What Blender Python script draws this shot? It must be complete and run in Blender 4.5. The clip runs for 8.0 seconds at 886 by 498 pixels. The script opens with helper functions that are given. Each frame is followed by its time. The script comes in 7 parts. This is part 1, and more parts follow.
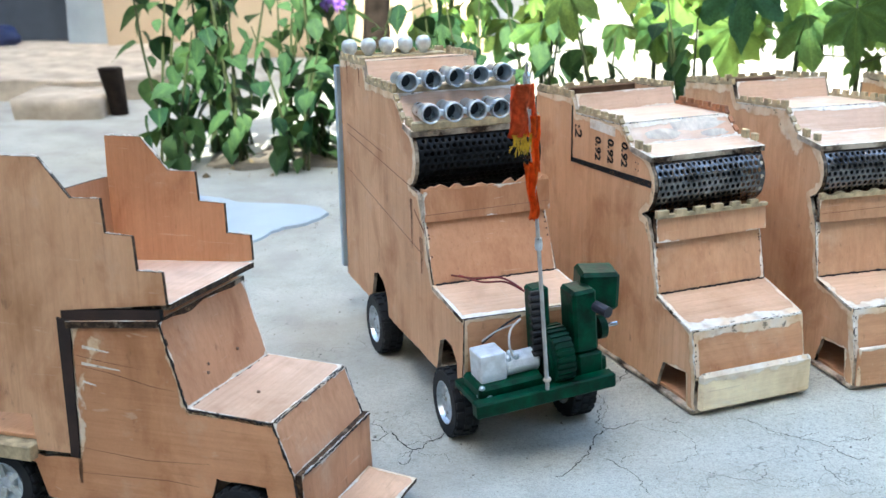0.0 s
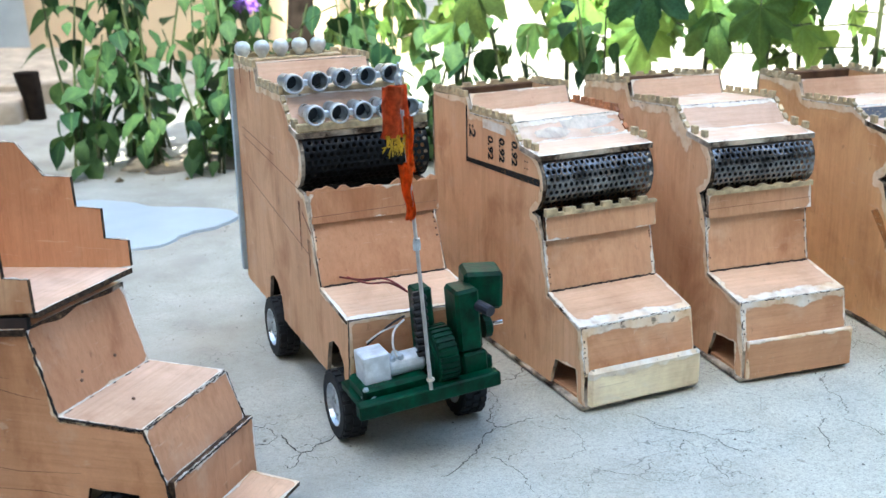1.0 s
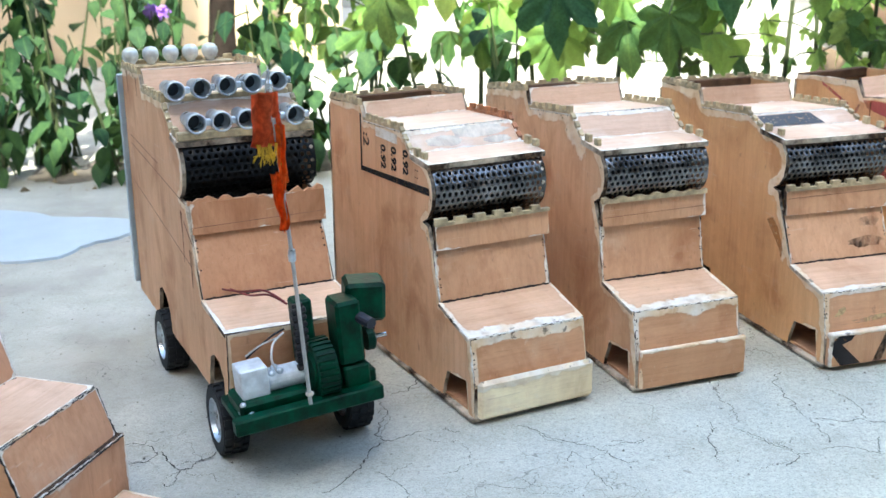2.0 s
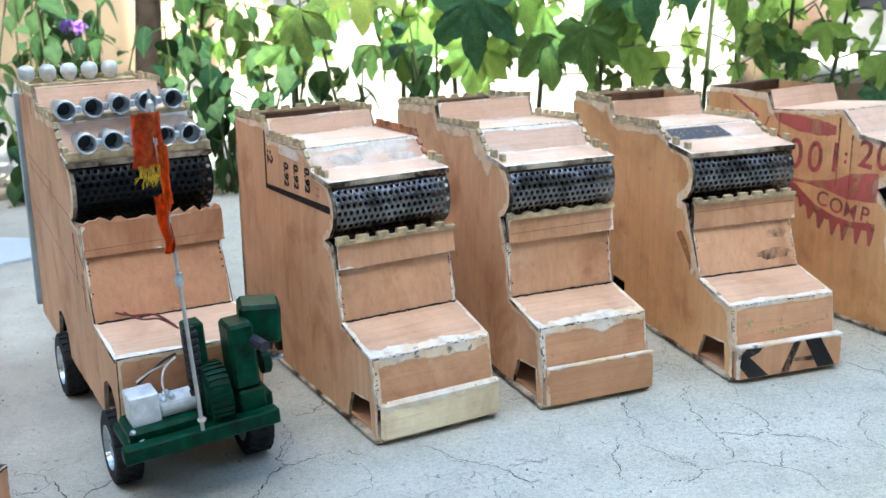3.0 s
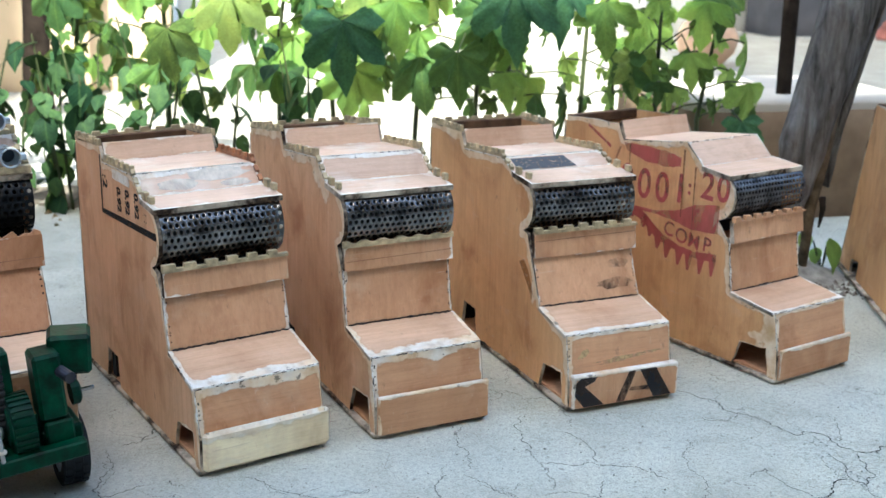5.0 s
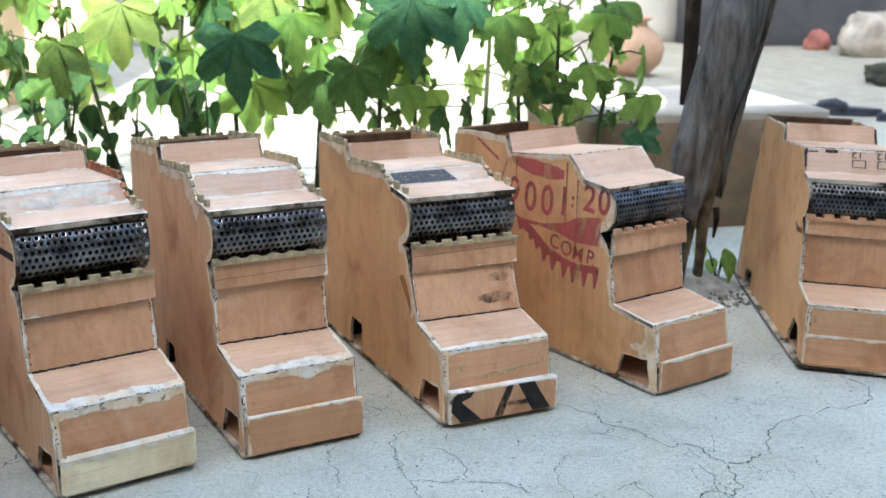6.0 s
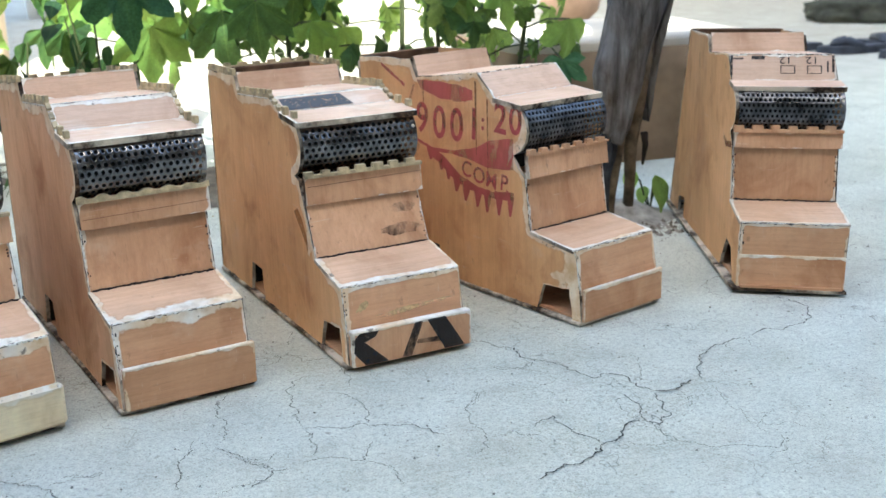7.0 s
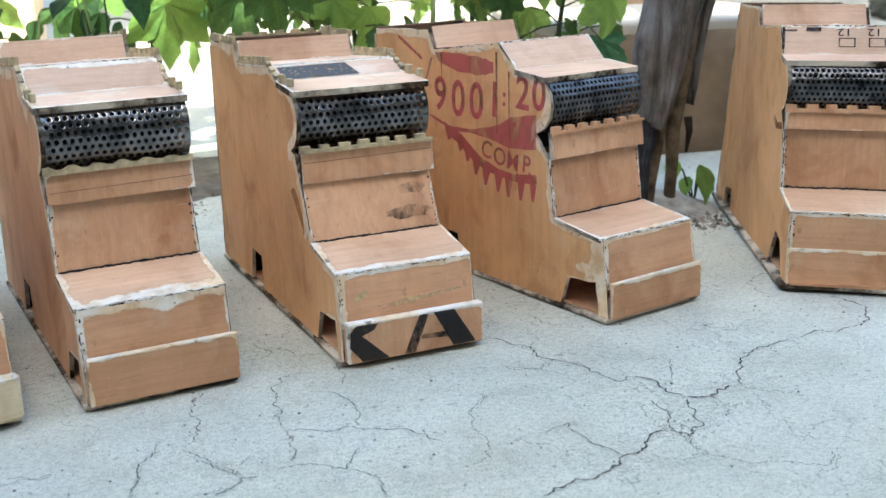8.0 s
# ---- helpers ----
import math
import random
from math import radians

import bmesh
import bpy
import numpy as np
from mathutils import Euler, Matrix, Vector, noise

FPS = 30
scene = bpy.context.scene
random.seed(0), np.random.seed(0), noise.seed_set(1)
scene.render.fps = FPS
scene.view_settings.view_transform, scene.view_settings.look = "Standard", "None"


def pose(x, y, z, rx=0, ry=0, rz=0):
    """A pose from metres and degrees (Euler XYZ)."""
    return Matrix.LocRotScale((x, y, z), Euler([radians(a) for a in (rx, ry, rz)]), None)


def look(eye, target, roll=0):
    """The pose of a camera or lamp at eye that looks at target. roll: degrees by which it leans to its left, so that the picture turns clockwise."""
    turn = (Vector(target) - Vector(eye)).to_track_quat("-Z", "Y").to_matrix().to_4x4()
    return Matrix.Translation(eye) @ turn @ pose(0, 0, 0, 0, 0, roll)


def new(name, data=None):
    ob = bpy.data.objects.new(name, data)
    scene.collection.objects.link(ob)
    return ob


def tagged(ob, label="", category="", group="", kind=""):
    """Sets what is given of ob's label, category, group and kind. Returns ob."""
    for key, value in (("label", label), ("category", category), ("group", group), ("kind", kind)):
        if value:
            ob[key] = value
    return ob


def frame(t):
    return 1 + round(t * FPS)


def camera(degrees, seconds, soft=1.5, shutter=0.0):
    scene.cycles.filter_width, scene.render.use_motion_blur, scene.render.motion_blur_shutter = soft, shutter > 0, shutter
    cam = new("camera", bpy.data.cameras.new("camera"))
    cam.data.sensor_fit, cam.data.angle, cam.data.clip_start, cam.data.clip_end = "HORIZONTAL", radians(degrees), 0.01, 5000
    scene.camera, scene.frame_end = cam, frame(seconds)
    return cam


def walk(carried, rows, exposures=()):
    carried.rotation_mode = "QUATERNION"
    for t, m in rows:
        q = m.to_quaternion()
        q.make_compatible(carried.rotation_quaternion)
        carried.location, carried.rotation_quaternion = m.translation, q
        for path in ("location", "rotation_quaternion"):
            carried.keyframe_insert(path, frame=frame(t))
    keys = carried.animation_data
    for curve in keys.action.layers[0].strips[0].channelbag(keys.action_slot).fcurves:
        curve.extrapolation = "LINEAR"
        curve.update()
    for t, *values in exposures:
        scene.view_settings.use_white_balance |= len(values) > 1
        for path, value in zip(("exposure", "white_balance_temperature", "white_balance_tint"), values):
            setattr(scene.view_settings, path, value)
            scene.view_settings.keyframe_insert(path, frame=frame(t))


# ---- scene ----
cam = camera(42.26, 8.0)
cam.data.dof.use_dof = True
cam.data.dof.focus_distance = 1.16
cam.data.dof.aperture_fstop = 10.5
PATH = [
    (0, (0.0561, 0.0008, 0.5366), (0.0772, 1.9103, -0.0576), -0.90),
    (0.5, (0.0910, -0.0023, 0.5366), (0.1627, 1.9069, -0.0548), -0.98),
    (1, (0.1216, -0.0013, 0.5363), (0.2289, 1.9049, -0.0594), -1.13),
    (1.5, (0.1514, 0.0065, 0.5310), (0.3044, 1.9114, -0.0590), -0.75),
    (3, (0.2379, 0.0254, 0.5343), (0.5257, 1.9216, -0.0327), -0.63),
    (3.5, (0.2528, 0.0283, 0.5374), (0.5692, 1.9244, -0.0145), -0.40),
    (4, (0.2809, 0.0229, 0.5451), (0.6171, 1.9171, -0.0019), -0.01),
    (4.5, (0.3112, 0.0188, 0.5470), (0.6810, 1.9055, -0.0040), 0.35),
    (6, (0.4329, 0.0037, 0.5540), (0.9270, 1.8695, 0.0300), 1.01),
    (6.5, (0.4914, 0.0257, 0.5329), (1.0287, 1.8743, -0.0093), -0.34),
    (7, (0.5242, 0.0815, 0.4725), (1.0819, 1.9160, -0.0964), -1.35),
    (7.5, (0.5542, 0.1346, 0.4433), (1.0379, 1.9927, -0.1167), -2.82),
    (8, (0.6021, 0.1832, 0.4141), (1.0676, 2.0471, -0.1418), -1.24),
]
walk(cam, [(t, look(eye, target, roll)) for t, eye, target, roll in PATH], [(0, 2.87, 5940, 0), (3, 2.80, 5930, 0), (4.5, 2.55, 5920, 0), (6, 2.51, 5930, 0), (6.5, 2.54, 5970, 0), (8, 2.61, 6080, 0)])

# ---- light: clear sky, sun behind the camera, added walls behind it shade the yard ----
SUN_EL, SUN_AZ = 46.0, 192.0   # degrees; azimuth clockwise from +y
world = bpy.data.worlds.new("sky")
scene.world = world
world.use_nodes = True
wn = world.node_tree.nodes
sky = wn.new("ShaderNodeTexSky")
sky.sky_type, sky.sun_disc = "NISHITA", False
sky.sun_elevation, sky.sun_rotation = radians(SUN_EL), radians(SUN_AZ)
sky.dust_density = 3.0
wn["Background"].inputs["Strength"].default_value = 0.15
world.node_tree.links.new(sky.outputs[0], wn["Background"].inputs["Color"])
sun = new("sun", bpy.data.lights.new("sun", "SUN"))
sun.data.energy, sun.data.angle, sun.data.color = 3.0, radians(0.6), (1.0, 0.93, 0.82)
e, a = radians(SUN_EL), radians(SUN_AZ)
sun_dir = Vector((math.sin(a) * math.cos(e), math.cos(a) * math.cos(e), math.sin(e)))
sun.matrix_world = look(sun_dir * 20, (0, 0, 0))


# ---- materials ----
class Mat:
    """A node material with a few shortcuts."""

    def __init__(self, name, rough=0.6, metal=0.0, spec=0.4):
        self.m = bpy.data.materials.new(name)
        self.m.use_nodes = True
        self.t = self.m.node_tree
        self.n = self.t.nodes
        self.b = self.n["Principled BSDF"]
        self.b.inputs["Roughness"].default_value = rough
        self.b.inputs["Metallic"].default_value = metal
        self.b.inputs["Specular IOR Level"].default_value = spec
        self.tc = self.n.new("ShaderNodeTexCoord")
        self.oi = self.n.new("ShaderNodeObjectInfo")

    def link(self, a, b):
        self.t.links.new(a, b)

    def coords(self, scale=(1, 1, 1), shift=True):
        mp = self.n.new("ShaderNodeMapping")
        mp.inputs["Scale"].default_value = scale
        self.link(self.tc.outputs["Object"], mp.inputs["Vector"])
        if shift:
            mul = self.n.new("ShaderNodeMath")
            mul.operation = "MULTIPLY"
            mul.inputs[1].default_value = 17.0
            self.link(self.oi.outputs["Random"], mul.inputs[0])
            self.link(mul.outputs[0], mp.inputs["Location"])
        return mp.outputs[0]

    def noise(self, scale, vec, detail=4, rough=0.6, distort=0.0):
        t = self.n.new("ShaderNodeTexNoise")
        t.inputs["Scale"].default_value = scale
        t.inputs["Detail"].default_value = detail
        t.inputs["Roughness"].default_value = rough
        t.inputs["Distortion"].default_value = distort
        self.link(vec, t.inputs["Vector"])
        return t.outputs["Fac"]

    def ramp(self, fac, stops):
        r = self.n.new("ShaderNodeValToRGB")
        el = r.color_ramp.elements
        while len(el) < len(stops):
            el.new(0.5)
        for s, (pos, col) in zip(el, stops):
            s.position = pos
            s.color = (*col, 1) if len(col) == 3 else col
        self.link(fac, r.inputs["Fac"])
        return r.outputs["Color"]

    def mix(self, fac, a, b, mode="MIX"):
        x = self.n.new("ShaderNodeMix")
        x.data_type, x.blend_type = "RGBA", mode
        for key, v in ((0, fac), (6, a), (7, b)):
            if isinstance(v, (int, float)):
                x.inputs[key].default_value = v
            elif isinstance(v, tuple):
                x.inputs[key].default_value = (*v, 1)
            else:
                self.link(v, x.inputs[key])
        return x.outputs[2]

    def color(self, out):
        if isinstance(out, tuple):
            self.b.inputs["Base Color"].default_value = (*out, 1)
        else:
            self.link(out, self.b.inputs["Base Color"])
        return self

    def bump(self, fac, strength=0.3, dist=0.001):
        bp = self.n.new("ShaderNodeBump")
        bp.inputs["Strength"].default_value = strength
        bp.inputs["Distance"].default_value = dist
        self.link(fac, bp.inputs["Height"])
        self.link(bp.outputs[0], self.b.inputs["Normal"])
        return self

    def rough(self, fac, lo, hi):
        mr = self.n.new("ShaderNodeMapRange")
        mr.inputs["To Min"].default_value, mr.inputs["To Max"].default_value = lo, hi
        self.link(fac, mr.inputs["Value"])
        self.link(mr.outputs[0], self.b.inputs["Roughness"])
        return self


def grey(v):
    return (v, v, v)


def plywood(name, tint=(1, 1, 1), along="z", rub=0.0, cream=0.3, clean=1.0):
    """Raw commercial ply: pinkish veneer, soft blotches and scuffs; dried filler where the mesh attribute "fill" asks for it."""
    m = Mat(name, 0.62, 0, 0.22)
    long = {"z": (60, 60, 2.5), "y": (60, 2.5, 60), "x": (2.5, 60, 60)}[along]
    fine = m.noise(3.0, m.coords(long), 5, 0.65, 0.3)
    big = m.noise(6.5, m.coords((1, 1, 0.8)), 5, 0.6, 0.5)
    blot = m.noise(15.0, m.coords((1, 1, 0.7)), 5, 0.6, 0.5)
    c = lambda r, g, b: (r * tint[0], g * tint[1], b * tint[2])
    base = m.ramp(fine, [(0.25, c(0.525, 0.290, 0.160)), (0.5, c(0.592, 0.342, 0.196)), (0.78, c(0.640, 0.380, 0.228))])
    tone = m.ramp(big, [(0.27, (0.62, 0.53, 0.44)), (0.42, (0.93, 0.90, 0.86)), (0.68, (1.18, 1.20, 1.20))])
    base = m.mix(1.0, base, tone, "MULTIPLY")
    stain = m.ramp(blot, [(0.52, grey(0)), (0.72, grey(0.70 * clean))])
    base = m.mix(stain, base, c(0.33, 0.130, 0.050))
    streak = m.ramp(m.noise(2.0, m.coords(tuple(v * 0.4 for v in long)), 3, 0.5), [(0.62, grey(0)), (0.78, grey(0.16))])
    base = m.mix(streak, base, c(0.30, 0.14, 0.07))
    pale = m.ramp(m.noise(24.0, m.coords((1, 1, 1)), 5, 0.6), [(0.58, grey(0)), (0.74, grey(0.40))])
    base = m.mix(pale, base, (0.64, 0.45, 0.31))
    grime = m.ramp(m.noise(75.0, m.coords((1, 1, 0.5)), 4, 0.6), [(0.66, grey(0)), (0.74, grey(0.45 * clean))])
    base = m.mix(grime, base, (0.17, 0.085, 0.045))
    pore = m.ramp(m.noise(9.0, m.coords(tuple(v * 0.9 for v in long)), 2, 0.5), [(0.64, grey(0)), (0.72, grey(0.22))])
    base = m.mix(pore, base, c(0.26, 0.12, 0.06))
    scuff = m.ramp(m.noise(1.0, m.coords((14, 14, 230) if along == "z" else (230, 14, 60)), 3, 0.6, 1.2), [(0.66, grey(0)), (0.71, grey(0.40))])
    base = m.mix(scuff, base, (0.68, 0.50, 0.36))
    grit = m.noise(420.0, m.coords((1, 1, 0.35) if along == "z" else (0.35, 1, 1)), 3, 0.7)
    base = m.mix(1.0, base, m.ramp(grit, [(0.28, grey(0.94)), (0.5, grey(1.0)), (0.72, grey(1.04))]), "MULTIPLY")
    white = m.ramp(m.noise(60.0, m.coords(), 4, 0.6), [(0.3, (0.52, 0.44, 0.34)), (0.46, (0.74, 0.69, 0.59)), (0.7, (0.90, 0.875, 0.81))])
    tan = m.ramp(m.noise(50.0, m.coords(), 4, 0.6), [(0.3, (0.58, 0.39, 0.21)), (0.5, (0.76, 0.60, 0.40)), (0.7, (0.87, 0.77, 0.60))])
    hue = m.ramp(m.noise(18.0, m.coords(), 3, 0.5), [(0.62 - cream * 0.45, grey(0)), (0.72 - cream * 0.3, grey(1))])
    white = m.mix(hue, white, tan)
    if rub:  # rubbed over with thin white filler, in streaky patches
        f = m.noise(1.0, m.coords((15, 20, 20)), 4, 0.55, 0.8)
        base = m.mix(m.ramp(f, [(0.62 - rub, grey(0)), (0.80 - rub * 0.6, grey(0.60))]), base, white)
    at = m.n.new("ShaderNodeAttribute")
    at.attribute_name = "fill"
    n1, n2 = m.noise(120.0, m.coords(), 4, 0.65), m.noise(24.0, m.coords(), 4, 0.55, 0.6)

    def math_node(op, a, b, clamp=False):
        q = m.n.new("ShaderNodeMath")
        q.operation = op
        for k, v in ((0, a), (1, b)):
            if isinstance(v, float):
                q.inputs[k].default_value = v
            else:
                m.link(v, q.inputs[k])
        return q.outputs[0]

    ragged = math_node("ADD", math_node("MULTIPLY", math_node("SUBTRACT", n2, 0.5), 1.5), math_node("MULTIPLY", math_node("SUBTRACT", n1, 0.5), 0.32))
    val = math_node("ADD", at.outputs["Fac"], ragged)
    base = m.mix(m.ramp(val, [(0.32, grey(0)), (0.46, grey(0.32))]), base, c(0.42, 0.21, 0.095))
    mask = m.ramp(val, [(0.43, grey(0)), (0.56, grey(0.92))])
    base = m.mix(mask, base, white)
    dark = m.mix(1.0, mask, m.ramp(m.noise(95.0, m.coords((1, 1, 1)), 4, 0.65), [(0.31, grey(0.8)), (0.37, grey(0))]), "MULTIPLY")
    base = m.mix(dark, base, (0.07, 0.05, 0.035))
    relief = math_node("ADD", math_node("MULTIPLY", fine, 0.25), mask)
    return m.color(base).bump(relief, 0.35, 0.0009).rough(big, 0.5, 0.72).m


def edge_ply(name="ply_edge", more=-0.09):
    """Cut ply edge: dark glue lines, grime and dried filler."""
    m = Mat(name, 0.8, 0, 0.2)
    f = m.noise(160.0, m.coords(), 4, 0.7)
    p = m.noise(20.0, m.coords(), 5, 0.6)
    base = m.ramp(f, [(0.35, (0.014, 0.009, 0.006)), (0.52, (0.050, 0.030, 0.018)), (0.75, (0.24, 0.15, 0.085))])
    fill = m.ramp(p, [(0.52 + more, grey(0)), (0.70 + more, grey(0.9))])
    return m.color(m.mix(fill, base, (0.66, 0.57, 0.45))).bump(f, 0.6, 0.001).m


def filler():
    """Dried white wood filler, smeared by finger."""
    m = Mat("filler", 0.7, 0, 0.3)
    f = m.noise(70.0, m.coords((1, 1, 1)), 5, 0.65)
    g = m.noise(300.0, m.coords(), 3, 0.6)
    base = m.ramp(f, [(0.3, (0.50, 0.40, 0.29)), (0.45, (0.70, 0.65, 0.56)), (0.65, (0.82, 0.80, 0.75))])
    crack = m.ramp(g, [(0.30, grey(0.8)), (0.36, grey(0))])
    return m.color(m.mix(crack, base, (0.16, 0.12, 0.09))).bump(f, 0.6, 0.0012).m


def plain(name, col, rough=0.6, metal=0.0, var=0.25, scale=60.0, spec=0.4, bump=0.2):
    m = Mat(name, rough, metal, spec)
    f = m.noise(scale, m.coords(), 4, 0.6)
    lo, hi = tuple(c * (1 - var) for c in col), tuple(min(1, c * (1 + var)) for c in col)
    return m.color(m.ramp(f, [(0.3, lo), (0.7, hi)])).bump(f, bump, 0.0008).rough(f, max(0.05, rough - 0.12), min(1, rough + 0.12)).m


PLY = plywood("plywood")
# these paler tints put some sky brightness on top boards into the colour
PLY_SKYLIT = plywood("plywood_skylit", (1.05, 1.16, 1.30), "x", 0, 0.35, 0.45)
PLY_PINK = plywood("plywood_pink", (1.06, 1.28, 1.62), "x", 0, 0.1, 0.45)
PLY_RUBBED = plywood("plywood_rubbed", (1.06, 1.30, 1.68), "x", 0.12, 0.1, 0.45)
PLY_WHITE = plywood("plywood_filled", (1.08, 1.28, 1.60), "x", 0.20, 0.1, 0.45)
PLY_SIDE = plywood("plywood_side", (1.05, 1.09, 1.09), cream=0.9)
PLY_BROWN = plywood("plywood_brown", (0.86, 0.77, 0.73), "z")
PLY_TAN = plywood("plywood_tan", (1.13, 1.13, 0.95), cream=0.9)
EDGE = edge_ply()
EDGE_DARK = edge_ply("dark_ply_edge", 0.08)
EDGE_FILLED = edge_ply("filled_ply_edge", -0.14)
FILL = filler()
PLY_X = plywood("plywood_cross", (1, 0.98, 0.96), "x", 0, 0.6)
CREAM = plywood("cream_board", (1.42, 2.12, 2.55), "x", 0.05, 0.3, 0.35)
TRIM = plain("cream_trim", (0.43, 0.345, 0.205), 0.7, 0, 0.5, 70)
RUST_TRIM = plain("stained_trim", (0.30, 0.125, 0.055), 0.7, 0, 0.6, 60)
GRILLE = plain("worn_steel_mesh", (0.165, 0.156, 0.153), 0.24, 1.0, 0.75, 45, 0.5, 0.9)
GRILLE_DIM = plain("dull_steel_mesh", (0.110, 0.108, 0.112), 0.30, 1.0, 0.75, 45, 0.5, 0.9)
GRILLE_BLACK = plain("black_mesh", (0.005, 0.005, 0.006), 0.32, 0.0, 0.4, 60, 0.2)
# dark copy of the ply: shade inside the open boxes put into its colour
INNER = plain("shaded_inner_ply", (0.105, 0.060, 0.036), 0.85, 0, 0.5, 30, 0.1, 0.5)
# near-black puts the shade of interiors and gaps into colour; tacks share it
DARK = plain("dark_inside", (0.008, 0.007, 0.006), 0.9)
GREEN = plain("green_paint", (0.0006, 0.032, 0.0150), 0.46, 0, 0.8, 60, 0.13, 1.0)
GREEN_DARK = plain("dark_green_paint", (0.0008, 0.024, 0.0115), 0.48, 0, 0.5, 80, 0.15, 0.6)
SILVER = plain("silver_paint", (0.50, 0.55, 0.59), 0.30, 0.75, 0.45, 70, 0.5, 0.9)
SILVER_BRIGHT = plain("bright_silver_paint", (0.66, 0.70, 0.74), 0.40, 0.35, 0.25, 70, 0.5, 0.8)
BULB = plain("pale_bulb_paint", (0.50, 0.54, 0.53), 0.35, 0.3, 0.3, 110, 0.5, 0.7)
STEEL = plain("bright_steel", (0.62, 0.62, 0.62), 0.25, 1.0, 0.12, 120)
RUBBER = plain("tyre_rubber", (0.014, 0.015, 0.017), 0.75, 0, 0.3, 120, 0.3)
ORANGE = plain("orange_cloth", (0.80, 0.125, 0.018), 0.85, 0, 0.35, 160, 0.1, 0.5)
RUST_CLOTH = plain("faded_red_cloth", (0.50, 0.10, 0.035), 0.85, 0, 0.5, 120, 0.1, 0.6)
TASSEL = plain("yellow_fringe", (0.50, 0.33, 0.03), 0.8, 0, 0.4, 150, 0.1)
BLACK_WIRE = plain("black_wire", (0.015, 0.014, 0.016), 0.5)
RED_WIRE = plain("maroon_wire", (0.16, 0.012, 0.016), 0.45)
WHITE_WIRE = plain("white_wire", (0.62, 0.60, 0.58), 0.4)


def worn_ink(name, col, lo=0.34, hi=0.50, scale=48.0, most=0.92, chip=0.32):
    """Printing ink rubbed thin in patches, so that the veneer shows through."""
    m = Mat(name, 0.7, 0, 0.2)
    f = m.noise(scale, m.coords((1, 1, 0.6), False), 5, 0.65, 0.5)
    g = m.noise(190.0, m.coords((1, 1, 1), False), 3, 0.6)
    keep = m.mix(1.0, m.ramp(f, [(lo, grey(0.08)), (hi, grey(most))]), m.ramp(g, [(chip, grey(0.35)), (chip + 0.14, grey(1))]), "MULTIPLY")
    m.color(m.mix(m.noise(30.0, m.coords((1, 1, 1), False)), tuple(c * 0.8 for c in col), tuple(c * 1.2 for c in col)))
    tr, ms = m.n.new("ShaderNodeBsdfTransparent"), m.n.new("ShaderNodeMixShader")
    m.link(keep, ms.inputs[0])
    m.link(tr.outputs[0], ms.inputs[1])
    m.link(m.b.outputs[0], ms.inputs[2])
    m.link(ms.outputs[0], m.n["Material Output"].inputs["Surface"])
    return m.m


INK = worn_ink("black_ink", (0.022, 0.021, 0.022), 0.22, 0.32, 70.0)
BLACK_PAINT = worn_ink("black_paint", (0.022, 0.022, 0.024), 0.16, 0.42, 38.0, 0.90, 0.20)
THIN_PAINT = worn_ink("thin_black_paint", (0.030, 0.028, 0.028), 0.26, 0.56, 60.0, 0.88, 0.26)
RED_INK = worn_ink("red_ink", (0.52, 0.115, 0.105), 0.10, 0.60, 26.0, 0.76, 0.14)
SCRAPE = worn_ink("scraped_veneer", (0.66, 0.48, 0.24), 0.36, 0.56, 60.0, 0.85)
TORN = worn_ink("torn_veneer", (0.42, 0.19, 0.065), 0.30, 0.50, 60.0, 0.85)
SMEAR = worn_ink("wiped_filler", (0.84, 0.79, 0.68), 0.34, 0.64, 26.0, 0.80, 0.14)
SMUDGE = worn_ink("smudged_ink", (0.05, 0.038, 0.030), 0.38, 0.62, 42.0)
PENCIL = plain("pencil", (0.26, 0.13, 0.075), 0.8)
BLUE_STRIP = plain("blue_grey_strip", (0.30, 0.37, 0.43), 0.6, 0, 0.2, 30)


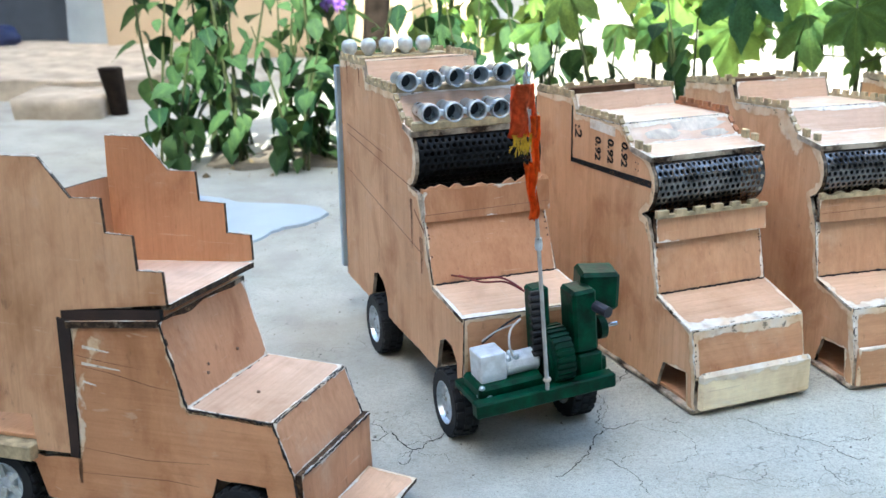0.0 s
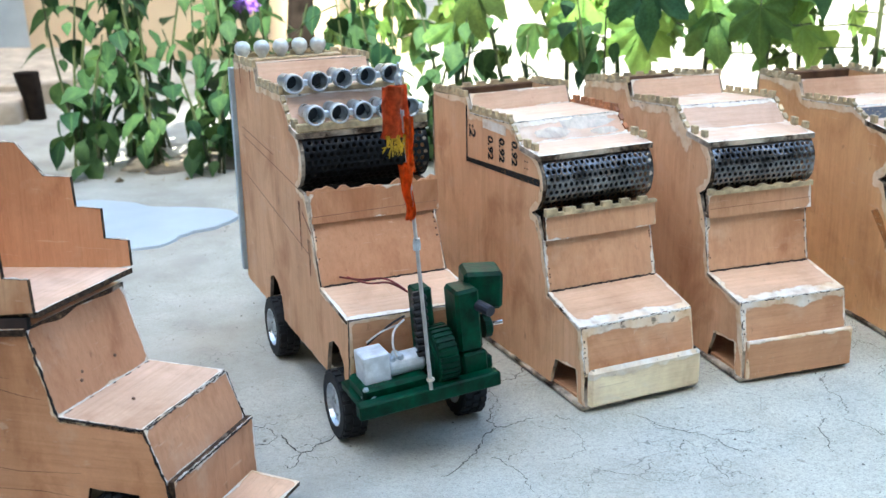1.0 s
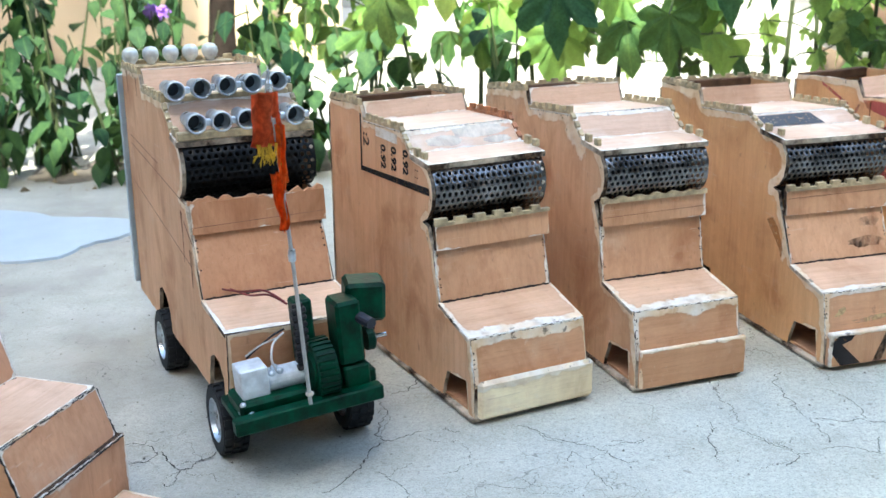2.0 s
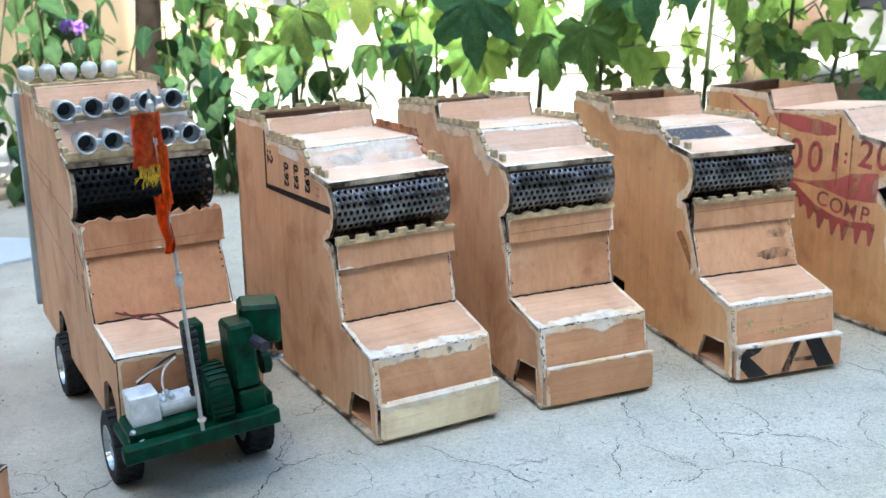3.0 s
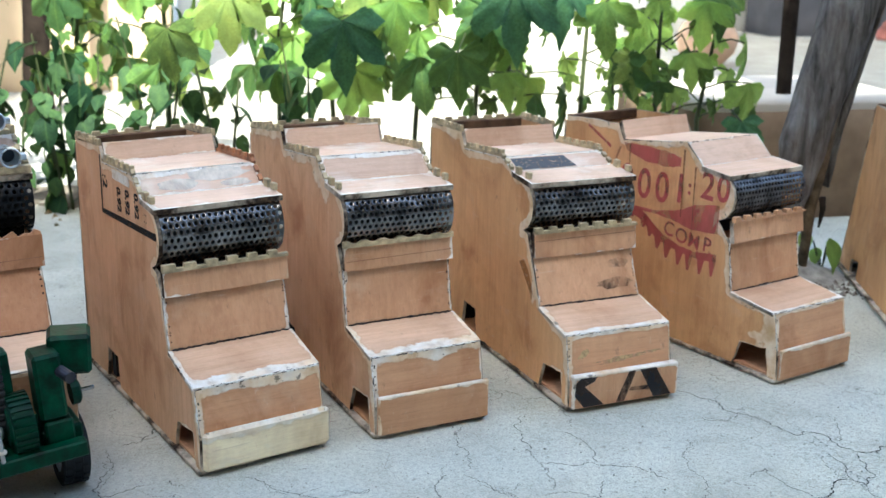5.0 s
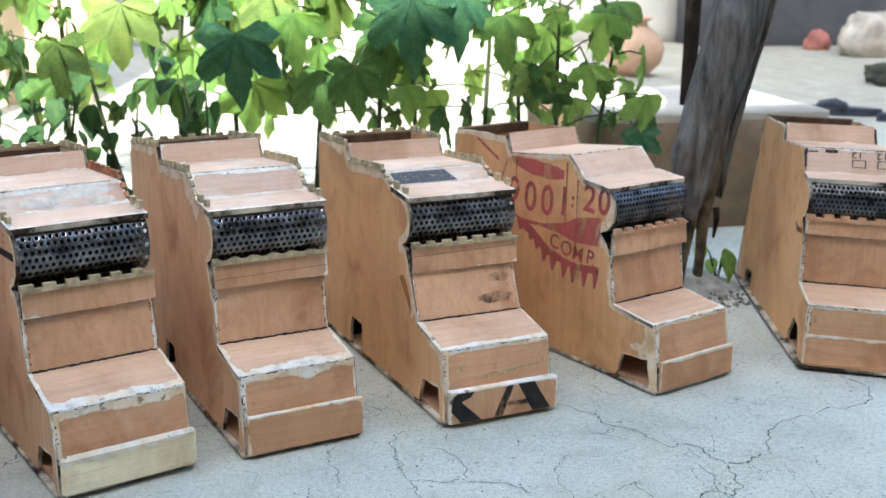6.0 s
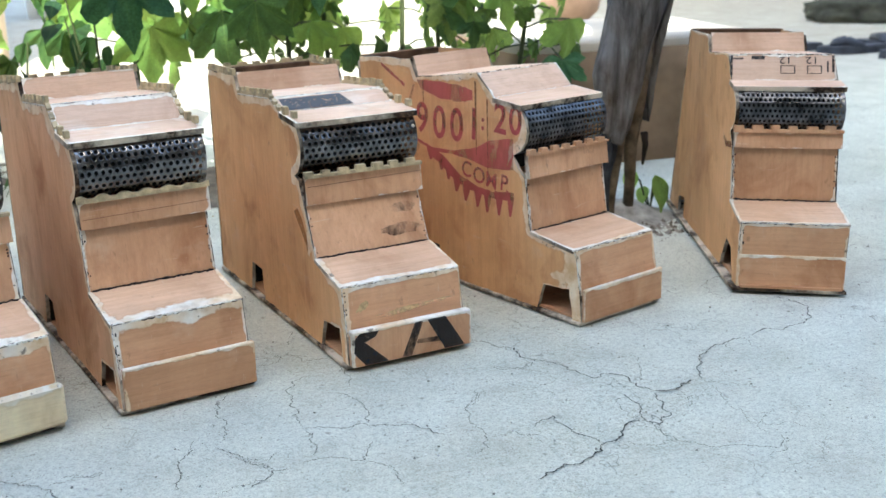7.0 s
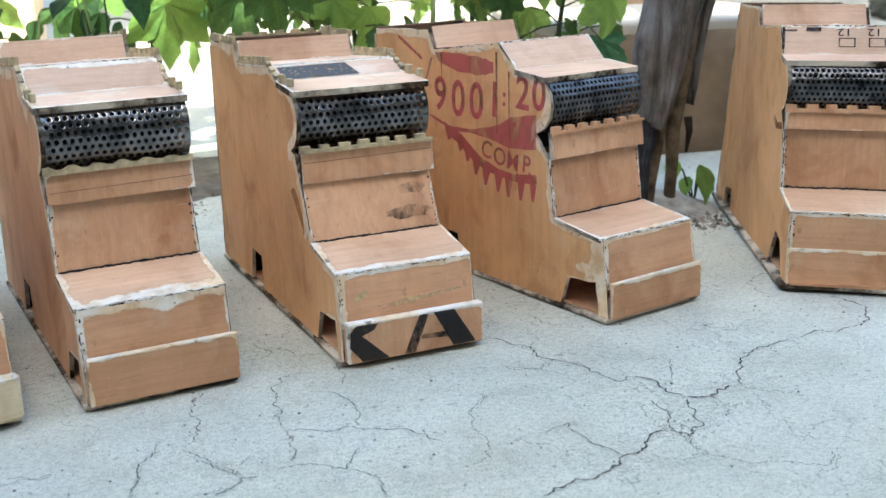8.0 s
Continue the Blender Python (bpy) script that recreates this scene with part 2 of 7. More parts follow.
def ground_material():
    """Dried mud plaster: pale grey, trodden, dusted, with fine crazing and wet-dark blotches."""
    m = Mat("dried_mud", 0.9, 0, 0.15)
    v = m.coords((1, 1, 1), False)
    big = m.noise(1.3, v, 4, 0.55)
    mid = m.noise(9.0, v, 5, 0.6)
    fine = m.noise(170.0, v, 5, 0.75)
    base = m.ramp(mid, [(0.3, (0.460, 0.466, 0.404)), (0.5, (0.526, 0.535, 0.468)), (0.7, (0.580, 0.592, 0.522))])
    base = m.mix(1.0, base, m.ramp(big, [(0.3, (0.88, 0.86, 0.80)), (0.7, (1.06, 1.06, 1.06))]), "MULTIPLY")
    base = m.mix(1.0, base, m.ramp(fine, [(0.3, grey(0.72)), (0.5, grey(1.0)), (0.72, grey(1.17))]), "MULTIPLY")
    speck = m.ramp(m.noise(70.0, v, 3, 0.5), [(0.66, grey(0)), (0.74, grey(0.6))])
    base = m.mix(speck, base, (0.20, 0.18, 0.15))
    dust = m.ramp(m.noise(22.0, v, 5, 0.65, 0.4), [(0.54, grey(0)), (0.72, grey(0.38))])
    base = m.mix(dust, base, (0.33, 0.30, 0.245))
    blotch = m.ramp(m.noise(34.0, v, 5, 0.7), [(0.60, grey(0)), (0.74, grey(0.25))])
    base = m.mix(blotch, base, (0.26, 0.255, 0.235))
    pale = m.ramp(m.noise(210.0, v, 2, 0.5), [(0.70, grey(0)), (0.74, grey(0.7))])
    base = m.mix(pale, base, (0.66, 0.66, 0.62))
    pit = m.ramp(m.noise(260.0, v, 2, 0.5), [(0.27, grey(0.65)), (0.32, grey(0))])
    base = m.mix(pit, base, (0.15, 0.13, 0.10))
    sand = m.noise(520.0, v, 2, 0.6)
    base = m.mix(1.0, base, m.ramp(sand, [(0.30, grey(0.70)), (0.48, grey(1.0)), (0.72, grey(1.16))]), "MULTIPLY")
    chip = m.ramp(m.noise(115.0, v, 2, 0.5), [(0.71, grey(0)), (0.75, grey(0.8))])
    base = m.mix(chip, base, (0.20, 0.19, 0.17))
    far = m.n.new("ShaderNodeSeparateXYZ")  # the ground turns darker and browner beyond the beds
    m.link(v, far.inputs[0])
    sc = m.n.new("ShaderNodeMapRange")
    sc.inputs["From Min"].default_value, sc.inputs["From Max"].default_value = 2.5, 3.3
    m.link(far.outputs["Y"], sc.inputs["Value"])
    base = m.mix(m.ramp(sc.outputs[0], [(0.0, grey(0)), (1.0, grey(0.75))]), base, m.ramp(mid, [(0.3, (0.27, 0.235, 0.185)), (0.7, (0.38, 0.34, 0.28))]))
    west = m.n.new("ShaderNodeMapRange")  # browner dust where the yard sinks
    west.inputs["From Min"].default_value, west.inputs["From Max"].default_value = 0.55, -0.15
    m.link(far.outputs["X"], west.inputs["Value"])
    dusty = m.mix(1.0, m.ramp(west.outputs[0], [(0.0, grey(0)), (1.0, grey(1))]), m.ramp(m.noise(5.0, v, 5, 0.6, 0.5), [(0.30, grey(0.40)), (0.60, grey(0.90))]), "MULTIPLY")
    base = m.mix(dusty, base, m.ramp(mid, [(0.3, (0.285, 0.265, 0.225)), (0.7, (0.405, 0.385, 0.340))]))
    vo = m.n.new("ShaderNodeTexVoronoi")
    vo.feature = "DISTANCE_TO_EDGE"
    vo.inputs["Scale"].default_value = 7.0
    warp = m.n.new("ShaderNodeMix")
    warp.data_type, warp.blend_type = "RGBA", "LINEAR_LIGHT"
    warp.inputs[0].default_value = 0.11
    wob = m.n.new("ShaderNodeTexNoise")
    wob.inputs["Scale"].default_value, wob.inputs["Detail"].default_value = 9.0, 4
    m.link(v, wob.inputs["Vector"])
    m.link(v, warp.inputs[6])
    m.link(wob.outputs["Color"], warp.inputs[7])
    m.link(warp.outputs[2], vo.inputs["Vector"])
    hair = m.ramp(vo.outputs["Distance"], [(0.0, grey(1)), (0.0045, grey(0))])
    gate = m.ramp(m.noise(3.5, v, 2, 0.5), [(0.46, grey(0)), (0.58, grey(0.7))])
    base = m.mix(m.mix(1.0, hair, gate, "MULTIPLY"), base, (0.11, 0.10, 0.085))
    h = m.mix(0.5, mid, fine)
    return m.color(base).bump(h, 0.6, 0.004).m


MUD = ground_material()
JOINT_DARK = plain("dark_joint", (0.018, 0.012, 0.009), 0.75, 0, 0.5, 90)
# near-black brown of the bands between cab and box
BROWN_DARK = plain("dark_brown_board", (0.030, 0.016, 0.011), 0.7, 0, 0.6, 30)
BORE_SHADE = plain("horn_bore_shade", (0.030, 0.040, 0.052), 0.6)
GRAIN = plain("split_grain", (0.14, 0.065, 0.03), 0.8)
CRACK = plain("crack_gap", (0.036, 0.031, 0.026), 0.95)
SOIL = plain("garden_soil", (0.135, 0.115, 0.092), 0.95, 0, 0.5, 30, 0.1, 0.9)
WET = plain("blue_grey_cement", (0.40, 0.46, 0.50), 0.55, 0, 0.08, 12)
CLAY = plain("clay_wall", (0.20, 0.14, 0.09), 0.95, 0, 0.35, 8, 0.1, 0.8)
CLAY_PALE = plain("pale_clay", (0.50, 0.45, 0.38), 0.95, 0, 0.14, 6, 0.1, 0.6)
# dark finish of the added walls, lowering the bounce onto the fronts
SHADE_WALL = plain("brown_shade_wall", (0.22, 0.18, 0.14), 0.95, 0, 0.2, 6, 0.1, 0.6)
CLAY_BEIGE = plain("beige_clay", (0.45, 0.375, 0.29), 0.95, 0, 0.3, 14, 0.1, 0.9)
PALE_BLUE = plain("pale_blue_plaster", (0.34, 0.39, 0.43), 0.85, 0, 0.2, 4, 0.1)
PEACH = plain("peach_wall", (0.54, 0.42, 0.285), 0.9, 0, 0.14, 2.5, 0.1)
GREY_WALL = plain("grey_wall", (0.105, 0.105, 0.115), 0.9, 0, 0.25, 3, 0.1)
BLUE_WALL = plain("blue_grey_wall", (0.075, 0.090, 0.115), 0.85, 0, 0.25, 3, 0.1)
GLARE_WHITE = plain("glare_white", (0.78, 0.76, 0.71), 0.9, 0, 0.08, 3, 0.1, 0.4)
DARK_BARK = plain("dark_bark", (0.020, 0.015, 0.012), 0.95, 0, 0.5, 25, 0.05, 0.9)
BARK = plain("bark", (0.050, 0.054, 0.062), 0.9, 0, 0.6, 25, 0.1, 0.9)
POT = plain("terracotta", (0.50, 0.33, 0.22), 0.8, 0, 0.2, 9)
SLIPPER = plain("dark_slipper", (0.035, 0.04, 0.055), 0.7, 0, 0.6, 18)
STEM = plain("green_stem", (0.040, 0.052, 0.018), 0.6, 0, 0.3, 40)
PURPLE = plain("purple_petal", (0.30, 0.14, 0.52), 0.7, 0, 0.3, 200)


def weathered():
    m = Mat("weathered_wood", 0.9, 0, 0.15)
    v = m.coords((24, 24, 3.2), False)
    f = m.noise(2.4, v, 6, 0.7, 0.4)
    b = m.noise(17.0, m.coords((1, 1, 0.6), False), 5, 0.65, 0.5)
    base = m.ramp(f, [(0.28, (0.026, 0.024, 0.023)), (0.45, (0.112, 0.109, 0.105)), (0.70, (0.225, 0.220, 0.216))])
    base = m.mix(1.0, base, m.ramp(b, [(0.36, (0.48, 0.40, 0.32)), (0.5, (0.88, 0.84, 0.80)), (0.66, (1.12, 1.14, 1.18))]), "MULTIPLY")
    return m.color(base).bump(f, 0.7, 0.004).m


WOOD = weathered()


def leaf_material(name, dark, light, glow, spread=0.0, thin=0.50):
    m = Mat(name, 0.55, 0, 0.14)
    v = m.n.new("ShaderNodeTexNoise")
    v.inputs["Scale"].default_value = 30
    m.link(m.tc.outputs["Object"], v.inputs["Vector"])
    tone = m.mix(m.ramp(m.oi.outputs["Random"], [(0.0, grey(0)), (0.45, grey(0.65)), (1.0, grey(1))]), dark, light)
    tone = m.mix(1.0, tone, m.ramp(v.outputs["Fac"], [(0.3, grey(0.6)), (0.7, grey(1.35))]), "MULTIPLY")
    u = m.n.new("ShaderNodeTexNoise")
    u.inputs["Scale"].default_value = 3.5
    m.link(m.tc.outputs["Object"], u.inputs["Vector"])
    tone = m.mix(1.0, tone, m.ramp(u.outputs["Fac"], [(0.32, (0.50, 0.58, 0.66)), (0.52, grey(1)), (0.70, (1.5, 1.35, 1.1))]), "MULTIPLY")
    # veins run out from the stalk along the lobes
    xyz = m.n.new("ShaderNodeSeparateXYZ")
    m.link(m.tc.outputs["Object"], xyz.inputs[0])

    def calc(op, a, b=None):
        q = m.n.new("ShaderNodeMath")
        q.operation = op
        for k, w in enumerate((a, b)):
            if isinstance(w, float):
                q.inputs[k].default_value = w
            elif w is not None:
                m.link(w, q.inputs[k])
        return q.outputs[0]

    if spread:
        ang = calc("ARCTAN2", xyz.outputs["X"], xyz.outputs["Y"])
        off = calc("ABSOLUTE", calc("SINE", calc("MULTIPLY", ang, math.pi / spread)))
        rad = calc("POWER", calc("ADD", calc("MULTIPLY", xyz.outputs["X"], xyz.outputs["X"]), calc("MULTIPLY", xyz.outputs["Y"], xyz.outputs["Y"])), 0.5)
        near = calc("MULTIPLY", off, rad)
    else:
        near = calc("ABSOLUTE", xyz.outputs["X"])
    rib = calc("ABSOLUTE", calc("SINE", calc("MULTIPLY", calc("SUBTRACT", calc("MULTIPLY", xyz.outputs["Y"], 1.0), calc("MULTIPLY", calc("ABSOLUTE", xyz.outputs["X"]), 0.8)), 26.0)))
    tone = m.mix(m.ramp(rib, [(0.0, grey(0.04)), (0.25, grey(0))]), tone, tuple(0.5 * a + 0.5 * b for a, b in zip(light, glow)))
    tone = m.mix(m.ramp(near, [(0.006, grey(0.40)), (0.030, grey(0))]), tone, tuple(0.35 * a + 0.5 * b for a, b in zip(light, glow)))
    m.color(tone).bump(m.mix(0.3, v.outputs["Fac"], rib), 0.3, 0.006)
    tr = m.n.new("ShaderNodeBsdfTranslucent")
    m.link(m.mix(m.ramp(m.oi.outputs["Random"], [(0.35, grey(0)), (1.0, grey(1))]), tuple(g * 0.20 for g in glow), glow), tr.inputs["Color"])
    ms = m.n.new("ShaderNodeMixShader")
    ms.inputs[0].default_value = thin
    m.link(m.b.outputs[0], ms.inputs[1])
    m.link(tr.outputs[0], ms.inputs[2])
    m.link(ms.outputs[0], m.n["Material Output"].inputs["Surface"])
    return m.m


LEAF = leaf_material("okra_leaf", (0.030, 0.096, 0.045), (0.180, 0.330, 0.075), (0.60, 0.78, 0.19), 0.977)
LEAF_BUSH = leaf_material("bush_leaf", (0.012, 0.040, 0.020), (0.068, 0.130, 0.048), (0.13, 0.23, 0.06), 0.0, 0.32)
LEAF_DEEP = leaf_material("deep_okra_leaf", (0.060, 0.155, 0.085), (0.085, 0.195, 0.100), (0.18, 0.38, 0.11), 0.977)
LEAF_PALE = leaf_material("pale_okra_leaf", (0.17, 0.28, 0.07), (0.28, 0.38, 0.12), (0.62, 0.74, 0.18), 0.977)


# ---- mesh helpers ----
def part(name, bm, mats, parent, label="", smooth=False):
    """Links a bmesh as one mesh object under parent."""
    me = bpy.data.meshes.new(name)
    bmesh.ops.recalc_face_normals(bm, faces=bm.faces)
    bm.to_mesh(me)
    bm.free()
    for mt in mats if isinstance(mats, (list, tuple)) else [mats]:
        me.materials.append(mt)
    if smooth:
        for p in me.polygons:
            p.use_smooth = True
    ob = new(name, me)
    ob.parent = parent
    if label:
        ob["label"] = label
    return ob


def root(name, m, label, category, group=""):
    ob = new(name)
    ob.empty_display_size = 0.02
    ob.matrix_world = m
    return tagged(ob, label, category, group)


def prism(poly, x0, x1, bm=None):
    """A plate: polygon in (y, z) from x0 to x1. Rim faces take material 1."""
    bm = bm or bmesh.new()
    a = [bm.verts.new((x0, y, z)) for y, z in poly]
    b = [bm.verts.new((x1, y, z)) for y, z in poly]
    bm.faces.new(a)
    bm.faces.new(b[::-1])
    for i in range(len(poly)):
        j = (i + 1) % len(poly)
        bm.faces.new((a[i], a[j], b[j], b[i])).material_index = 1
    return bm


def block(x0, x1, y0, y1, z0, z1, bevel=0.0008, bm=None, rim=False):
    bm = bm or bmesh.new()
    r = bmesh.ops.create_cube(bm, size=1)
    vs = r["verts"]
    for v in vs:
        v.co = Vector(((x0, x1)[v.co.x > 0], (y0, y1)[v.co.y > 0], (z0, z1)[v.co.z > 0]))
    if bevel:
        es = list({e for v in vs for e in v.link_edges})
        bmesh.ops.bevel(bm, geom=es, offset=bevel, segments=1, affect="EDGES", profile=0.5)
    return bm


def board(p, q, x0, x1, th=0.004, rnd=None):
    """A board across the truck between two profile points p and q (y, z); its face lies on the line p-q, thickness goes inward
    (to the left of the way from p to q). Rims are material 1; edges are slightly uneven."""
    rnd = rnd or random
    d = Vector((q[0] - p[0], q[1] - p[1]))
    n = Vector((-d.y, d.x)).normalized() * th
    bm = bmesh.new()
    cols = 6
    rows = []
    for i in range(cols + 1):
        x = x0 + (x1 - x0) * i / cols
        j = [rnd.uniform(-0.0005, 0.0005) for _ in range(2)]
        u = d.normalized()
        a = Vector(p) - u * j[0]
        b = Vector(q) + u * j[1]
        rows.append([bm.verts.new((x, c.x, c.y)) for c in (a, b, b - n, a - n)])
    for r, s in zip(rows, rows[1:]):
        for k in range(4):
            f = bm.faces.new((r[k], r[(k + 1) % 4], s[(k + 1) % 4], s[k]))
            f.material_index = 0 if k in (0, 2) else 1
    for r in (rows[0], rows[-1]):
        bm.faces.new(r).material_index = 1
    return bm


def tube(points, radius, bm=None, seg=8, caps=True):
    bm = bm or bmesh.new()
    pts = [Vector(p) for p in points]
    rad = radius if isinstance(radius, (list, tuple)) else [radius] * len(pts)
    rings = []
    for i, p in enumerate(pts):
        d = (pts[min(i + 1, len(pts) - 1)] - pts[max(i - 1, 0)]).normalized()
        s = d.orthogonal().normalized() if i == 0 else (side - d * side.dot(d)).normalized()
        side = s
        t = d.cross(s)
        rings.append([bm.verts.new(p + (s * math.cos(2 * math.pi * k / seg) + t * math.sin(2 * math.pi * k / seg)) * rad[i]) for k in range(seg)])
    for r, q in zip(rings, rings[1:]):
        for k in range(seg):
            bm.faces.new((r[k], r[(k + 1) % seg], q[(k + 1) % seg], q[k]))
    if caps:
        bm.faces.new(rings[0][::-1])
        bm.faces.new(rings[-1])
    return bm


def lathe(profile, axis, centre, seg=24, bm=None, caps=True):
    """Turns (radius, along) round an axis 'x', 'y' or 'z' through centre."""
    bm = bm or bmesh.new()
    c = Vector(centre)
    ax = {"x": 0, "y": 1, "z": 2}[axis]
    o = [i for i in range(3) if i != ax]
    rings = []
    for r, h in profile:
        ring = []
        for k in range(seg):
            v = [0, 0, 0]
            v[ax] = h
            v[o[0]], v[o[1]] = r * math.cos(2 * math.pi * k / seg), r * math.sin(2 * math.pi * k / seg)
            ring.append(bm.verts.new(c + Vector(v)))
        rings.append(ring)
    for r, q in zip(rings, rings[1:]):
        for k in range(seg):
            bm.faces.new((r[k], r[(k + 1) % seg], q[(k + 1) % seg], q[k]))
    for ring, (r, h) in ((rings[0], profile[0]), (rings[-1], profile[-1])):
        if r > 1e-6 and caps:
            bm.faces.new(ring)
    return bm


def lettering(text, size, mat, parent, m, name="lettering", squash=1.0, bold=0.0, gap=1.0):
    """Flat letters of the built-in font, as a mesh, at the pose m in the parent's space."""
    cu = bpy.data.curves.new(name, "FONT")
    cu.body, cu.size, cu.align_x, cu.align_y, cu.extrude = text, size, "CENTER", "CENTER", 0.0001
    cu.offset = bold
    cu.space_character = gap
    tmp = bpy.data.objects.new(name, cu)
    scene.collection.objects.link(tmp)
    me = bpy.data.meshes.new_from_object(tmp.evaluated_get(bpy.context.evaluated_depsgraph_get()))
    bpy.data.objects.remove(tmp)
    me.materials.clear()
    me.materials.append(mat)
    ob = new(name, me)
    ob.parent = parent
    ob.matrix_basis = m @ Matrix.Diagonal((squash, 1, 1, 1))
    return ob


def dress(bm, lines, step=0.006):
    """Cuts a plate into small faces and writes the attribute "fill": 1 on a line, falling to 0 at the line's width.
    lines: (p, q, width, strength)."""
    lo = [min(v.co[k] for v in bm.verts) for k in range(3)]
    hi = [max(v.co[k] for v in bm.verts) for k in range(3)]
    for k in range(3):
        n = int((hi[k] - lo[k]) / step)
        no = Vector([1.0 if j == k else 0.0 for j in range(3)])
        for i in range(1, n):
            co = Vector([lo[k] + (hi[k] - lo[k]) * i / n if j == k else 0.0 for j in range(3)])
            bmesh.ops.bisect_plane(bm, geom=bm.verts[:] + bm.edges[:] + bm.faces[:], dist=1e-6, plane_co=co, plane_no=no)
    lay = bm.verts.layers.float.new("fill")
    segs = [(Vector(p), Vector(q) - Vector(p), w, s) for p, q, w, s in lines]
    for v in bm.verts:
        best = 0.0
        for p, d, w, s in segs:
            t = min(1.0, max(0.0, (v.co - p).dot(d) / max(d.length_squared, 1e-12)))
            best = max(best, s * (1 - (v.co - p - d * t).length / w))
        v[lay] = best
    return bm


def worn(poly, rnd, amp=0.0006, step=0.009):
    """An outline with small nicks, as sawn by hand."""
    out = []
    for (a, b) in zip(poly, poly[1:] + poly[:1]):
        a, b = Vector(a), Vector(b)
        d = b - a
        n = max(1, int(d.length / step))
        nrm = Vector((-d.y, d.x)).normalized()
        out.append((a.x, a.y))
        for k in range(1, n):
            p = a + d * k / n + nrm * rnd.gauss(0, amp)
            out.append((p.x, p.y))
    return out


def bead(p, q, r, rnd, gaps=0.15):
    """A bead of dried filler along a joint, in one mesh: thick and lumpy, thinned to a hair where it broke away."""
    p, q = Vector(p), Vector(q)
    n = max(6, int((q - p).length / 0.0026))
    ph = rnd.uniform(0, 60)
    run, rad = [], []
    for i in range(n + 1):
        f = noise.noise((ph + i * 0.23, 2.2, 0))
        on = f > -gaps * 2 and 0 < i < n
        run.append(p.lerp(q, i / n) + Vector([rnd.gauss(0, r * (0.26 if on else 0.05)) for _ in range(3)]))
        rad.append(r * (0.40 + 1.0 * abs(noise.noise((ph + i * 0.6, 8.1, 0))) + 0.6 * max(0, f)) if on else r * 0.10)
    bm = bmesh.new()
    tube(run, rad, bm, 5)
    return bm


def crenels(p, q, n, base, tooth, th, style="square", rnd=random, side=Vector((1, 0, 0))):
    """A strip along p-q with teeth on top; th is its thickness along side."""
    p, q = Vector(p), Vector(q)
    up = Vector((0, 0, 1))
    prof = []
    L = (q - p).length
    if style == "square":
        for i in range(n):
            a, b = i / n, (i + 1) / n
            m_ = a + (b - a) * rnd.uniform(0.45, 0.6)
            j = tooth * rnd.uniform(0.8, 1.1)
            prof += [(a + 0.002, base + j), (m_, base + j), (m_ + 0.004, base), (b, base)]
    elif style == "wave":
        for i in range(n * 4 + 1):
            prof.append((i / (n * 4), base + tooth * (0.5 + 0.5 * math.sin(i * math.pi / 2 + 0.6)) * rnd.uniform(0.5, 1.0)))
    else:
        for i in range(n * 3 + 1):
            prof.append((i / (n * 3), base + tooth * rnd.uniform(-1.0, 1.0) * (1 if i % 3 else 0.4)))
    bm = bmesh.new()
    lo = [(0, 0)] + [(t, h) for t, h in prof] + [(1, 0)]
    # columns, so that every face stays convex
    for (t0, h0), (t1, h1) in zip(prof, prof[1:]):
        if t1 - t0 < 1e-5:
            continue
        a, b = p.lerp(q, t0), p.lerp(q, t1)
        vs = [bm.verts.new(c) for c in (a, b, b + up * h1, a + up * h0)]
        ws = [bm.verts.new(v.co + side * th) for v in vs]
        bm.faces.new(vs)
        bm.faces.new(ws[::-1])
        for k in range(4):
            bm.faces.new((vs[k], ws[k], ws[(k + 1) % 4], vs[(k + 1) % 4]))
    bmesh.ops.remove_doubles(bm, verts=bm.verts, dist=1e-6)
    return bm


def perforated(x0, x1, cy, cz, r, a0, a1, nx, na):
    """A bulging sheet with rows of real round holes; angle 0 faces the front (-y), positive is up."""
    bm = bmesh.new()

    def at(x, ang):
        # the thin sheet is creased and dented by hand
        w = 0.034 * noise.noise((x * 55 + cy * 9, ang * 2.6, r * 300)) + 0.016 * noise.noise((x * 150, ang * 6 + r * 100, 4))
        k = r * (1 + w * math.cos(ang * 0.9))
        return Vector((x, cy - k * math.cos(ang), cz + k * math.sin(ang)))

    dx, da = (x1 - x0) / nx, (a1 - a0) / na
    for j in range(na):
        lo, hi = a0 + j * da, a0 + (j + 1) * da
        off = 0.5 * dx if j % 2 else 0.0
        cells = [(x0 + i * dx + off, x0 + (i + 1) * dx + off) for i in range(nx - (1 if j % 2 else 0))]
        if j % 2:
            for s, t in ((x0, x0 + off), (x1 - off, x1)):
                bm.faces.new([bm.verts.new(at(*c)) for c in ((s, lo), (t, lo), (t, hi), (s, hi))])
        for s, t in cells:
            mx, ma = (s + t) / 2, (lo + hi) / 2
            outer = [(t, ma), (t, hi), (mx, hi), (s, hi), (s, ma), (s, lo), (mx, lo), (t, lo)]
            hr, ha = dx * 0.305, da * 0.325
            inner = [(mx + hr * math.cos(k * math.pi / 4), ma + ha * math.sin(k * math.pi / 4)) for k in range(8)]
            ov, iv = [bm.verts.new(at(*c)) for c in outer], [bm.verts.new(at(*c) - Vector((0, -math.cos(c[1]), math.sin(c[1]))) * 0.0007) for c in inner]
            for k in range(8):
                bm.faces.new((ov[k], ov[(k + 1) % 8], iv[(k + 1) % 8], iv[k]))
    bmesh.ops.remove_doubles(bm, verts=bm.verts, dist=1e-5)
    return bm


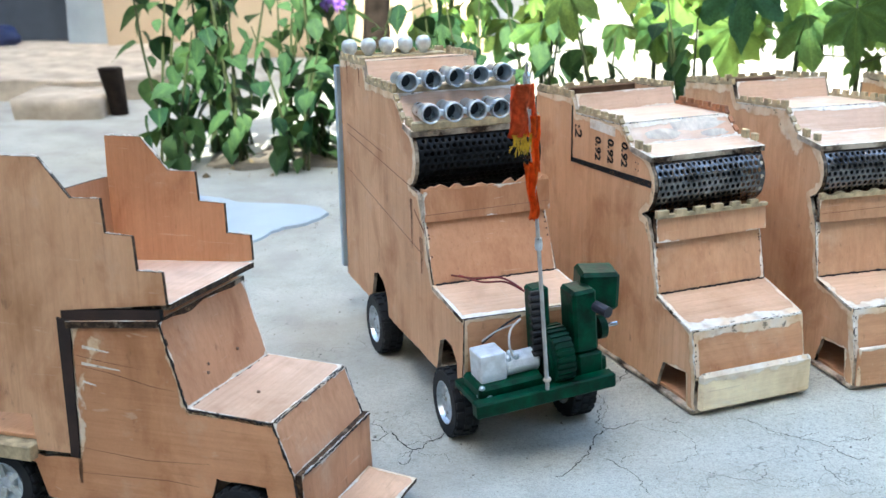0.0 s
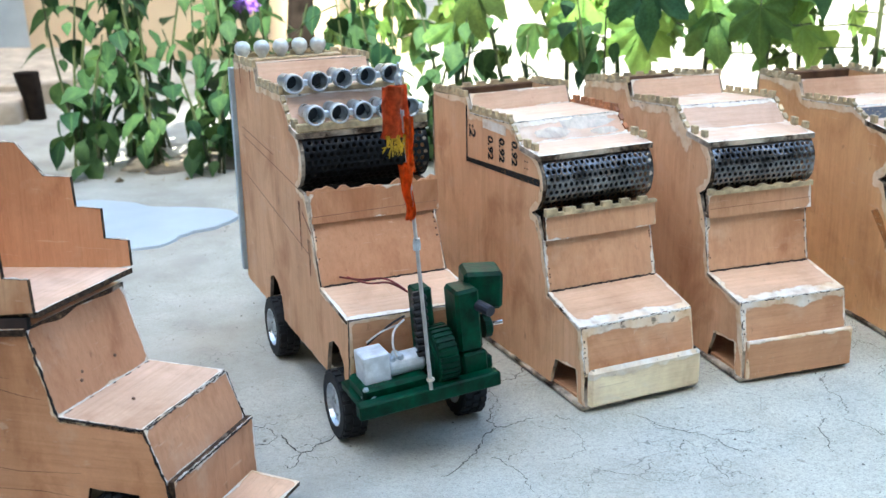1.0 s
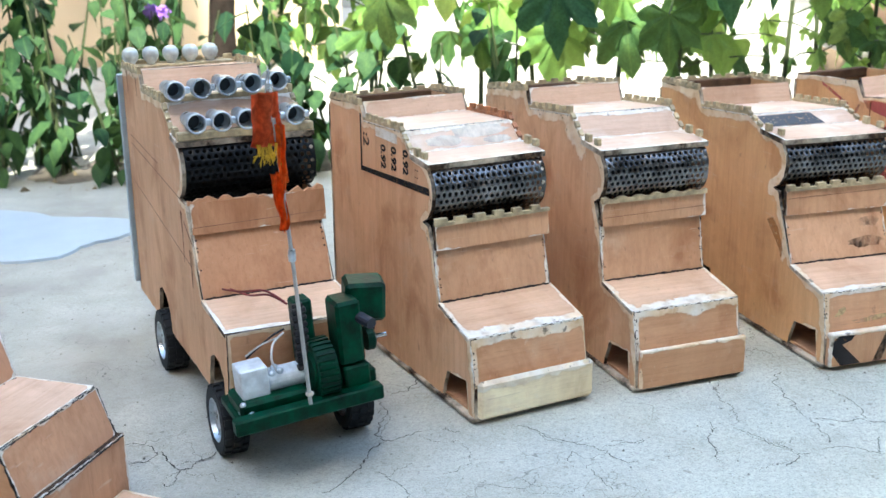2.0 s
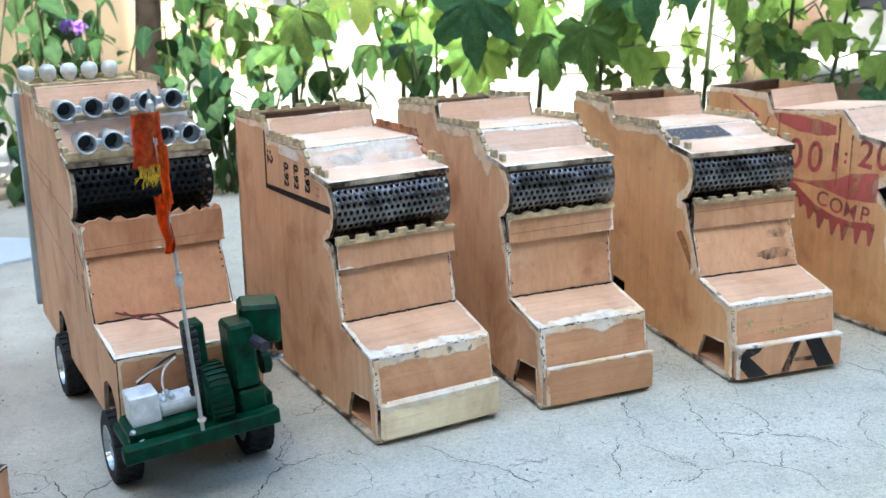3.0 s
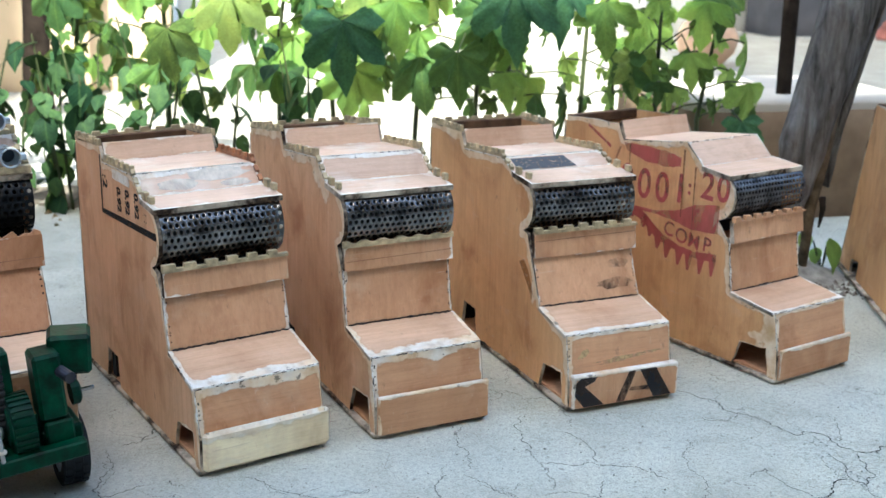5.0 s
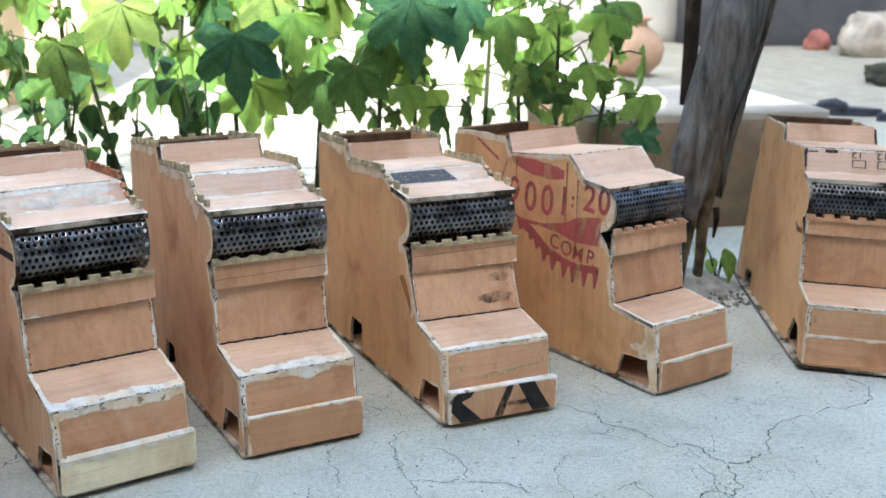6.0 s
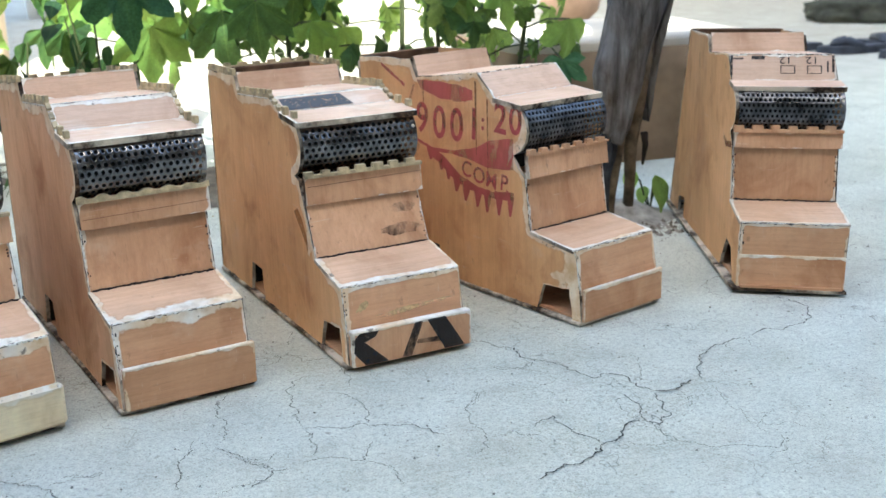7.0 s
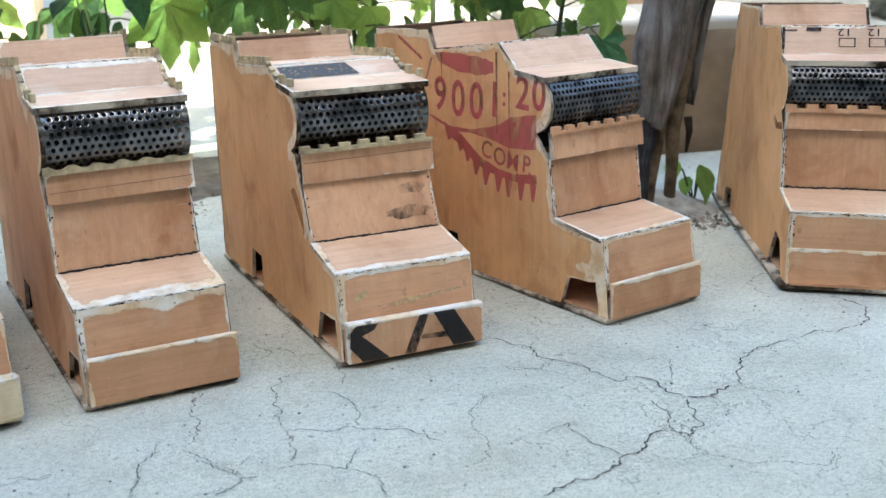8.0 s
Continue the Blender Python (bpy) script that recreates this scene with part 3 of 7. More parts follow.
# ---- setting ----
def make_ground():
    bm = bmesh.new()
    xs = sorted(set([-400, -60, -12, -5, -3, 5, 8, 15, 60, 400] + [round(-2 + i * 0.07, 3) for i in range(86)]))
    ys = sorted(set([-400, -60, -12, -4, -2, 7, 10, 15, 60, 400] + [round(-0.5 + i * 0.07, 3) for i in range(86)]))
    grid = []
    for y in ys:
        row = []
        for x in xs:
            z = 0.0
            if abs(x) < 5 and -1 < y < 7:
                z += 0.0022 * noise.noise((x * 2.4, y * 2.4, 0)) * (0 if 0.7 < y < 1.8 and -0.3 < x < 1.6 else 1)
            row.append(bm.verts.new((x, y, z)))
        grid.append(row)
    for r, s in zip(grid, grid[1:]):
        for i in range(len(xs) - 1):
            bm.faces.new((r[i], r[i + 1], s[i + 1], s[i]))
    ob = part("ground", bm, MUD, None, smooth=True)
    tagged(ob, "pale grey dried mud yard with fine cracks", "ground", kind="structure")


make_ground()


def crack(pts, width, seed, bend=0.17):
    """A wandering crack in the mud through a few places."""
    rnd = random.Random(seed)
    pts = [Vector((*p, 0)) for p in pts]
    amp = bend
    while len(pts) < 110:
        out = [pts[0]]
        for p, q in zip(pts, pts[1:]):
            d = q - p
            out += [(p + q) / 2 + Vector((-d.y, d.x, 0)) * rnd.uniform(-amp, amp), q]
        pts, amp = out, amp * 1.22
    bm = bmesh.new()
    last = None
    n = len(pts)
    for i, p in enumerate(pts):
        d = (pts[min(i + 1, n - 1)] - pts[max(i - 1, 0)]).normalized()
        s = Vector((-d.y, d.x, 0))
        w = width * min(1, 9 * i / n + 0.35, 9 * (n - i) / n + 0.35) * (0.45 + 0.9 * abs(noise.noise((i * 0.17, seed * 3.1, 0)))) * rnd.uniform(0.45, 1.25)
        pair = [bm.verts.new(p + s * w + Vector((0, 0, 0.0012))), bm.verts.new(p - s * w + Vector((0, 0, 0.0012)))]
        if last:
            bm.faces.new((last[0], pair[0], pair[1], last[1]))
        last = pair
    return bm


CRACKS_WEST = [
    (1.1, [(-0.03, 1.106), (-0.015, 1.106), (-0.0, 1.097), (0.007, 1.08), (0.0, 1.066), (-0.022, 1.064)]),
    (1.0, [(0.036, 1.044), (0.032, 1.023), (0.026, 1.012), (0.019, 1.018)]),
    (2.0, [(0.073, 1.082), (0.065, 1.078), (0.054, 1.062), (0.044, 1.045), (0.036, 1.044), (0.027, 1.053), (0.017, 1.073), (0.01, 1.086)]),
    (0.8, [(0.235, 1.188), (0.242, 1.157), (0.243, 1.139)]),
    (1.5, [(0.236, 1.081), (0.226, 1.069), (0.216, 1.045), (0.209, 1.025), (0.2, 1.014), (0.191, 1.0), (0.182, 0.987), (0.171, 0.98)]),
    (1.3, [(0.241, 1.139), (0.231, 1.122), (0.227, 1.095), (0.236, 1.081), (0.244, 1.08), (0.263, 1.091), (0.276, 1.1)]),
    (1.5, [(0.249, 1.197), (0.269, 1.203), (0.281, 1.223), (0.283, 1.244)]),
]
CRACKS_GENERATOR = [
    (1.0, [(0.255, 0.942), (0.249, 0.96), (0.244, 0.989), (0.232, 1.004), (0.222, 1.016)]),
    (0.9, [(0.297, 1.101), (0.316, 1.092)]),
    (0.8, [(0.314, 1.068), (0.319, 1.046), (0.318, 1.021), (0.312, 1.018), (0.287, 1.003)]),
    (0.9, [(0.317, 0.983), (0.337, 0.973), (0.345, 0.969), (0.36, 0.965), (0.37, 0.975), (0.379, 0.991)]),
    (1.3, [(0.373, 1.102), (0.387, 1.095), (0.396, 1.08), (0.402, 1.069), (0.412, 1.061), (0.428, 1.051), (0.443, 1.043), (0.455, 1.031), (0.459, 1.016), (0.47, 1.004), (0.481, 1.004)]),
    (0.8, [(0.421, 1.035), (0.412, 1.014), (0.417, 1.011)]),
    (0.9, [(0.431, 0.995), (0.435, 0.979), (0.437, 0.968), (0.441, 0.951)]),
    (0.8, [(0.454, 1.04), (0.474, 1.048), (0.487, 1.043), (0.499, 1.052)]),
]
CRACKS_MIDDLE = [
    (0.8, [(0.464, 1.05), (0.49, 1.042), (0.498, 1.05)]),
    (1.3, [(0.581, 1.068), (0.575, 1.062), (0.564, 1.042), (0.566, 1.022), (0.562, 1.012), (0.558, 0.994)]),
    (0.9, [(0.599, 1.066), (0.611, 1.049), (0.621, 1.025), (0.643, 1.004)]),
    (1.0, [(0.625, 1.186), (0.615, 1.121), (0.607, 1.077)]),
    (1.5, [(0.656, 1.0), (0.641, 1.0), (0.633, 0.985), (0.62, 0.978)]),
    (1.2, [(0.67, 1.006), (0.681, 1.009), (0.697, 1.01), (0.713, 0.996), (0.722, 0.993), (0.73, 1.013), (0.739, 1.028)]),
    (0.7, [(0.679, 1.294), (0.694, 1.269), (0.686, 1.251), (0.664, 1.25)]),
    (1.3, [(0.686, 1.077), (0.71, 1.068), (0.741, 1.068), (0.761, 1.056), (0.793, 1.037), (0.807, 1.017)]),
]
CRACKS_CENTRE = [
    (0.9, [(0.686, 1.077), (0.685, 1.048), (0.686, 1.026), (0.682, 1.019)]),
    (0.7, [(0.703, 1.278), (0.713, 1.247), (0.756, 1.234)]),
    (0.9, [(0.713, 1.201), (0.696, 1.195), (0.683, 1.171), (0.685, 1.143), (0.687, 1.115), (0.679, 1.11), (0.683, 1.08)]),
    (0.7, [(0.721, 1.342), (0.706, 1.299)]),
    (1.0, [(0.722, 0.993), (0.733, 0.984), (0.74, 0.975), (0.743, 0.95), (0.746, 0.938)]),
    (1.1, [(0.746, 1.068), (0.744, 1.078), (0.752, 1.095), (0.749, 1.113), (0.744, 1.128), (0.733, 1.146)]),
    (0.8, [(0.757, 1.245), (0.753, 1.222), (0.75, 1.196), (0.754, 1.18), (0.748, 1.158)]),
]
CRACKS_EAST = [
    (2.2, [(0.854, 0.906), (0.876, 0.917), (0.888, 0.926), (0.906, 0.925), (0.918, 0.931), (0.939, 0.952), (0.952, 0.954), (0.963, 0.964), (0.976, 0.982), (0.996, 0.981)]),
    (0.7, [(0.87, 1.001), (0.89, 0.989)]),
    (0.9, [(0.874, 1.102), (0.861, 1.087), (0.851, 1.077), (0.842, 1.064), (0.838, 1.041), (0.84, 1.023), (0.841, 1.001), (0.836, 0.979), (0.82, 0.97)]),
    (1.6, [(0.904, 1.243), (0.919, 1.232), (0.928, 1.212), (0.944, 1.2), (0.95, 1.165), (0.967, 1.148), (0.977, 1.122), (0.985, 1.108), (0.996, 1.092), (1.008, 1.101), (1.023, 1.091), (1.026, 1.056), (1.036, 1.042)]),
    (1.2, [(0.939, 0.952), (0.933, 0.967), (0.924, 0.976), (0.921, 0.993), (0.917, 1.023), (0.908, 1.017), (0.892, 1.007)]),
]
CRACKS_FAR = [
    (0.8, [(0.954, 1.164), (0.944, 1.147), (0.908, 1.151), (0.905, 1.159)]),
    (1.4, [(0.996, 0.981), (1.004, 0.971), (1.024, 0.984), (1.03, 1.012), (1.036, 1.038)]),
    (1.0, [(0.996, 0.981), (1.004, 1.008), (1.004, 1.03), (1.003, 1.046)]),
    (0.9, [(1.003, 0.971), (0.998, 0.953), (1.005, 0.932), (1.018, 0.921), (1.037, 0.91), (1.062, 0.903), (1.082, 0.891), (1.092, 0.899), (1.098, 0.912)]),
    (0.8, [(1.03, 1.07), (1.04, 1.081), (1.051, 1.106), (1.057, 1.139)]),
    (2.2, [(1.036, 1.042), (1.048, 1.038), (1.058, 1.038), (1.07, 1.049), (1.086, 1.053)]),
    (1.7, [(1.095, 1.053), (1.106, 1.082), (1.125, 1.11), (1.144, 1.123), (1.168, 1.132), (1.195, 1.144)]),
]
CRACKS_G = [
    (0.6, [(1.097, 1.036), (1.091, 1.006), (1.094, 0.975), (1.09, 0.942), (1.09, 0.92)]),
    (0.7, [(1.209, 1.361), (1.198, 1.308), (1.203, 1.3)]),
    (1.9, [(1.211, 1.146), (1.234, 1.158), (1.252, 1.147), (1.278, 1.156), (1.299, 1.167), (1.316, 1.19), (1.323, 1.216), (1.321, 1.227), (1.309, 1.245)]),
    (0.9, [(1.29, 1.346), (1.252, 1.324), (1.247, 1.278)]),
]
CRACKS = CRACKS_WEST + CRACKS_GENERATOR + CRACKS_MIDDLE + CRACKS_CENTRE + CRACKS_EAST + CRACKS_FAR + CRACKS_G
for i, (w, run) in enumerate(CRACKS):
    tagged(part("ground_crack", crack(run, 0.00058 * w, i), CRACK, None), "dark drying crack in the mud floor", "crack", kind="structure")


rk = random.Random(41)
ENDS = [p for w, run in CRACKS for p in run]
for i in range(40):
    x, y = rk.choice(ENDS)
    a = rk.uniform(0, 6.283)
    d = rk.uniform(0.02, 0.07)
    x2, y2 = x + d * math.cos(a), y + 0.8 * d * math.sin(a)
    ENDS.append((x2, y2))
    tagged(part("ground_crack", crack([(x, y), (x2, y2)], 0.00028, 100 + i, 0.2), CRACK, None), "hairline drying crack in the mud floor", "crack", kind="structure")


def patch(name, cx, cy, rx, ry, z, mat, seed, label, wobble=0.35, tilt=0.0, n=56):
    """A flat irregular patch lying on the ground."""
    bm = bmesh.new()
    top, low = [], []
    for k in range(n):
        t = 2 * math.pi * k / n
        f = 1 + wobble * noise.noise((math.cos(t) * 1.3 + seed, math.sin(t) * 1.3, seed * 0.7)) + 0.06 * noise.noise((math.cos(t) * 7, math.sin(t) * 7, seed))
        x, y = rx * f * math.cos(t), ry * f * math.sin(t)
        x, y = x * math.cos(tilt) - y * math.sin(tilt), x * math.sin(tilt) + y * math.cos(tilt)
        top.append(bm.verts.new((cx + x, cy + y, z)))
        low.append(bm.verts.new((cx + x * 1.03, cy + y * 1.03, z - 0.03)))
    bm.faces.new(top)
    for k in range(n):
        bm.faces.new((top[k], top[(k + 1) % n], low[(k + 1) % n], low[k]))
    return tagged(part(name, bm, mat, None), label, name.replace("_", " "), kind="structure")


patch("cement_patch", -0.369, 1.925, 0.235, 0.15, 0.004, WET, 3.0, "smooth blue-grey cement patch set in the mud yard", 0.3, -0.15)


def soil_bed(x0, x1, y0, y1, seed):
    """A strip of rough garden soil, mounded and crumbly."""
    bm = bmesh.new()
    nx, ny = int((x1 - x0) / 0.02), int((y1 - y0) / 0.02)
    g = []
    for j in range(ny + 1):
        row = []
        for i in range(nx + 1):
            x, y = x0 + (x1 - x0) * i / nx, y0 + (y1 - y0) * j / ny
            edge = min(1, min(i, nx - i, j, ny - j) / 7)
            y += (0.05 * noise.noise((x * 5, seed, 0))) if j == 0 else 0
            h = -0.014 + edge * (0.022 + 0.016 * noise.noise((x * 14, y * 14, seed)) + 0.008 * noise.noise((x * 45, y * 45, seed)))
            row.append(bm.verts.new((x, y, h)))
        g.append(row)
    for r, s in zip(g, g[1:]):
        for i in range(nx):
            bm.faces.new((r[i], r[i + 1], s[i + 1], s[i]))
    tagged(part("soil_bed", bm, SOIL, None, smooth=True), "crumbly dark soil of the planting strip", "soil", kind="structure")


soil_bed(-0.48, 0.45, 2.22, 2.61, 1)
soil_bed(0.45, 1.29, 1.86, 2.39, 2)


def wall(name, x0, x1, y0, y1, z0, z1, mat, label, rough=0.0, step=0.12):
    """A wall as a solid block with slightly uneven faces."""
    bm = block(x0, x1, y0, y1, z0, z1, 0)
    if rough:
        cuts = max(3, int(max(x1 - x0, z1 - z0) / step))
        bmesh.ops.subdivide_edges(bm, edges=bm.edges[:], cuts=min(cuts, 24), use_grid_fill=True)
        for v in bm.verts:
            v.co += Vector((noise.noise(v.co * 6), noise.noise(v.co * 6 + Vector((9, 0, 0))), 0.6 * noise.noise(v.co * 6 + Vector((0, 9, 0))))) * rough
    return tagged(part(name, bm, mat, None, smooth=bool(rough)), label, "wall", kind="structure")


# platform of clay behind the post; sun on its top put into a pale colour
wall("clay_platform", 1.27, 1.78, 2.03, 2.45, -0.03, 0.215, CLAY, "low brown clay platform edge beside the post", 0.012)
wall("platform_top", 1.275, 1.775, 2.036, 2.44, 0.205, 0.232, CLAY_PALE, "clay platform top, paler colour standing in for sunlight", 0.006)
# distance
wall("wall_north", -1.04, 0.27, 3.99, 4.29, -0.1, 4.2, PEACH, "peach limewashed house wall in the distance", 0.01)
wall("wall_corner", -1.19, -1.04, 4.06, 4.36, -0.1, 4.2, PALE_BLUE, "pale blue-grey plastered corner of the house", 0.01)
wall("wall_west", -4.5, -1.19, 4.12, 4.42, -0.1, 4.2, BLUE_WALL, "dark blue-grey painted wall base of the house", 0.01)
wall("wall_east", 3.4, 7.0, 5.82, 6.12, -0.1, 4.5, GREY_WALL, "weathered grey wall across the yard", 0.02)
# the bright glare behind the plants is put into this wall's white colour
wall("wall_middle", 0.27, 3.4, 6.1, 6.4, -0.1, 5.0, GLARE_WHITE, "white wall standing in for the glare across the yard", 0.02)
# unseen end wall, added to hold back sky light from the far yard
wall("wall_end", 6.4, 6.7, -3.0, 6.3, -0.1, 3.0, CLAY_PALE, "unseen end wall added to dim the far yard")
wall("clay_step", -3.4, -0.727, 3.18, 4.12, -0.05, 0.055, CLAY_BEIGE, "pale clay plinth before the house", 0.02)
wall("clay_kerb", -0.993, -0.774, 2.89, 3.13, -0.05, 0.050, CLAY_BEIGE, "worn clay kerb stone at the foot of the plinth", 0.02, 0.05)
# unseen walls added behind the camera: they keep the yard in the shade
wall("wall_right", 0.72, 9.0, -3.2, -2.9, -0.1, 12.0, SHADE_WALL, "unseen plain wall added to shade the yard")
wall("wall_south", -1.7, 0.72, -3.2, -2.9, -0.1, 5.58, SHADE_WALL, "unseen plain wall added to shade the yard")
wall("wall_tower", -9.0, -1.7, -3.2, -2.9, -0.1, 9.5, SHADE_WALL, "unseen taller wall added to shade the yard")
# unseen side wall, added to close the yard on the left
wall("wall_side", -4.8, -4.5, -2.9, 4.7, -0.1, 4.0, CLAY_PALE, "unseen side wall added to close the yard")


# ---- wooden model trucks ----
TH = 0.0042


def model_truck(spec):
    """An unfinished plywood truck body: side panels, bonnet, windscreen, grille drum, visor, stepped roof."""
    rnd = random.Random(spec["seed"])
    W = spec["w"]
    hz, kz, pz, hb = spec["hood"], spec["cowl"], spec["panel"], spec["depth"]
    vz, ph = spec["visor"], spec["panel_h"]
    g0 = pz + ph - 0.003
    J, sy, yr, rz = spec["J"], spec["slope"], spec["riser_y"], spec["roof"]
    rf, r2 = spec["roof_back"], spec["top"]
    back, bz, vy = spec["back"], spec["back_z"], spec["vy"]
    bot = spec.get("bottom", 0.0045)
    lip = spec.get("lip", -0.012)
    top = root("model_truck", pose(spec["x"], spec["y"], spec.get("z", 0.0018), 0, 0, spec["turn"]), spec["label"], "model truck", "model trucks in a row")
    side_mat, flat, face = spec.get("side", PLY_SIDE), spec.get("flat", PLY_SKYLIT), spec.get("face", PLY)
    gr = (vz - g0) / 2 + 0.002
    gy, gz = spec.get("nose_y", vy - 0.006) + gr - 0.001, (vz + g0) / 2
    fy = spec["face_y"]

    def bulge(k, n=6):
        a = -math.pi / 2 * 0.82 + math.pi * 0.82 * k / n
        return (gy - gr * math.cos(a) + 0.001, gz + gr * math.sin(a))

    if spec.get("wheels"):
        low = [(0.008, bot), (0.017, bot + 0.004), (0.020, bot + 0.030), (0.034, bot + 0.043), (0.052, bot + 0.044), (0.068, bot + 0.036), (0.080, bot),
               (0.246, bot), (0.250, bot + 0.022), (0.266, bot + 0.040), (0.284, bot + 0.044), (0.300, bot + 0.038), (0.310, bot + 0.01), (0.312, bot)]
    else:
        low = [(lip, bot), (0.003 + max(0, lip), bot), (0.008, 0.041), (0.052, 0.036), (0.063, bot), (0.246, bot), (0.251, 0.043), (0.287, 0.044), (0.296, bot)]
    if spec.get("notch"):
        low = [(lip, bot)] + spec["notch"]
    poly = low + [(spec.get("back_low", back - 0.004), bot), (back, bz), (yr + 0.012, r2 + 0.001), (yr, rf), (sy + 0.003, rz + 0.002), (J, vz + 0.003), (vy + 0.012, vz + 0.001)]
    poly += [bulge(k) for k in range(6, -1, -1)]
    poly += [(fy + spec.get("notch_in", 0.014), g0 - 0.003), (fy + 0.003, pz - 0.001), (hb, kz), (0.0, hz)]
    if not spec.get("wheels"):
        poly += [(lip * 0.66, 0.045)]
    k_, tops = spec.get("bold", 1.0), spec.get("tops", 1.0)
    rim = poly[poly.index((back, bz)):]
    lines = [((0, *p), (0, *q), spec.get("rim", 0.013), 0.95) for p, q in zip(rim, rim[1:])]
    nose = [bulge(k) for k in range(7)]
    lines += [((0, *p), (0, *q), spec.get("nose", 0.014), 1.0) for p, q in zip(nose, nose[1:])]
    lines += [((0, *p), (0, *q), w, f) for p, q, w, f in spec.get("patches", ())]
    if not spec.get("wheels"):
        lines += [((0, 0.0, hz), (0, lip, bot), 0.010, 0.95), ((0, 0.003, bot), (0, 0.008, 0.041), 0.006, 0.8), ((0, 0.008, 0.041), (0, 0.052, 0.036), 0.006, 0.7)]
    part("side_panel", dress(prism(worn(poly, rnd), 0, TH), lines), [side_mat, EDGE], top)
    part("side_panel", prism(poly, W - TH, W), [side_mat, EDGE], top)
    i0, i1 = TH, W - TH

    def plate(name, p, q, x0, x1, th, mat, a=0, b=0, l=0, r=0, edge=None):
        """A board with filler along its edges: a at p, b at q, l and r at its sides; each a (width, strength)."""
        c = lambda x, y: (x, y[0], y[1])
        ls = [(s_, e_, f[0] * (tops if p[1] > pz else 1), f[1] * (0.55 + 0.45 * tops if p[1] > pz else 1)) for s_, e_, f in ((c(x0, p), c(x1, p), a), (c(x0, q), c(x1, q), b), (c(x0, p), c(x0, q), l), (c(x1, p), c(x1, q), r)) if f]
        return part(name, dress(board(p, q, x0, x1, th, rnd), ls), [mat, edge or (EDGE_FILLED if p[1] > pz else EDGE)], top)

    part("base_plate", block(spec.get("base_left", -0.003), W + 0.002, -0.012 if lip < 0 else 0.0, spec.get("back_low", back) + 0.002, bot - 0.0045, bot - 0.0002) if not spec.get("wheels") else block(i0, i1, 0.0, back, bot + 0.002, bot + 0.006), [EDGE], top)
    if not spec.get("wheels"):
        # unseen dark runners added to lift the body above a dark line
        for x0 in (0.012, W - 0.032):
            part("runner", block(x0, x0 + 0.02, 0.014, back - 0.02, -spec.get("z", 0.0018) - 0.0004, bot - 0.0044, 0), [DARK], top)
        part("floor_board", block(i0, i1, 0.0, back - 0.01, bot, bot + 0.003, 0), [PLY_X], top)
    part("back_panel", board((spec.get("back_low", back) + 0.001, bot), (back + 0.001, bz - 0.007), 0.0, W, TH, rnd), [side_mat, EDGE], top)
    fr_w = spec.get("front", 0.018) * k_ * 1.2
    plate("bonnet", (0.0015, hz + 0.001), (hb, kz + 0.0015), -0.001, W + 0.001, TH, flat, (fr_w, 1.05), (0.004, 0.35), (0.011 * k_, 0.95), (0.008 * k_, 0.8))
    plate("bonnet_front", (lip * 0.83, 0.036) if not spec.get("wheels") else (0.003, bot), (-0.001, hz), 0.001, W - 0.001, TH, PLY_X, (0.004, 0.6), (fr_w * 0.62, 1.05), (0.010 * k_, 1.0), (0.006, 0.7))
    plate("windscreen_board", (hb - 0.0005, kz + 0.001), (fy + 0.002, pz + 0.006), 0.0015, W - 0.0015, TH, face, (0.004, 0.35), 0, (0.006, 0.62), (0.006, 0.60))
    # protruding board under the grille
    plate("grille_board", (fy - 0.006, pz), (fy - 0.002, pz + ph), spec.get("pl", 0.001), W + 0.002, 0.006, face, (0.004, 0.42), (0.005, 0.5), (0.005, 0.55), (0.004, 0.5))
    if spec.get("scribed"):
        zs, lean = pz + ph * spec["scribed"], 0.004 / ph
        bm = bmesh.new()
        yb = lambda z: fy - 0.0066 + (z - pz) * lean
        bm.faces.new([bm.verts.new(c) for c in ((0.003, yb(zs), zs), (W, yb(zs + 0.002), zs + 0.0020), (W, yb(zs + 0.0027), zs + 0.0027), (0.003, yb(zs + 0.0007), zs + 0.0007))])
        part("pencil_line", bm, [PENCIL], top)
    st = spec["trim"]
    z_t = pz + ph - 0.002
    if st == "torn":
        part("toothed_edge", crenels((-0.001, fy - 0.002, z_t), (W + 0.001, fy - 0.002, z_t), 9, 0.004, 0.004, 0.004, "torn", rnd, Vector((0, 1, 0))), [face], top)
    else:
        part("toothed_strip", crenels((0.0, fy - 0.0065, z_t), (W + 0.002, fy - 0.0065, z_t + spec.get("trim_rise", 0.0)), spec.get("teeth", 6), spec.get("tb", 0.0035), 0.0048, 0.006, st, rnd, Vector((0, 1, 0))), [TRIM if spec.get("trim_tan", True) else face], top)
    # grille drum
    part("grille", perforated(0.004, W + 0.001, gy, gz, gr, -1.45, 1.45, spec.get("nx", 19), spec.get("rows", 13)), [spec.get("grille", GRILLE)], top, smooth=True)
    # near-black board: shade behind the holes is put into its colour
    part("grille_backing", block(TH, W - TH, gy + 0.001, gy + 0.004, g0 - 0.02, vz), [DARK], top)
    # visor, slope, roofs
    top_mat = spec.get("top_mat", PLY_RUBBED)
    plate("visor", (vy, vz + 0.0005), (J + 0.002, vz + 0.005), -0.002, W + 0.003, 0.0062, top_mat, (0.010, 0.75), (0.007, 0.8), (0.010, 0.85), (0.007, 0.7), EDGE)
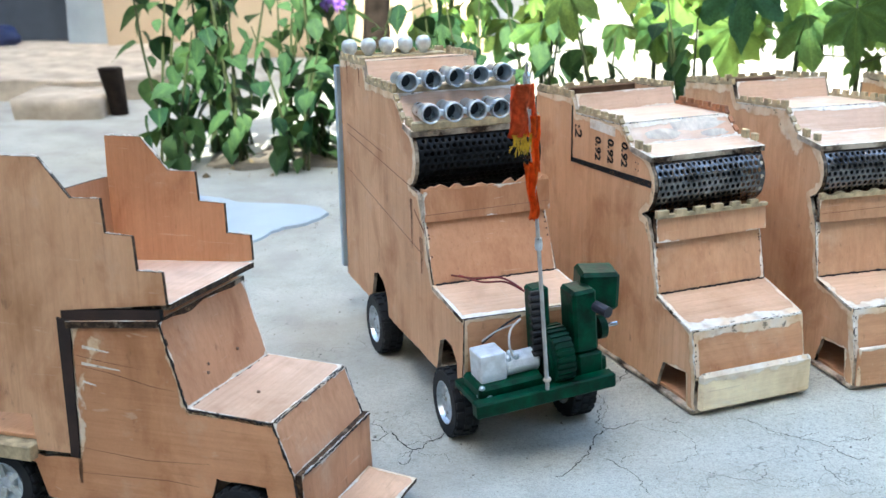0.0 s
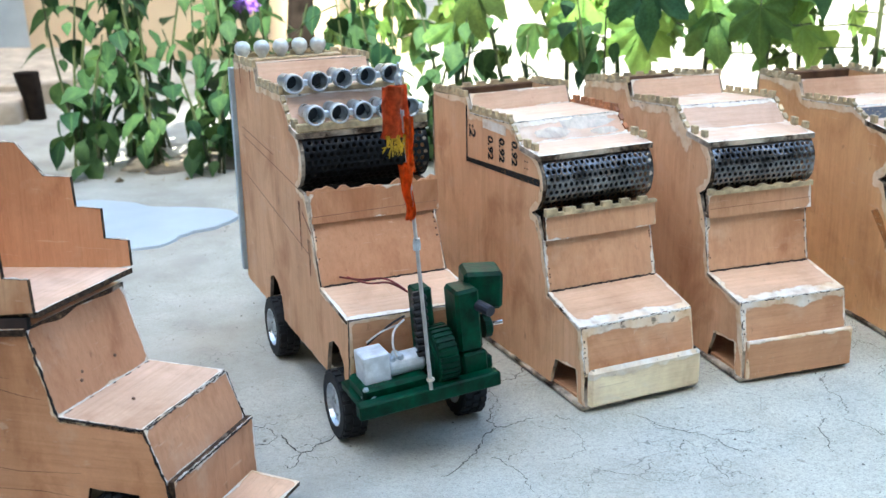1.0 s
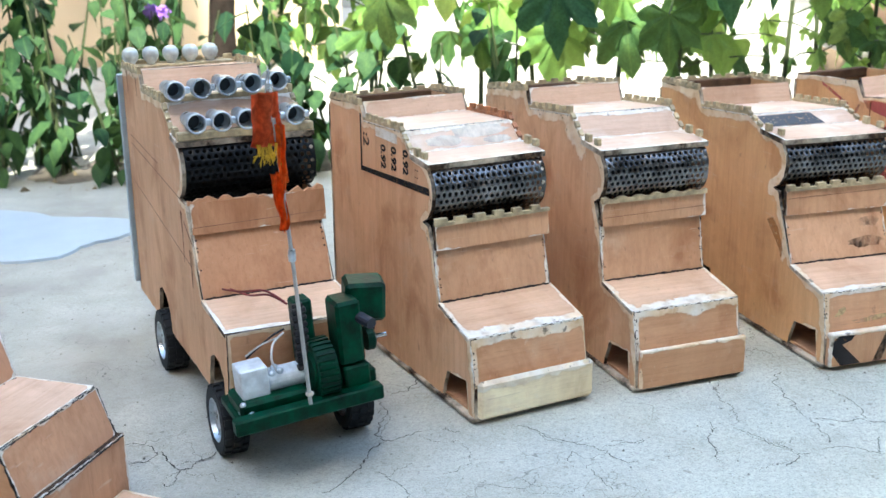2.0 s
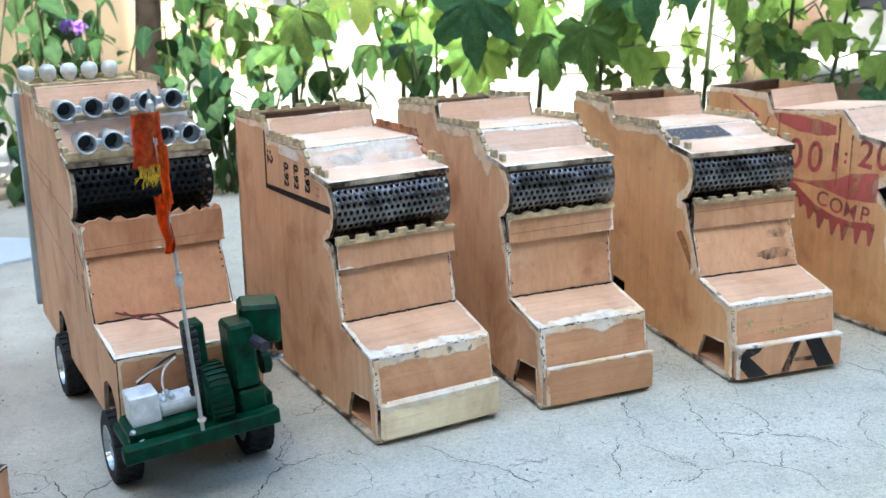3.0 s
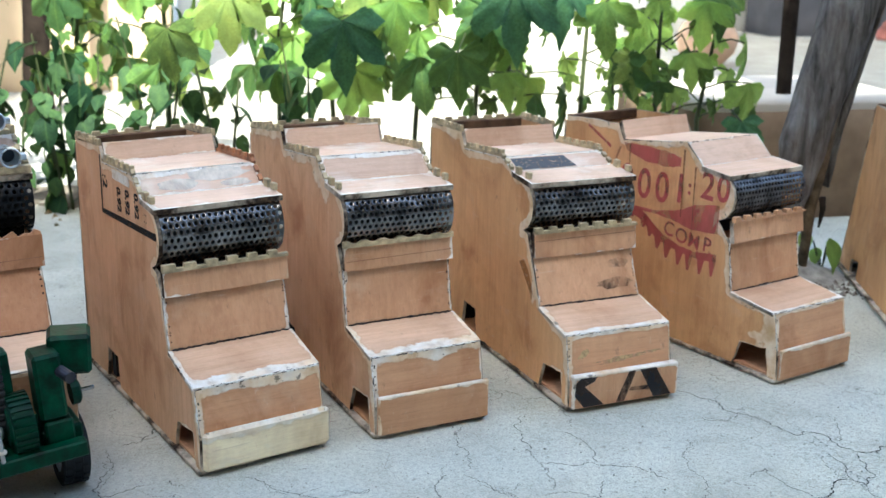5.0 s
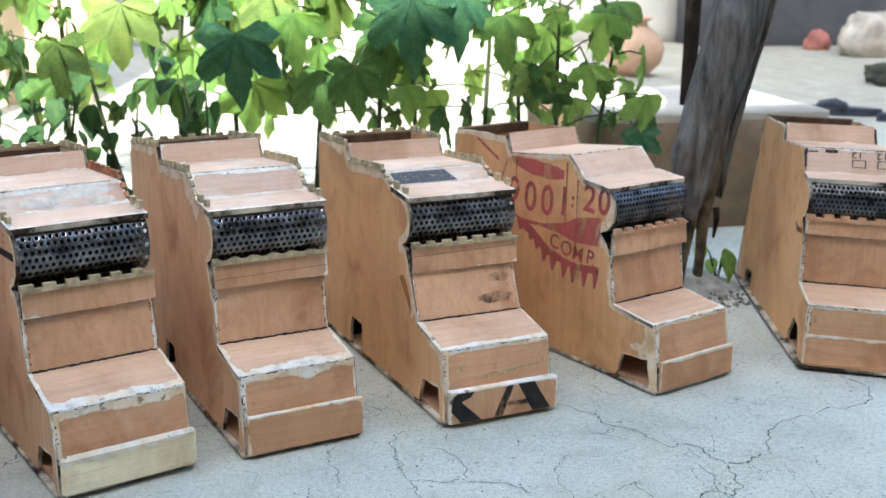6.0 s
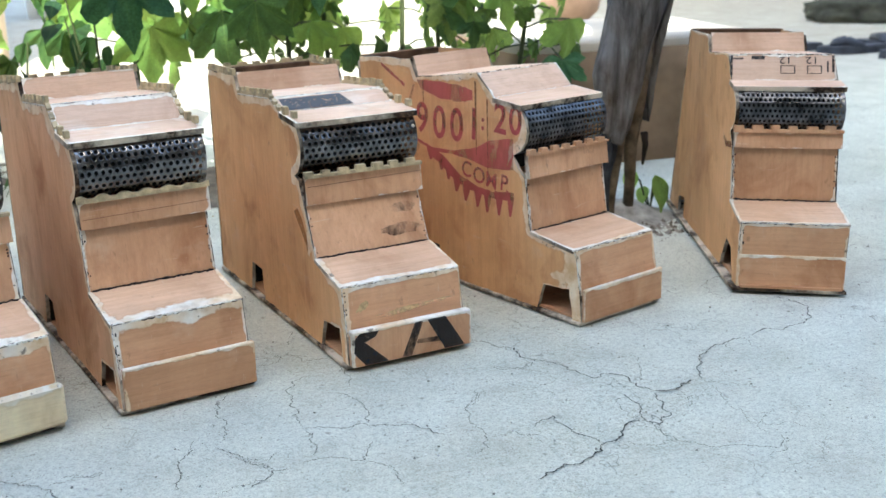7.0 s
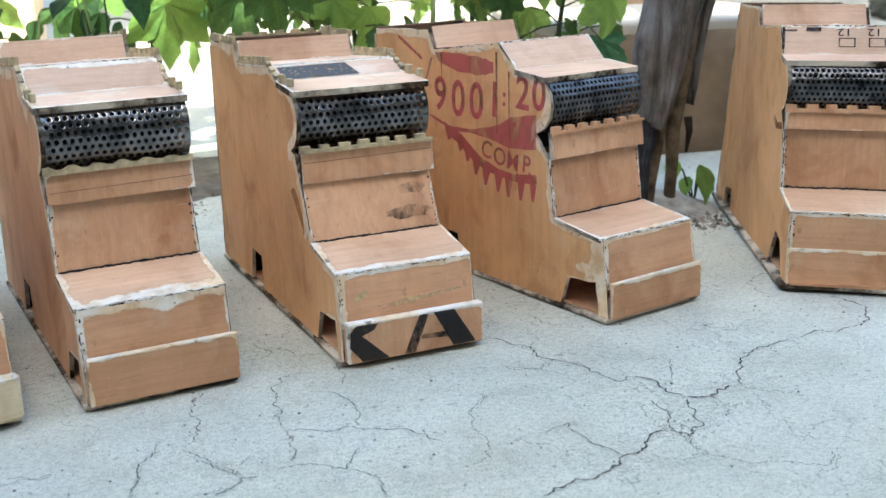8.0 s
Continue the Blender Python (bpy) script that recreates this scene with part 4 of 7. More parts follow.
    plate("slope_board", (J + 0.001, vz + 0.004), (sy, rz + 0.002), 0.001, W - 0.001, TH, spec.get("slope_mat", PLY_RUBBED), (0.007, 0.75), (spec.get("slope_fill", 0.012), 0.95), (0.010, 0.85), (0.008, 0.75))
    plate("roof_board", (sy, rz + 0.002), (yr + 0.003, rf + 0.001), 0.0005, W - 0.0005, TH, top_mat, (0.012, 0.85), (0.006, 0.6), (0.008, 0.8), (0.006, 0.7))
    plate("riser_board", (yr, rf + 0.001), (yr + 0.010, r2 + 0.0050), 0.004, W - 0.004, TH, PLY_PINK, (0.004, 0.6), (0.003, 0.55), (0.004, 0.6), 0)
    ly = yr + spec.get("lid", 0.030)
    if spec.get("open_box"):
        # floor and rim take the darkened ply, so the recess looks unlit
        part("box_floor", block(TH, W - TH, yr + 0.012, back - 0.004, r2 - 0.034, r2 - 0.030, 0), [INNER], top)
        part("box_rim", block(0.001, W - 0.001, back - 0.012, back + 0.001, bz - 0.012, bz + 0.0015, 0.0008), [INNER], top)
        if spec.get("crenels", True):
            part("rear_crenel", crenels((0.0, back - 0.004, bz + 0.0015), (W, back - 0.004, bz + 0.0015), 7, 0.002, 0.004, 0.004, "square", rnd, Vector((0, 1, 0))), [TRIM], top)
    else:
        # near-black strip standing in for the shaded slot below the lid
        part("lid_front", block(0.002, W - 0.002, ly - 0.004, ly - 0.0005, r2 - 0.012, r2 + 0.0022, 0.0006), [DARK], top)
        plate("rear_lid", (ly - 0.002, r2 + 0.0034), (back + 0.003, bz - 0.0015), 0.001, W - 0.001, 0.0045, PLY_RUBBED, (0.006, 0.8), (0.006, 0.6), (0.006, 0.7), (0.006, 0.7))
    # near-black block added inside to darken the hollow body
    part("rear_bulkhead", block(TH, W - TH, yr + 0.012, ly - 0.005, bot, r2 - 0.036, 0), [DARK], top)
    if spec.get("crenels", True):
        s = Vector((1, 0, 0))
        for x in (-0.001, W - 0.003):
            part("roof_crenel", crenels((x, sy + 0.002, rz + 0.002), (x, yr, rf + 0.002), 6, 0.0035, 0.0055, 0.0045, "square", rnd, s), [spec.get("trim_right", TRIM) if x > 0 else TRIM], top)
            part("roof_crenel", crenels((x, yr + 0.012, r2 + 0.001), (x, back, bz + 0.001), 6, 0.0035, 0.005, 0.0045, "square", rnd, s), [TRIM], top)
            bm = block(x - 0.0005, x + 0.005, vy + 0.010, vy + 0.019, vz + 0.004, vz + 0.012, 0.0006)
            block(x - 0.0005, x + 0.005, J - 0.016, J - 0.006, vz + 0.004, vz + 0.0135, 0.0006, bm)
            part("crenel_post", bm, [TRIM], top)
            d = Vector((0, sy - J - 0.003, rz - vz - 0.004)).normalized()
            bm = bmesh.new()
            for k in range(3):
                c = Vector((x + 0.002, J + 0.005, vz + 0.008)) + d * (0.004 + 0.013 * k)
                tube([c - d * 0.004, c + d * 0.004], 0.0034, bm, 4)
            part("slope_crenel", bm, [spec.get("trim_right", TRIM) if x > 0 else TRIM], top)
    # beads of dried filler and dark lines on the open joints
    part("glue_line", bead((0.002, hb - 0.0015, kz + 0.0022), (W - 0.002, hb - 0.0015, kz + 0.0022), 0.0015, rnd, 0.5), [JOINT_DARK], top)
    if not spec.get("wheels"):
        joints = [((0.001, -0.0005, hz + 0.0006), (W - 0.001, -0.0005, hz + 0.0006), 0.0016), ((0.0, 0.0, hz), (0.0, hb - 0.001, kz), 0.0014), ((0.0005, 0.0, hz), (0.0005, lip * 0.8, 0.040), 0.0013),
                  ((0.001, hb, kz), (0.001, fy + 0.001, pz), 0.0012), ((W - 0.002, hb, kz + 0.001), (W - 0.002, fy + 0.001, pz), 0.0010),
                  ((0.0, sy, rz + 0.001), (0.0, yr, rf + 0.001), 0.0012), ((0.0, J, vz + 0.003), (0.0, sy, rz + 0.001), 0.0014), ((0.002, sy, rz + 0.0022), (W - 0.002, sy, rz + 0.0022), 0.0010),
                  ((0.002, J + 0.001, vz + 0.0045), (W - 0.002, J + 0.001, vz + 0.0045), 0.0010)]
        for n_, (p, q, r) in enumerate(joints):
            if n_ < 3 or rnd.random() < tops:
                part("filler_bead", bead(p, q, r * k_ * 1.12, rnd), [FILL], top)
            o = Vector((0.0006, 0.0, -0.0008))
            part("glue_line", bead(Vector(p) + o, Vector(q) + o, 0.0009, rnd, 0.4), [JOINT_DARK], top)
    # tacks
    bm = bmesh.new()
    for _ in range(10):
        x = rnd.choice((0.004, W - 0.004))
        z = rnd.uniform(kz + 0.006, pz - 0.004)
        y = hb + (fy + 0.002 - hb) * (z - kz) / (pz + 0.006 - kz)
        bmesh.ops.create_icosphere(bm, subdivisions=1, radius=0.0011, matrix=Matrix.Translation((x, y - 0.0002, z)))
    for _ in range(6):
        z = rnd.uniform(0.05 + bot, hz - 0.004)
        bmesh.ops.create_icosphere(bm, subdivisions=1, radius=0.0011, matrix=Matrix.Translation((0.003, -0.0085 + 0.0085 * (z - 0.04) / (hz - 0.04) - 0.0005 + (0.01 if spec.get("wheels") else 0), z)))
    part("tacks", bm, [DARK], top)["kind"] = "stuff"
    return top, rnd


def bumper(top, W, mat, x0=0.0, round_top=0.002, z1=0.043, out=0.012, extra=0.003, fill=0.008):
    y0, y1 = -0.0115 - out, -0.0115 if out > 0 else 0.011
    bm = block(x0, W + extra, y0, y1, 0.0040, z1, round_top)
    dress(bm, [((x0, y0, z1), (W + extra, y0, z1), fill, 1.0), ((x0, y0, 0.0), (x0, y0, z1), 0.005, 0.8), ((x0, y1, z1), (W + extra, y1, z1), fill, 1.0), ((W + extra, y0, 0.0), (W + extra, y0, z1), 0.004, 0.7)])
    return part("bumper_board", bm, [mat], top, smooth=False)


# truck with printed figures on its side
B = dict(seed=11, trim_right=RUST_TRIM, open_box=True, x=0.3287, y=1.1206, turn=20.97, w=0.142, hood=0.0895, depth=0.0690, cowl=0.1080, face_y=0.0815, panel=0.1660, panel_h=0.0290, vy=0.0885, visor=0.2585, J=0.1313, slope=0.1570, roof=0.2820, riser_y=0.2628, roof_back=0.2775, top=0.2947, back=0.3700, back_z=0.2895, trim="square", teeth=6, slope_mat=PLY_WHITE, nx=20, bold=1.1,
         label="raw plywood model truck with printed figures and cream bumper board")
tB, _ = model_truck(B)
bumper(tB, 0.142, CREAM, 0.001, 0.004, 0.0475, 0.0085, fill=0.016)
bm = bmesh.new()
block(-0.0006, 0, 0.271, 0.274, 0.218, 0.286, 0, bm)
prism([(0.274, 0.2170), (0.274, 0.2225), (0.090, 0.2325), (0.090, 0.2245)], -0.0006, 0, bm)
part("printed_border", bm, [INK, INK], tB)


def side_text(top, text, y, z, size, ink, spin, name="printed_figure", squash=1.0, bold=0.0, gap=1.0):
    """Letters on the left side panel (seen from -x); spin turns them in the panel's plane."""
    m = Matrix.Translation((-0.0006, y, z)) @ Matrix(((0, 0, -1, 0), (-1, 0, 0, 0), (0, 1, 0, 0), (0, 0, 0, 1))) @ pose(0, 0, 0, 0, 0, spin)
    return lettering(text, size, ink, top, m, name, squash, bold, gap)


for y, z in ((0.2083, 0.2455), (0.1794, 0.2480), (0.1483, 0.2500)):
    side_text(tB, "0.92", y, z, 0.0175, INK, -90, squash=0.95, bold=0.0006)
side_text(tB, ":2", 0.2570, 0.2575, 0.0235, INK, -90, bold=0.0004)
side_text(tB, ": :", 0.119, 0.2425, 0.016, INK, -90)
bm = block(-0.0005, 0, 0.170, 0.228, 0.2665, 0.2775, 0)
part("pale_label", bm, [FILL], tB, "pale smeared paper label")

# white filler wiped over its sloping board
rS = random.Random(52)
for x0, x1, t0, t1 in ((0.052, 0.134, 0.30, 0.96), (0.018, 0.070, 0.08, 0.60), (0.090, 0.132, 0.05, 0.40)):
    bm = bmesh.new()
    ring = []
    for k in range(20):
        a = 2 * math.pi * k / 20
        f = 0.5 * rS.uniform(0.75, 1.0)
        t = (t0 + t1) / 2 + (t1 - t0) * f * math.sin(a)
        ring.append(bm.verts.new(((x0 + x1) / 2 + (x1 - x0) * f * math.cos(a), 0.1320 + 0.0250 * t, 0.2635 + 0.0215 * t)))
    bm.faces.new(ring)
    part("filler_smear", bm, [SMEAR], tB)

# plain truck
C = dict(seed=12, scribed=0.34, open_box=True, x=0.5188, y=1.1775, turn=14.45, w=0.1363, hood=0.0900, depth=0.0722, cowl=0.1030, face_y=0.0830, panel=0.1680, panel_h=0.0290, vy=0.0815, visor=0.2560, J=0.1292, slope=0.1605, roof=0.2830, riser_y=0.2785, roof_back=0.2725, top=0.2930, back=0.4180, back_z=0.2785, trim="wave", teeth=6, front=0.022, rim=0.016, patches=[((0.13, 0.247), (0.165, 0.264), 0.022, 0.8), ((0.08, 0.155), (0.090, 0.190), 0.016, 0.95)],
         label="raw plywood model truck with white filler smeared along its bonnet")
tC, _ = model_truck(C)
bumper(tC, 0.1363, PLY_X, 0.002, 0.0012, 0.0490, 0.0060, fill=0.003)

# truck with painted letters on its bumper
D = dict(seed=13, scribed=0.62, open_box=True, x=0.7545, y=1.2146, turn=11.14, w=0.1426, hood=0.0880, depth=0.0690, cowl=0.1017, face_y=0.0920, panel=0.1595, panel_h=0.0320, vy=0.0960, visor=0.2500, J=0.1485, slope=0.1804, roof=0.2655, riser_y=0.2980, roof_back=0.2565, top=0.2775, back=0.4131, back_z=0.2745, nose_y=0.0940, trim="square", teeth=7,
         label="raw plywood model truck with black letters painted on its bumper board", side=PLY_TAN, rim=0.016, nose=0.018, front=0.012, bold=0.9, tops=0.7, patches=[((0.085, 0.105), (0.085, 0.160), 0.014, 0.95)])
tD, rD = model_truck(D)
bumper(tD, 0.1426, PLY, 0.001, 0.0012, 0.0445, 0.0105, fill=0.006)


def painted(bm, outline, thin=0):
    """A flat painted shape on the bumper board; outline in shares of the board's width and height."""
    bm.faces.new([bm.verts.new((0.001 + 0.1445 * u, -0.0226, 0.0045 + 0.0395 * v)) for u, v in outline]).material_index = thin


bm = bmesh.new()
bm.faces.new([bm.verts.new((-0.0007, y, z)) for y, z in ((0.124, 0.146), (0.112, 0.134), (0.094, 0.116), (0.089, 0.106), (0.085, 0.114), (0.090, 0.126), (0.100, 0.142), (0.112, 0.152))])
part("torn_veneer", bm, [TORN], tD)
bm = bmesh.new()
painted(bm, [(0.01, 0.42), (0.10, 0.02), (0.29, 0.02), (0.10, 0.68), (0.02, 0.82)])
painted(bm, [(0.10, 0.68), (0.185, 0.79), (0.215, 0.94), (0.06, 0.96), (0.02, 0.82)])
painted(bm, [(0.40, 0.02), (0.48, 0.02), (0.585, 0.97), (0.515, 0.96)], 1)
painted(bm, [(0.765, 0.02), (0.935, 0.03), (0.775, 0.97), (0.62, 0.97)])
painted(bm, [(0.525, 0.34), (0.725, 0.27), (0.725, 0.43), (0.535, 0.45)], 1)
part("painted_letters", bm, [BLACK_PAINT, THIN_PAINT], tD, "black painted letters KA")
for x, z, w, h, slant in ((0.022, 0.066, 0.020, 0.010, 0.5), (0.070, 0.0545, 0.080, 0.007, 0.06), (0.110, 0.058, 0.050, 0.004, 0.05)):
    bm = bmesh.new()
    ring = []
    for k in range(18):
        a = 2 * math.pi * k / 18
        f = rD.uniform(0.55, 1.0) * 0.5
        u, v = w * f * math.cos(a), h * f * math.sin(a)
        q = z + v + slant * u
        ring.append(bm.verts.new((x + u, -0.010 * (0.088 - q) / 0.052 - 0.0022, q)))
    bm.faces.new(ring)
    part("scraped_patch", bm, [SCRAPE], tD)
for x0, x1, z, h in ((0.098, 0.137, 0.137, 0.013), (0.082, 0.138, 0.113, 0.015)):
    y = lambda q: 0.0685 + 0.0255 * (q - 0.1027) / 0.0628 - 0.0008
    bm = bmesh.new()
    ring = []
    for k in range(22):
        a = 2 * math.pi * k / 22
        f = 0.5 * rD.uniform(0.72, 1.0)
        q = z + h * (0.5 + f * math.sin(a))
        ring.append(bm.verts.new((min(0.1385, (x0 + x1) / 2 + (x1 - x0) * f * math.cos(a)), y(q), q)))
    bm.faces.new(ring)
    part("ink_smudge", bm, [SMUDGE], tD)
bm = bmesh.new()
vs = [bm.verts.new(c) for c in [(x, 0.1495 + 0.0309 * t, 0.2548 + 0.0127 * t) for x, t in ((0.008, 0.08), (0.092, 0.10), (0.084, 0.86), (0.008, 0.84))]]
bm.faces.new(vs)
part("printed_band", bm, [worn_ink("faded_black_ink", (0.085, 0.09, 0.10), 0.16, 0.30)], tD)

# truck with a red stamp
E_ = dict(seed=14, open_box=True, x=1.0373, y=1.2479, turn=21.5, w=0.1333, hood=0.0882, depth=0.0747, cowl=0.0962, face_y=0.0825, panel=0.1615, panel_h=0.0290, vy=0.0890, visor=0.2470, J=0.1376, slope=0.1685, roof=0.2765, riser_y=0.2920, roof_back=0.2615, top=0.2830, back=0.4183, back_z=0.2790, nose_y=0.0805, notch_in=0.026, trim="square", teeth=7, trim_tan=False, tb=0.002, crenels=False,
         label="raw plywood model truck with a red printed stamp on its side", nx=22, grille=GRILLE_DIM, side=PLY_TAN, slope_mat=PLY_PINK, top_mat=PLY_PINK, rim=0.014, nose=0.026, front=0.009, tops=0.4, bold=0.9,
          patches=[((0.004, 0.050), (0.030, 0.052), 0.016, 0.75), ((-0.006, 0.02), (0.0, 0.085), 0.026, 1.15), ((0.07, 0.10), (0.08, 0.125), 0.014, 0.9)])
tE, _ = model_truck(E_)
bumper(tE, 0.1333, PLY_X, 0.001, 0.0012, 0.0445, 0.0045)
for glyph, y, z, size in (("9", 0.2807, 0.2080, 0.056), ("0", 0.2450, 0.2062, 0.059), ("0", 0.2100, 0.2072, 0.059), ("1", 0.1765, 0.2125, 0.056), (":", 0.1590, 0.2190, 0.030), ("2", 0.1270, 0.2255, 0.052), ("0", 0.1000, 0.2270, 0.050)):
    side_text(tE, glyph, y, z, size, RED_INK, -3, squash=0.92, bold=0.0008)
for glyph, y, z in (("C", 0.1916, 0.1546), ("O", 0.1678, 0.1500), ("M", 0.1445, 0.1478), ("P", 0.1210, 0.1481)):
    side_text(tE, glyph, y, z, 0.0285, RED_INK, -5, "printed_letter", 1.0, 0.0003)


def red_strip(upper, lower, x=-0.0005):
    """A printed band between two borders, each a few (y, z) points joined smoothly."""
    n = 24
    bm = bmesh.new()

    def at(line, t):
        f = t * (len(line) - 1)
        k = min(int(f), len(line) - 2)
        return Vector(line[k]).lerp(Vector(line[k + 1]), f - k)

    j = lambda k: Vector((0, 0.0012 * noise.noise((k * 0.7, upper[0][1] * 90, 0))))
    for k in range(n):
        q = [at(upper, k / n) + j(k), at(upper, (k + 1) / n) + j(k + 1), at(lower, (k + 1) / n) - j(k + 1), at(lower, k / n) - j(k)]
        bm.faces.new([bm.verts.new((x, p.x, p.y)) for p in q])
    part("printed_band", bm, [RED_INK], tE)


red_strip([(0.305, 0.1838), (0.259, 0.1730), (0.215, 0.1758), (0.1725, 0.1855), (0.147, 0.1980), (0.104, 0.2060)], [(0.303, 0.1806), (0.259, 0.1692), (0.215, 0.1705), (0.183, 0.1683), (0.150, 0.1630), (0.104, 0.1675)])
red_strip([(0.2900, 0.2590), (0.245, 0.2610), (0.2023, 0.2600), (0.1780, 0.2560)], [(0.2830, 0.2483), (0.2458, 0.2394), (0.2027, 0.2390), (0.1781, 0.2440)])
red_strip([(0.2706, 0.1690), (0.2422, 0.1690), (0.2045, 0.1453), (0.1731, 0.1371), (0.1426, 0.1343), (0.1037, 0.1400)], [(0.2685, 0.1631), (0.2482, 0.1557), (0.2155, 0.1369), (0.1836, 0.1287), (0.1427, 0.1258), (0.1037, 0.1294)])
red_strip([(0.368, 0.2745), (0.317, 0.2510)], [(0.3675, 0.2705), (0.317, 0.2465)])
red_strip([(0.299, 0.2516), (0.3155, 0.2160)], [(0.295, 0.2516), (0.3115, 0.2160)])
TIPS = [(0.2652, 0.1567), (0.2429, 0.1463), (0.2287, 0.1362), (0.2126, 0.1226), (0.1944, 0.1135), (0.1714, 0.1096), (0.1529, 0.1064), (0.1309, 0.1065), (0.1100, 0.1087)]
for k, (y, z) in enumerate(TIPS):
    bm = bmesh.new()
    w, lean = 0.0072, 0.006 * (1 - k / 8)
    rise = 0.017 + 0.0015 * k
    bm.faces.new([bm.verts.new((-0.0005, y + w + lean * 0.4, z + rise + 0.004)), bm.verts.new((-0.0005, y - w - lean, z + rise - 0.004)), bm.verts.new((-0.0005, y - 0.002, z)), bm.verts.new((-0.0005, y + 0.002, z))])
    part("printed_tooth", bm, [RED_INK], tE)
DRIP = worn_ink("brown_drip", (0.20, 0.06, 0.025), 0.30, 0.55, 60.0)
for y, z0, z1, w in ((0.1705, 0.2680, 0.1763, 0.0036), (0.2755, 0.2590, 0.2298, 0.0030), (0.1490, 0.2480, 0.1537, 0.0028)):
    bm = bmesh.new()
    bm.faces.new([bm.verts.new(c) for c in ((-0.0008, y, z0), (-0.0008, y + w, z0), (-0.0008, y + w * 0.6, z1), (-0.0008, y + w * 0.2, z1))])
    part("brown_drip", bm, [DRIP], tE)

# truck at the end, turned away
F = dict(seed=15, open_box=True, x=1.2727, y=1.2782, z=0.0045, turn=-28.8, w=0.1290, hood=0.0885, depth=0.0560, cowl=0.1027, face_y=0.0580, panel=0.1725, panel_h=0.0210, vy=0.0560, visor=0.2480, J=0.0796, slope=0.1002, roof=0.2810, riser_y=0.2094, roof_back=0.2720, top=0.2925, back=0.3349, back_z=0.2900, back_low=0.442, base_left=-0.007, lip=0.008, trim="square", teeth=6, trim_tan=False, tb=0.004, crenels=False,
         notch=[(0.030, 0.0045), (0.042, 0.044), (0.066, 0.050), (0.100, 0.0045), (0.338, 0.0045), (0.334, 0.036), (0.376, 0.028), (0.382, 0.0045)],
         label="raw plywood model truck with printed boxes on its sloping board", nx=22, grille=GRILLE_DIM, side=PLY_TAN, face=PLY, slope_mat=PLY_PINK, top_mat=PLY_PINK, rim=0.005, nose=0.008, front=0.006, tops=0.25, bold=0.6)
tF, _ = model_truck(F)
bm = bmesh.new()
bm.faces.new([bm.verts.new((-0.0008, y, z)) for y, z in ((0.062, 0.170), (0.090, 0.166), (0.104, 0.174), (0.100, 0.180), (0.086, 0.174), (0.064, 0.178))])
part("brown_stain", bm, [DRIP], tF)
bumper(tF, 0.129, PLY_X, 0.0, 0.0008, 0.0470, -0.0160, 0.0)
sl = Matrix.Translation((0.064, 0.0905, 0.2690)) @ pose(0, 0, 0, math.degrees(math.atan2(0.0315, 0.0206)), 0, 0) @ Matrix.Diagonal((1, 0.82, 1, 1))
fr = Matrix.Translation((0, 0, 0.0008))
bm = bmesh.new()


def printed_box(bm, cx, cy, w, h, t=0.0014):
    for x0, x1, y0, y1 in ((cx - w, cx + w, cy + h - t, cy + h), (cx - w, cx + w, cy - h, cy - h + t), (cx - w, cx - w + t, cy - h, cy + h), (cx + w - t, cx + w, cy - h, cy + h)):
        bm.faces.new([bm.verts.new((x, y, 0)) for x, y in ((x0, y0), (x1, y0), (x1, y1), (x0, y1))])


printed_box(bm, 0.006, -0.006, 0.009, 0.007)
printed_box(bm, 0.038, -0.006, 0.009, 0.007)
for x0, x1, y0, y1 in ((-0.064, -0.061, -0.016, 0.018), (0.059, 0.062, -0.010, 0.018), (0.053, 0.055, -0.01, 0.008), (-0.061, -0.048, 0.011, 0.014), (-0.038, -0.022, 0.011, 0.017)):
    bm.faces.new([bm.verts.new((x, y, 0)) for x, y in ((x0, y0), (x1, y0), (x1, y1), (x0, y1))])
ob = part("printed_boxes", bm, [INK], tF)
ob.matrix_basis = sl @ fr
for x in (0.004, 0.036):
    lettering("12", 0.016, INK, tF, sl @ fr @ pose(x, 0.010, 0, 0, 0, 180), "printed_figure")


# its box was nailed up out of square
SKEW = Matrix(((1, -0.20, 0, 0), (0, 1, 0, 0), (0, 0, 1, 0), (0, 0, 0, 1)))
for ob in tF.children:
    if ob.location.length > 0:
        ob.location.x -= 0.20 * ob.location.y
    else:
        ob.data.transform(SKEW)


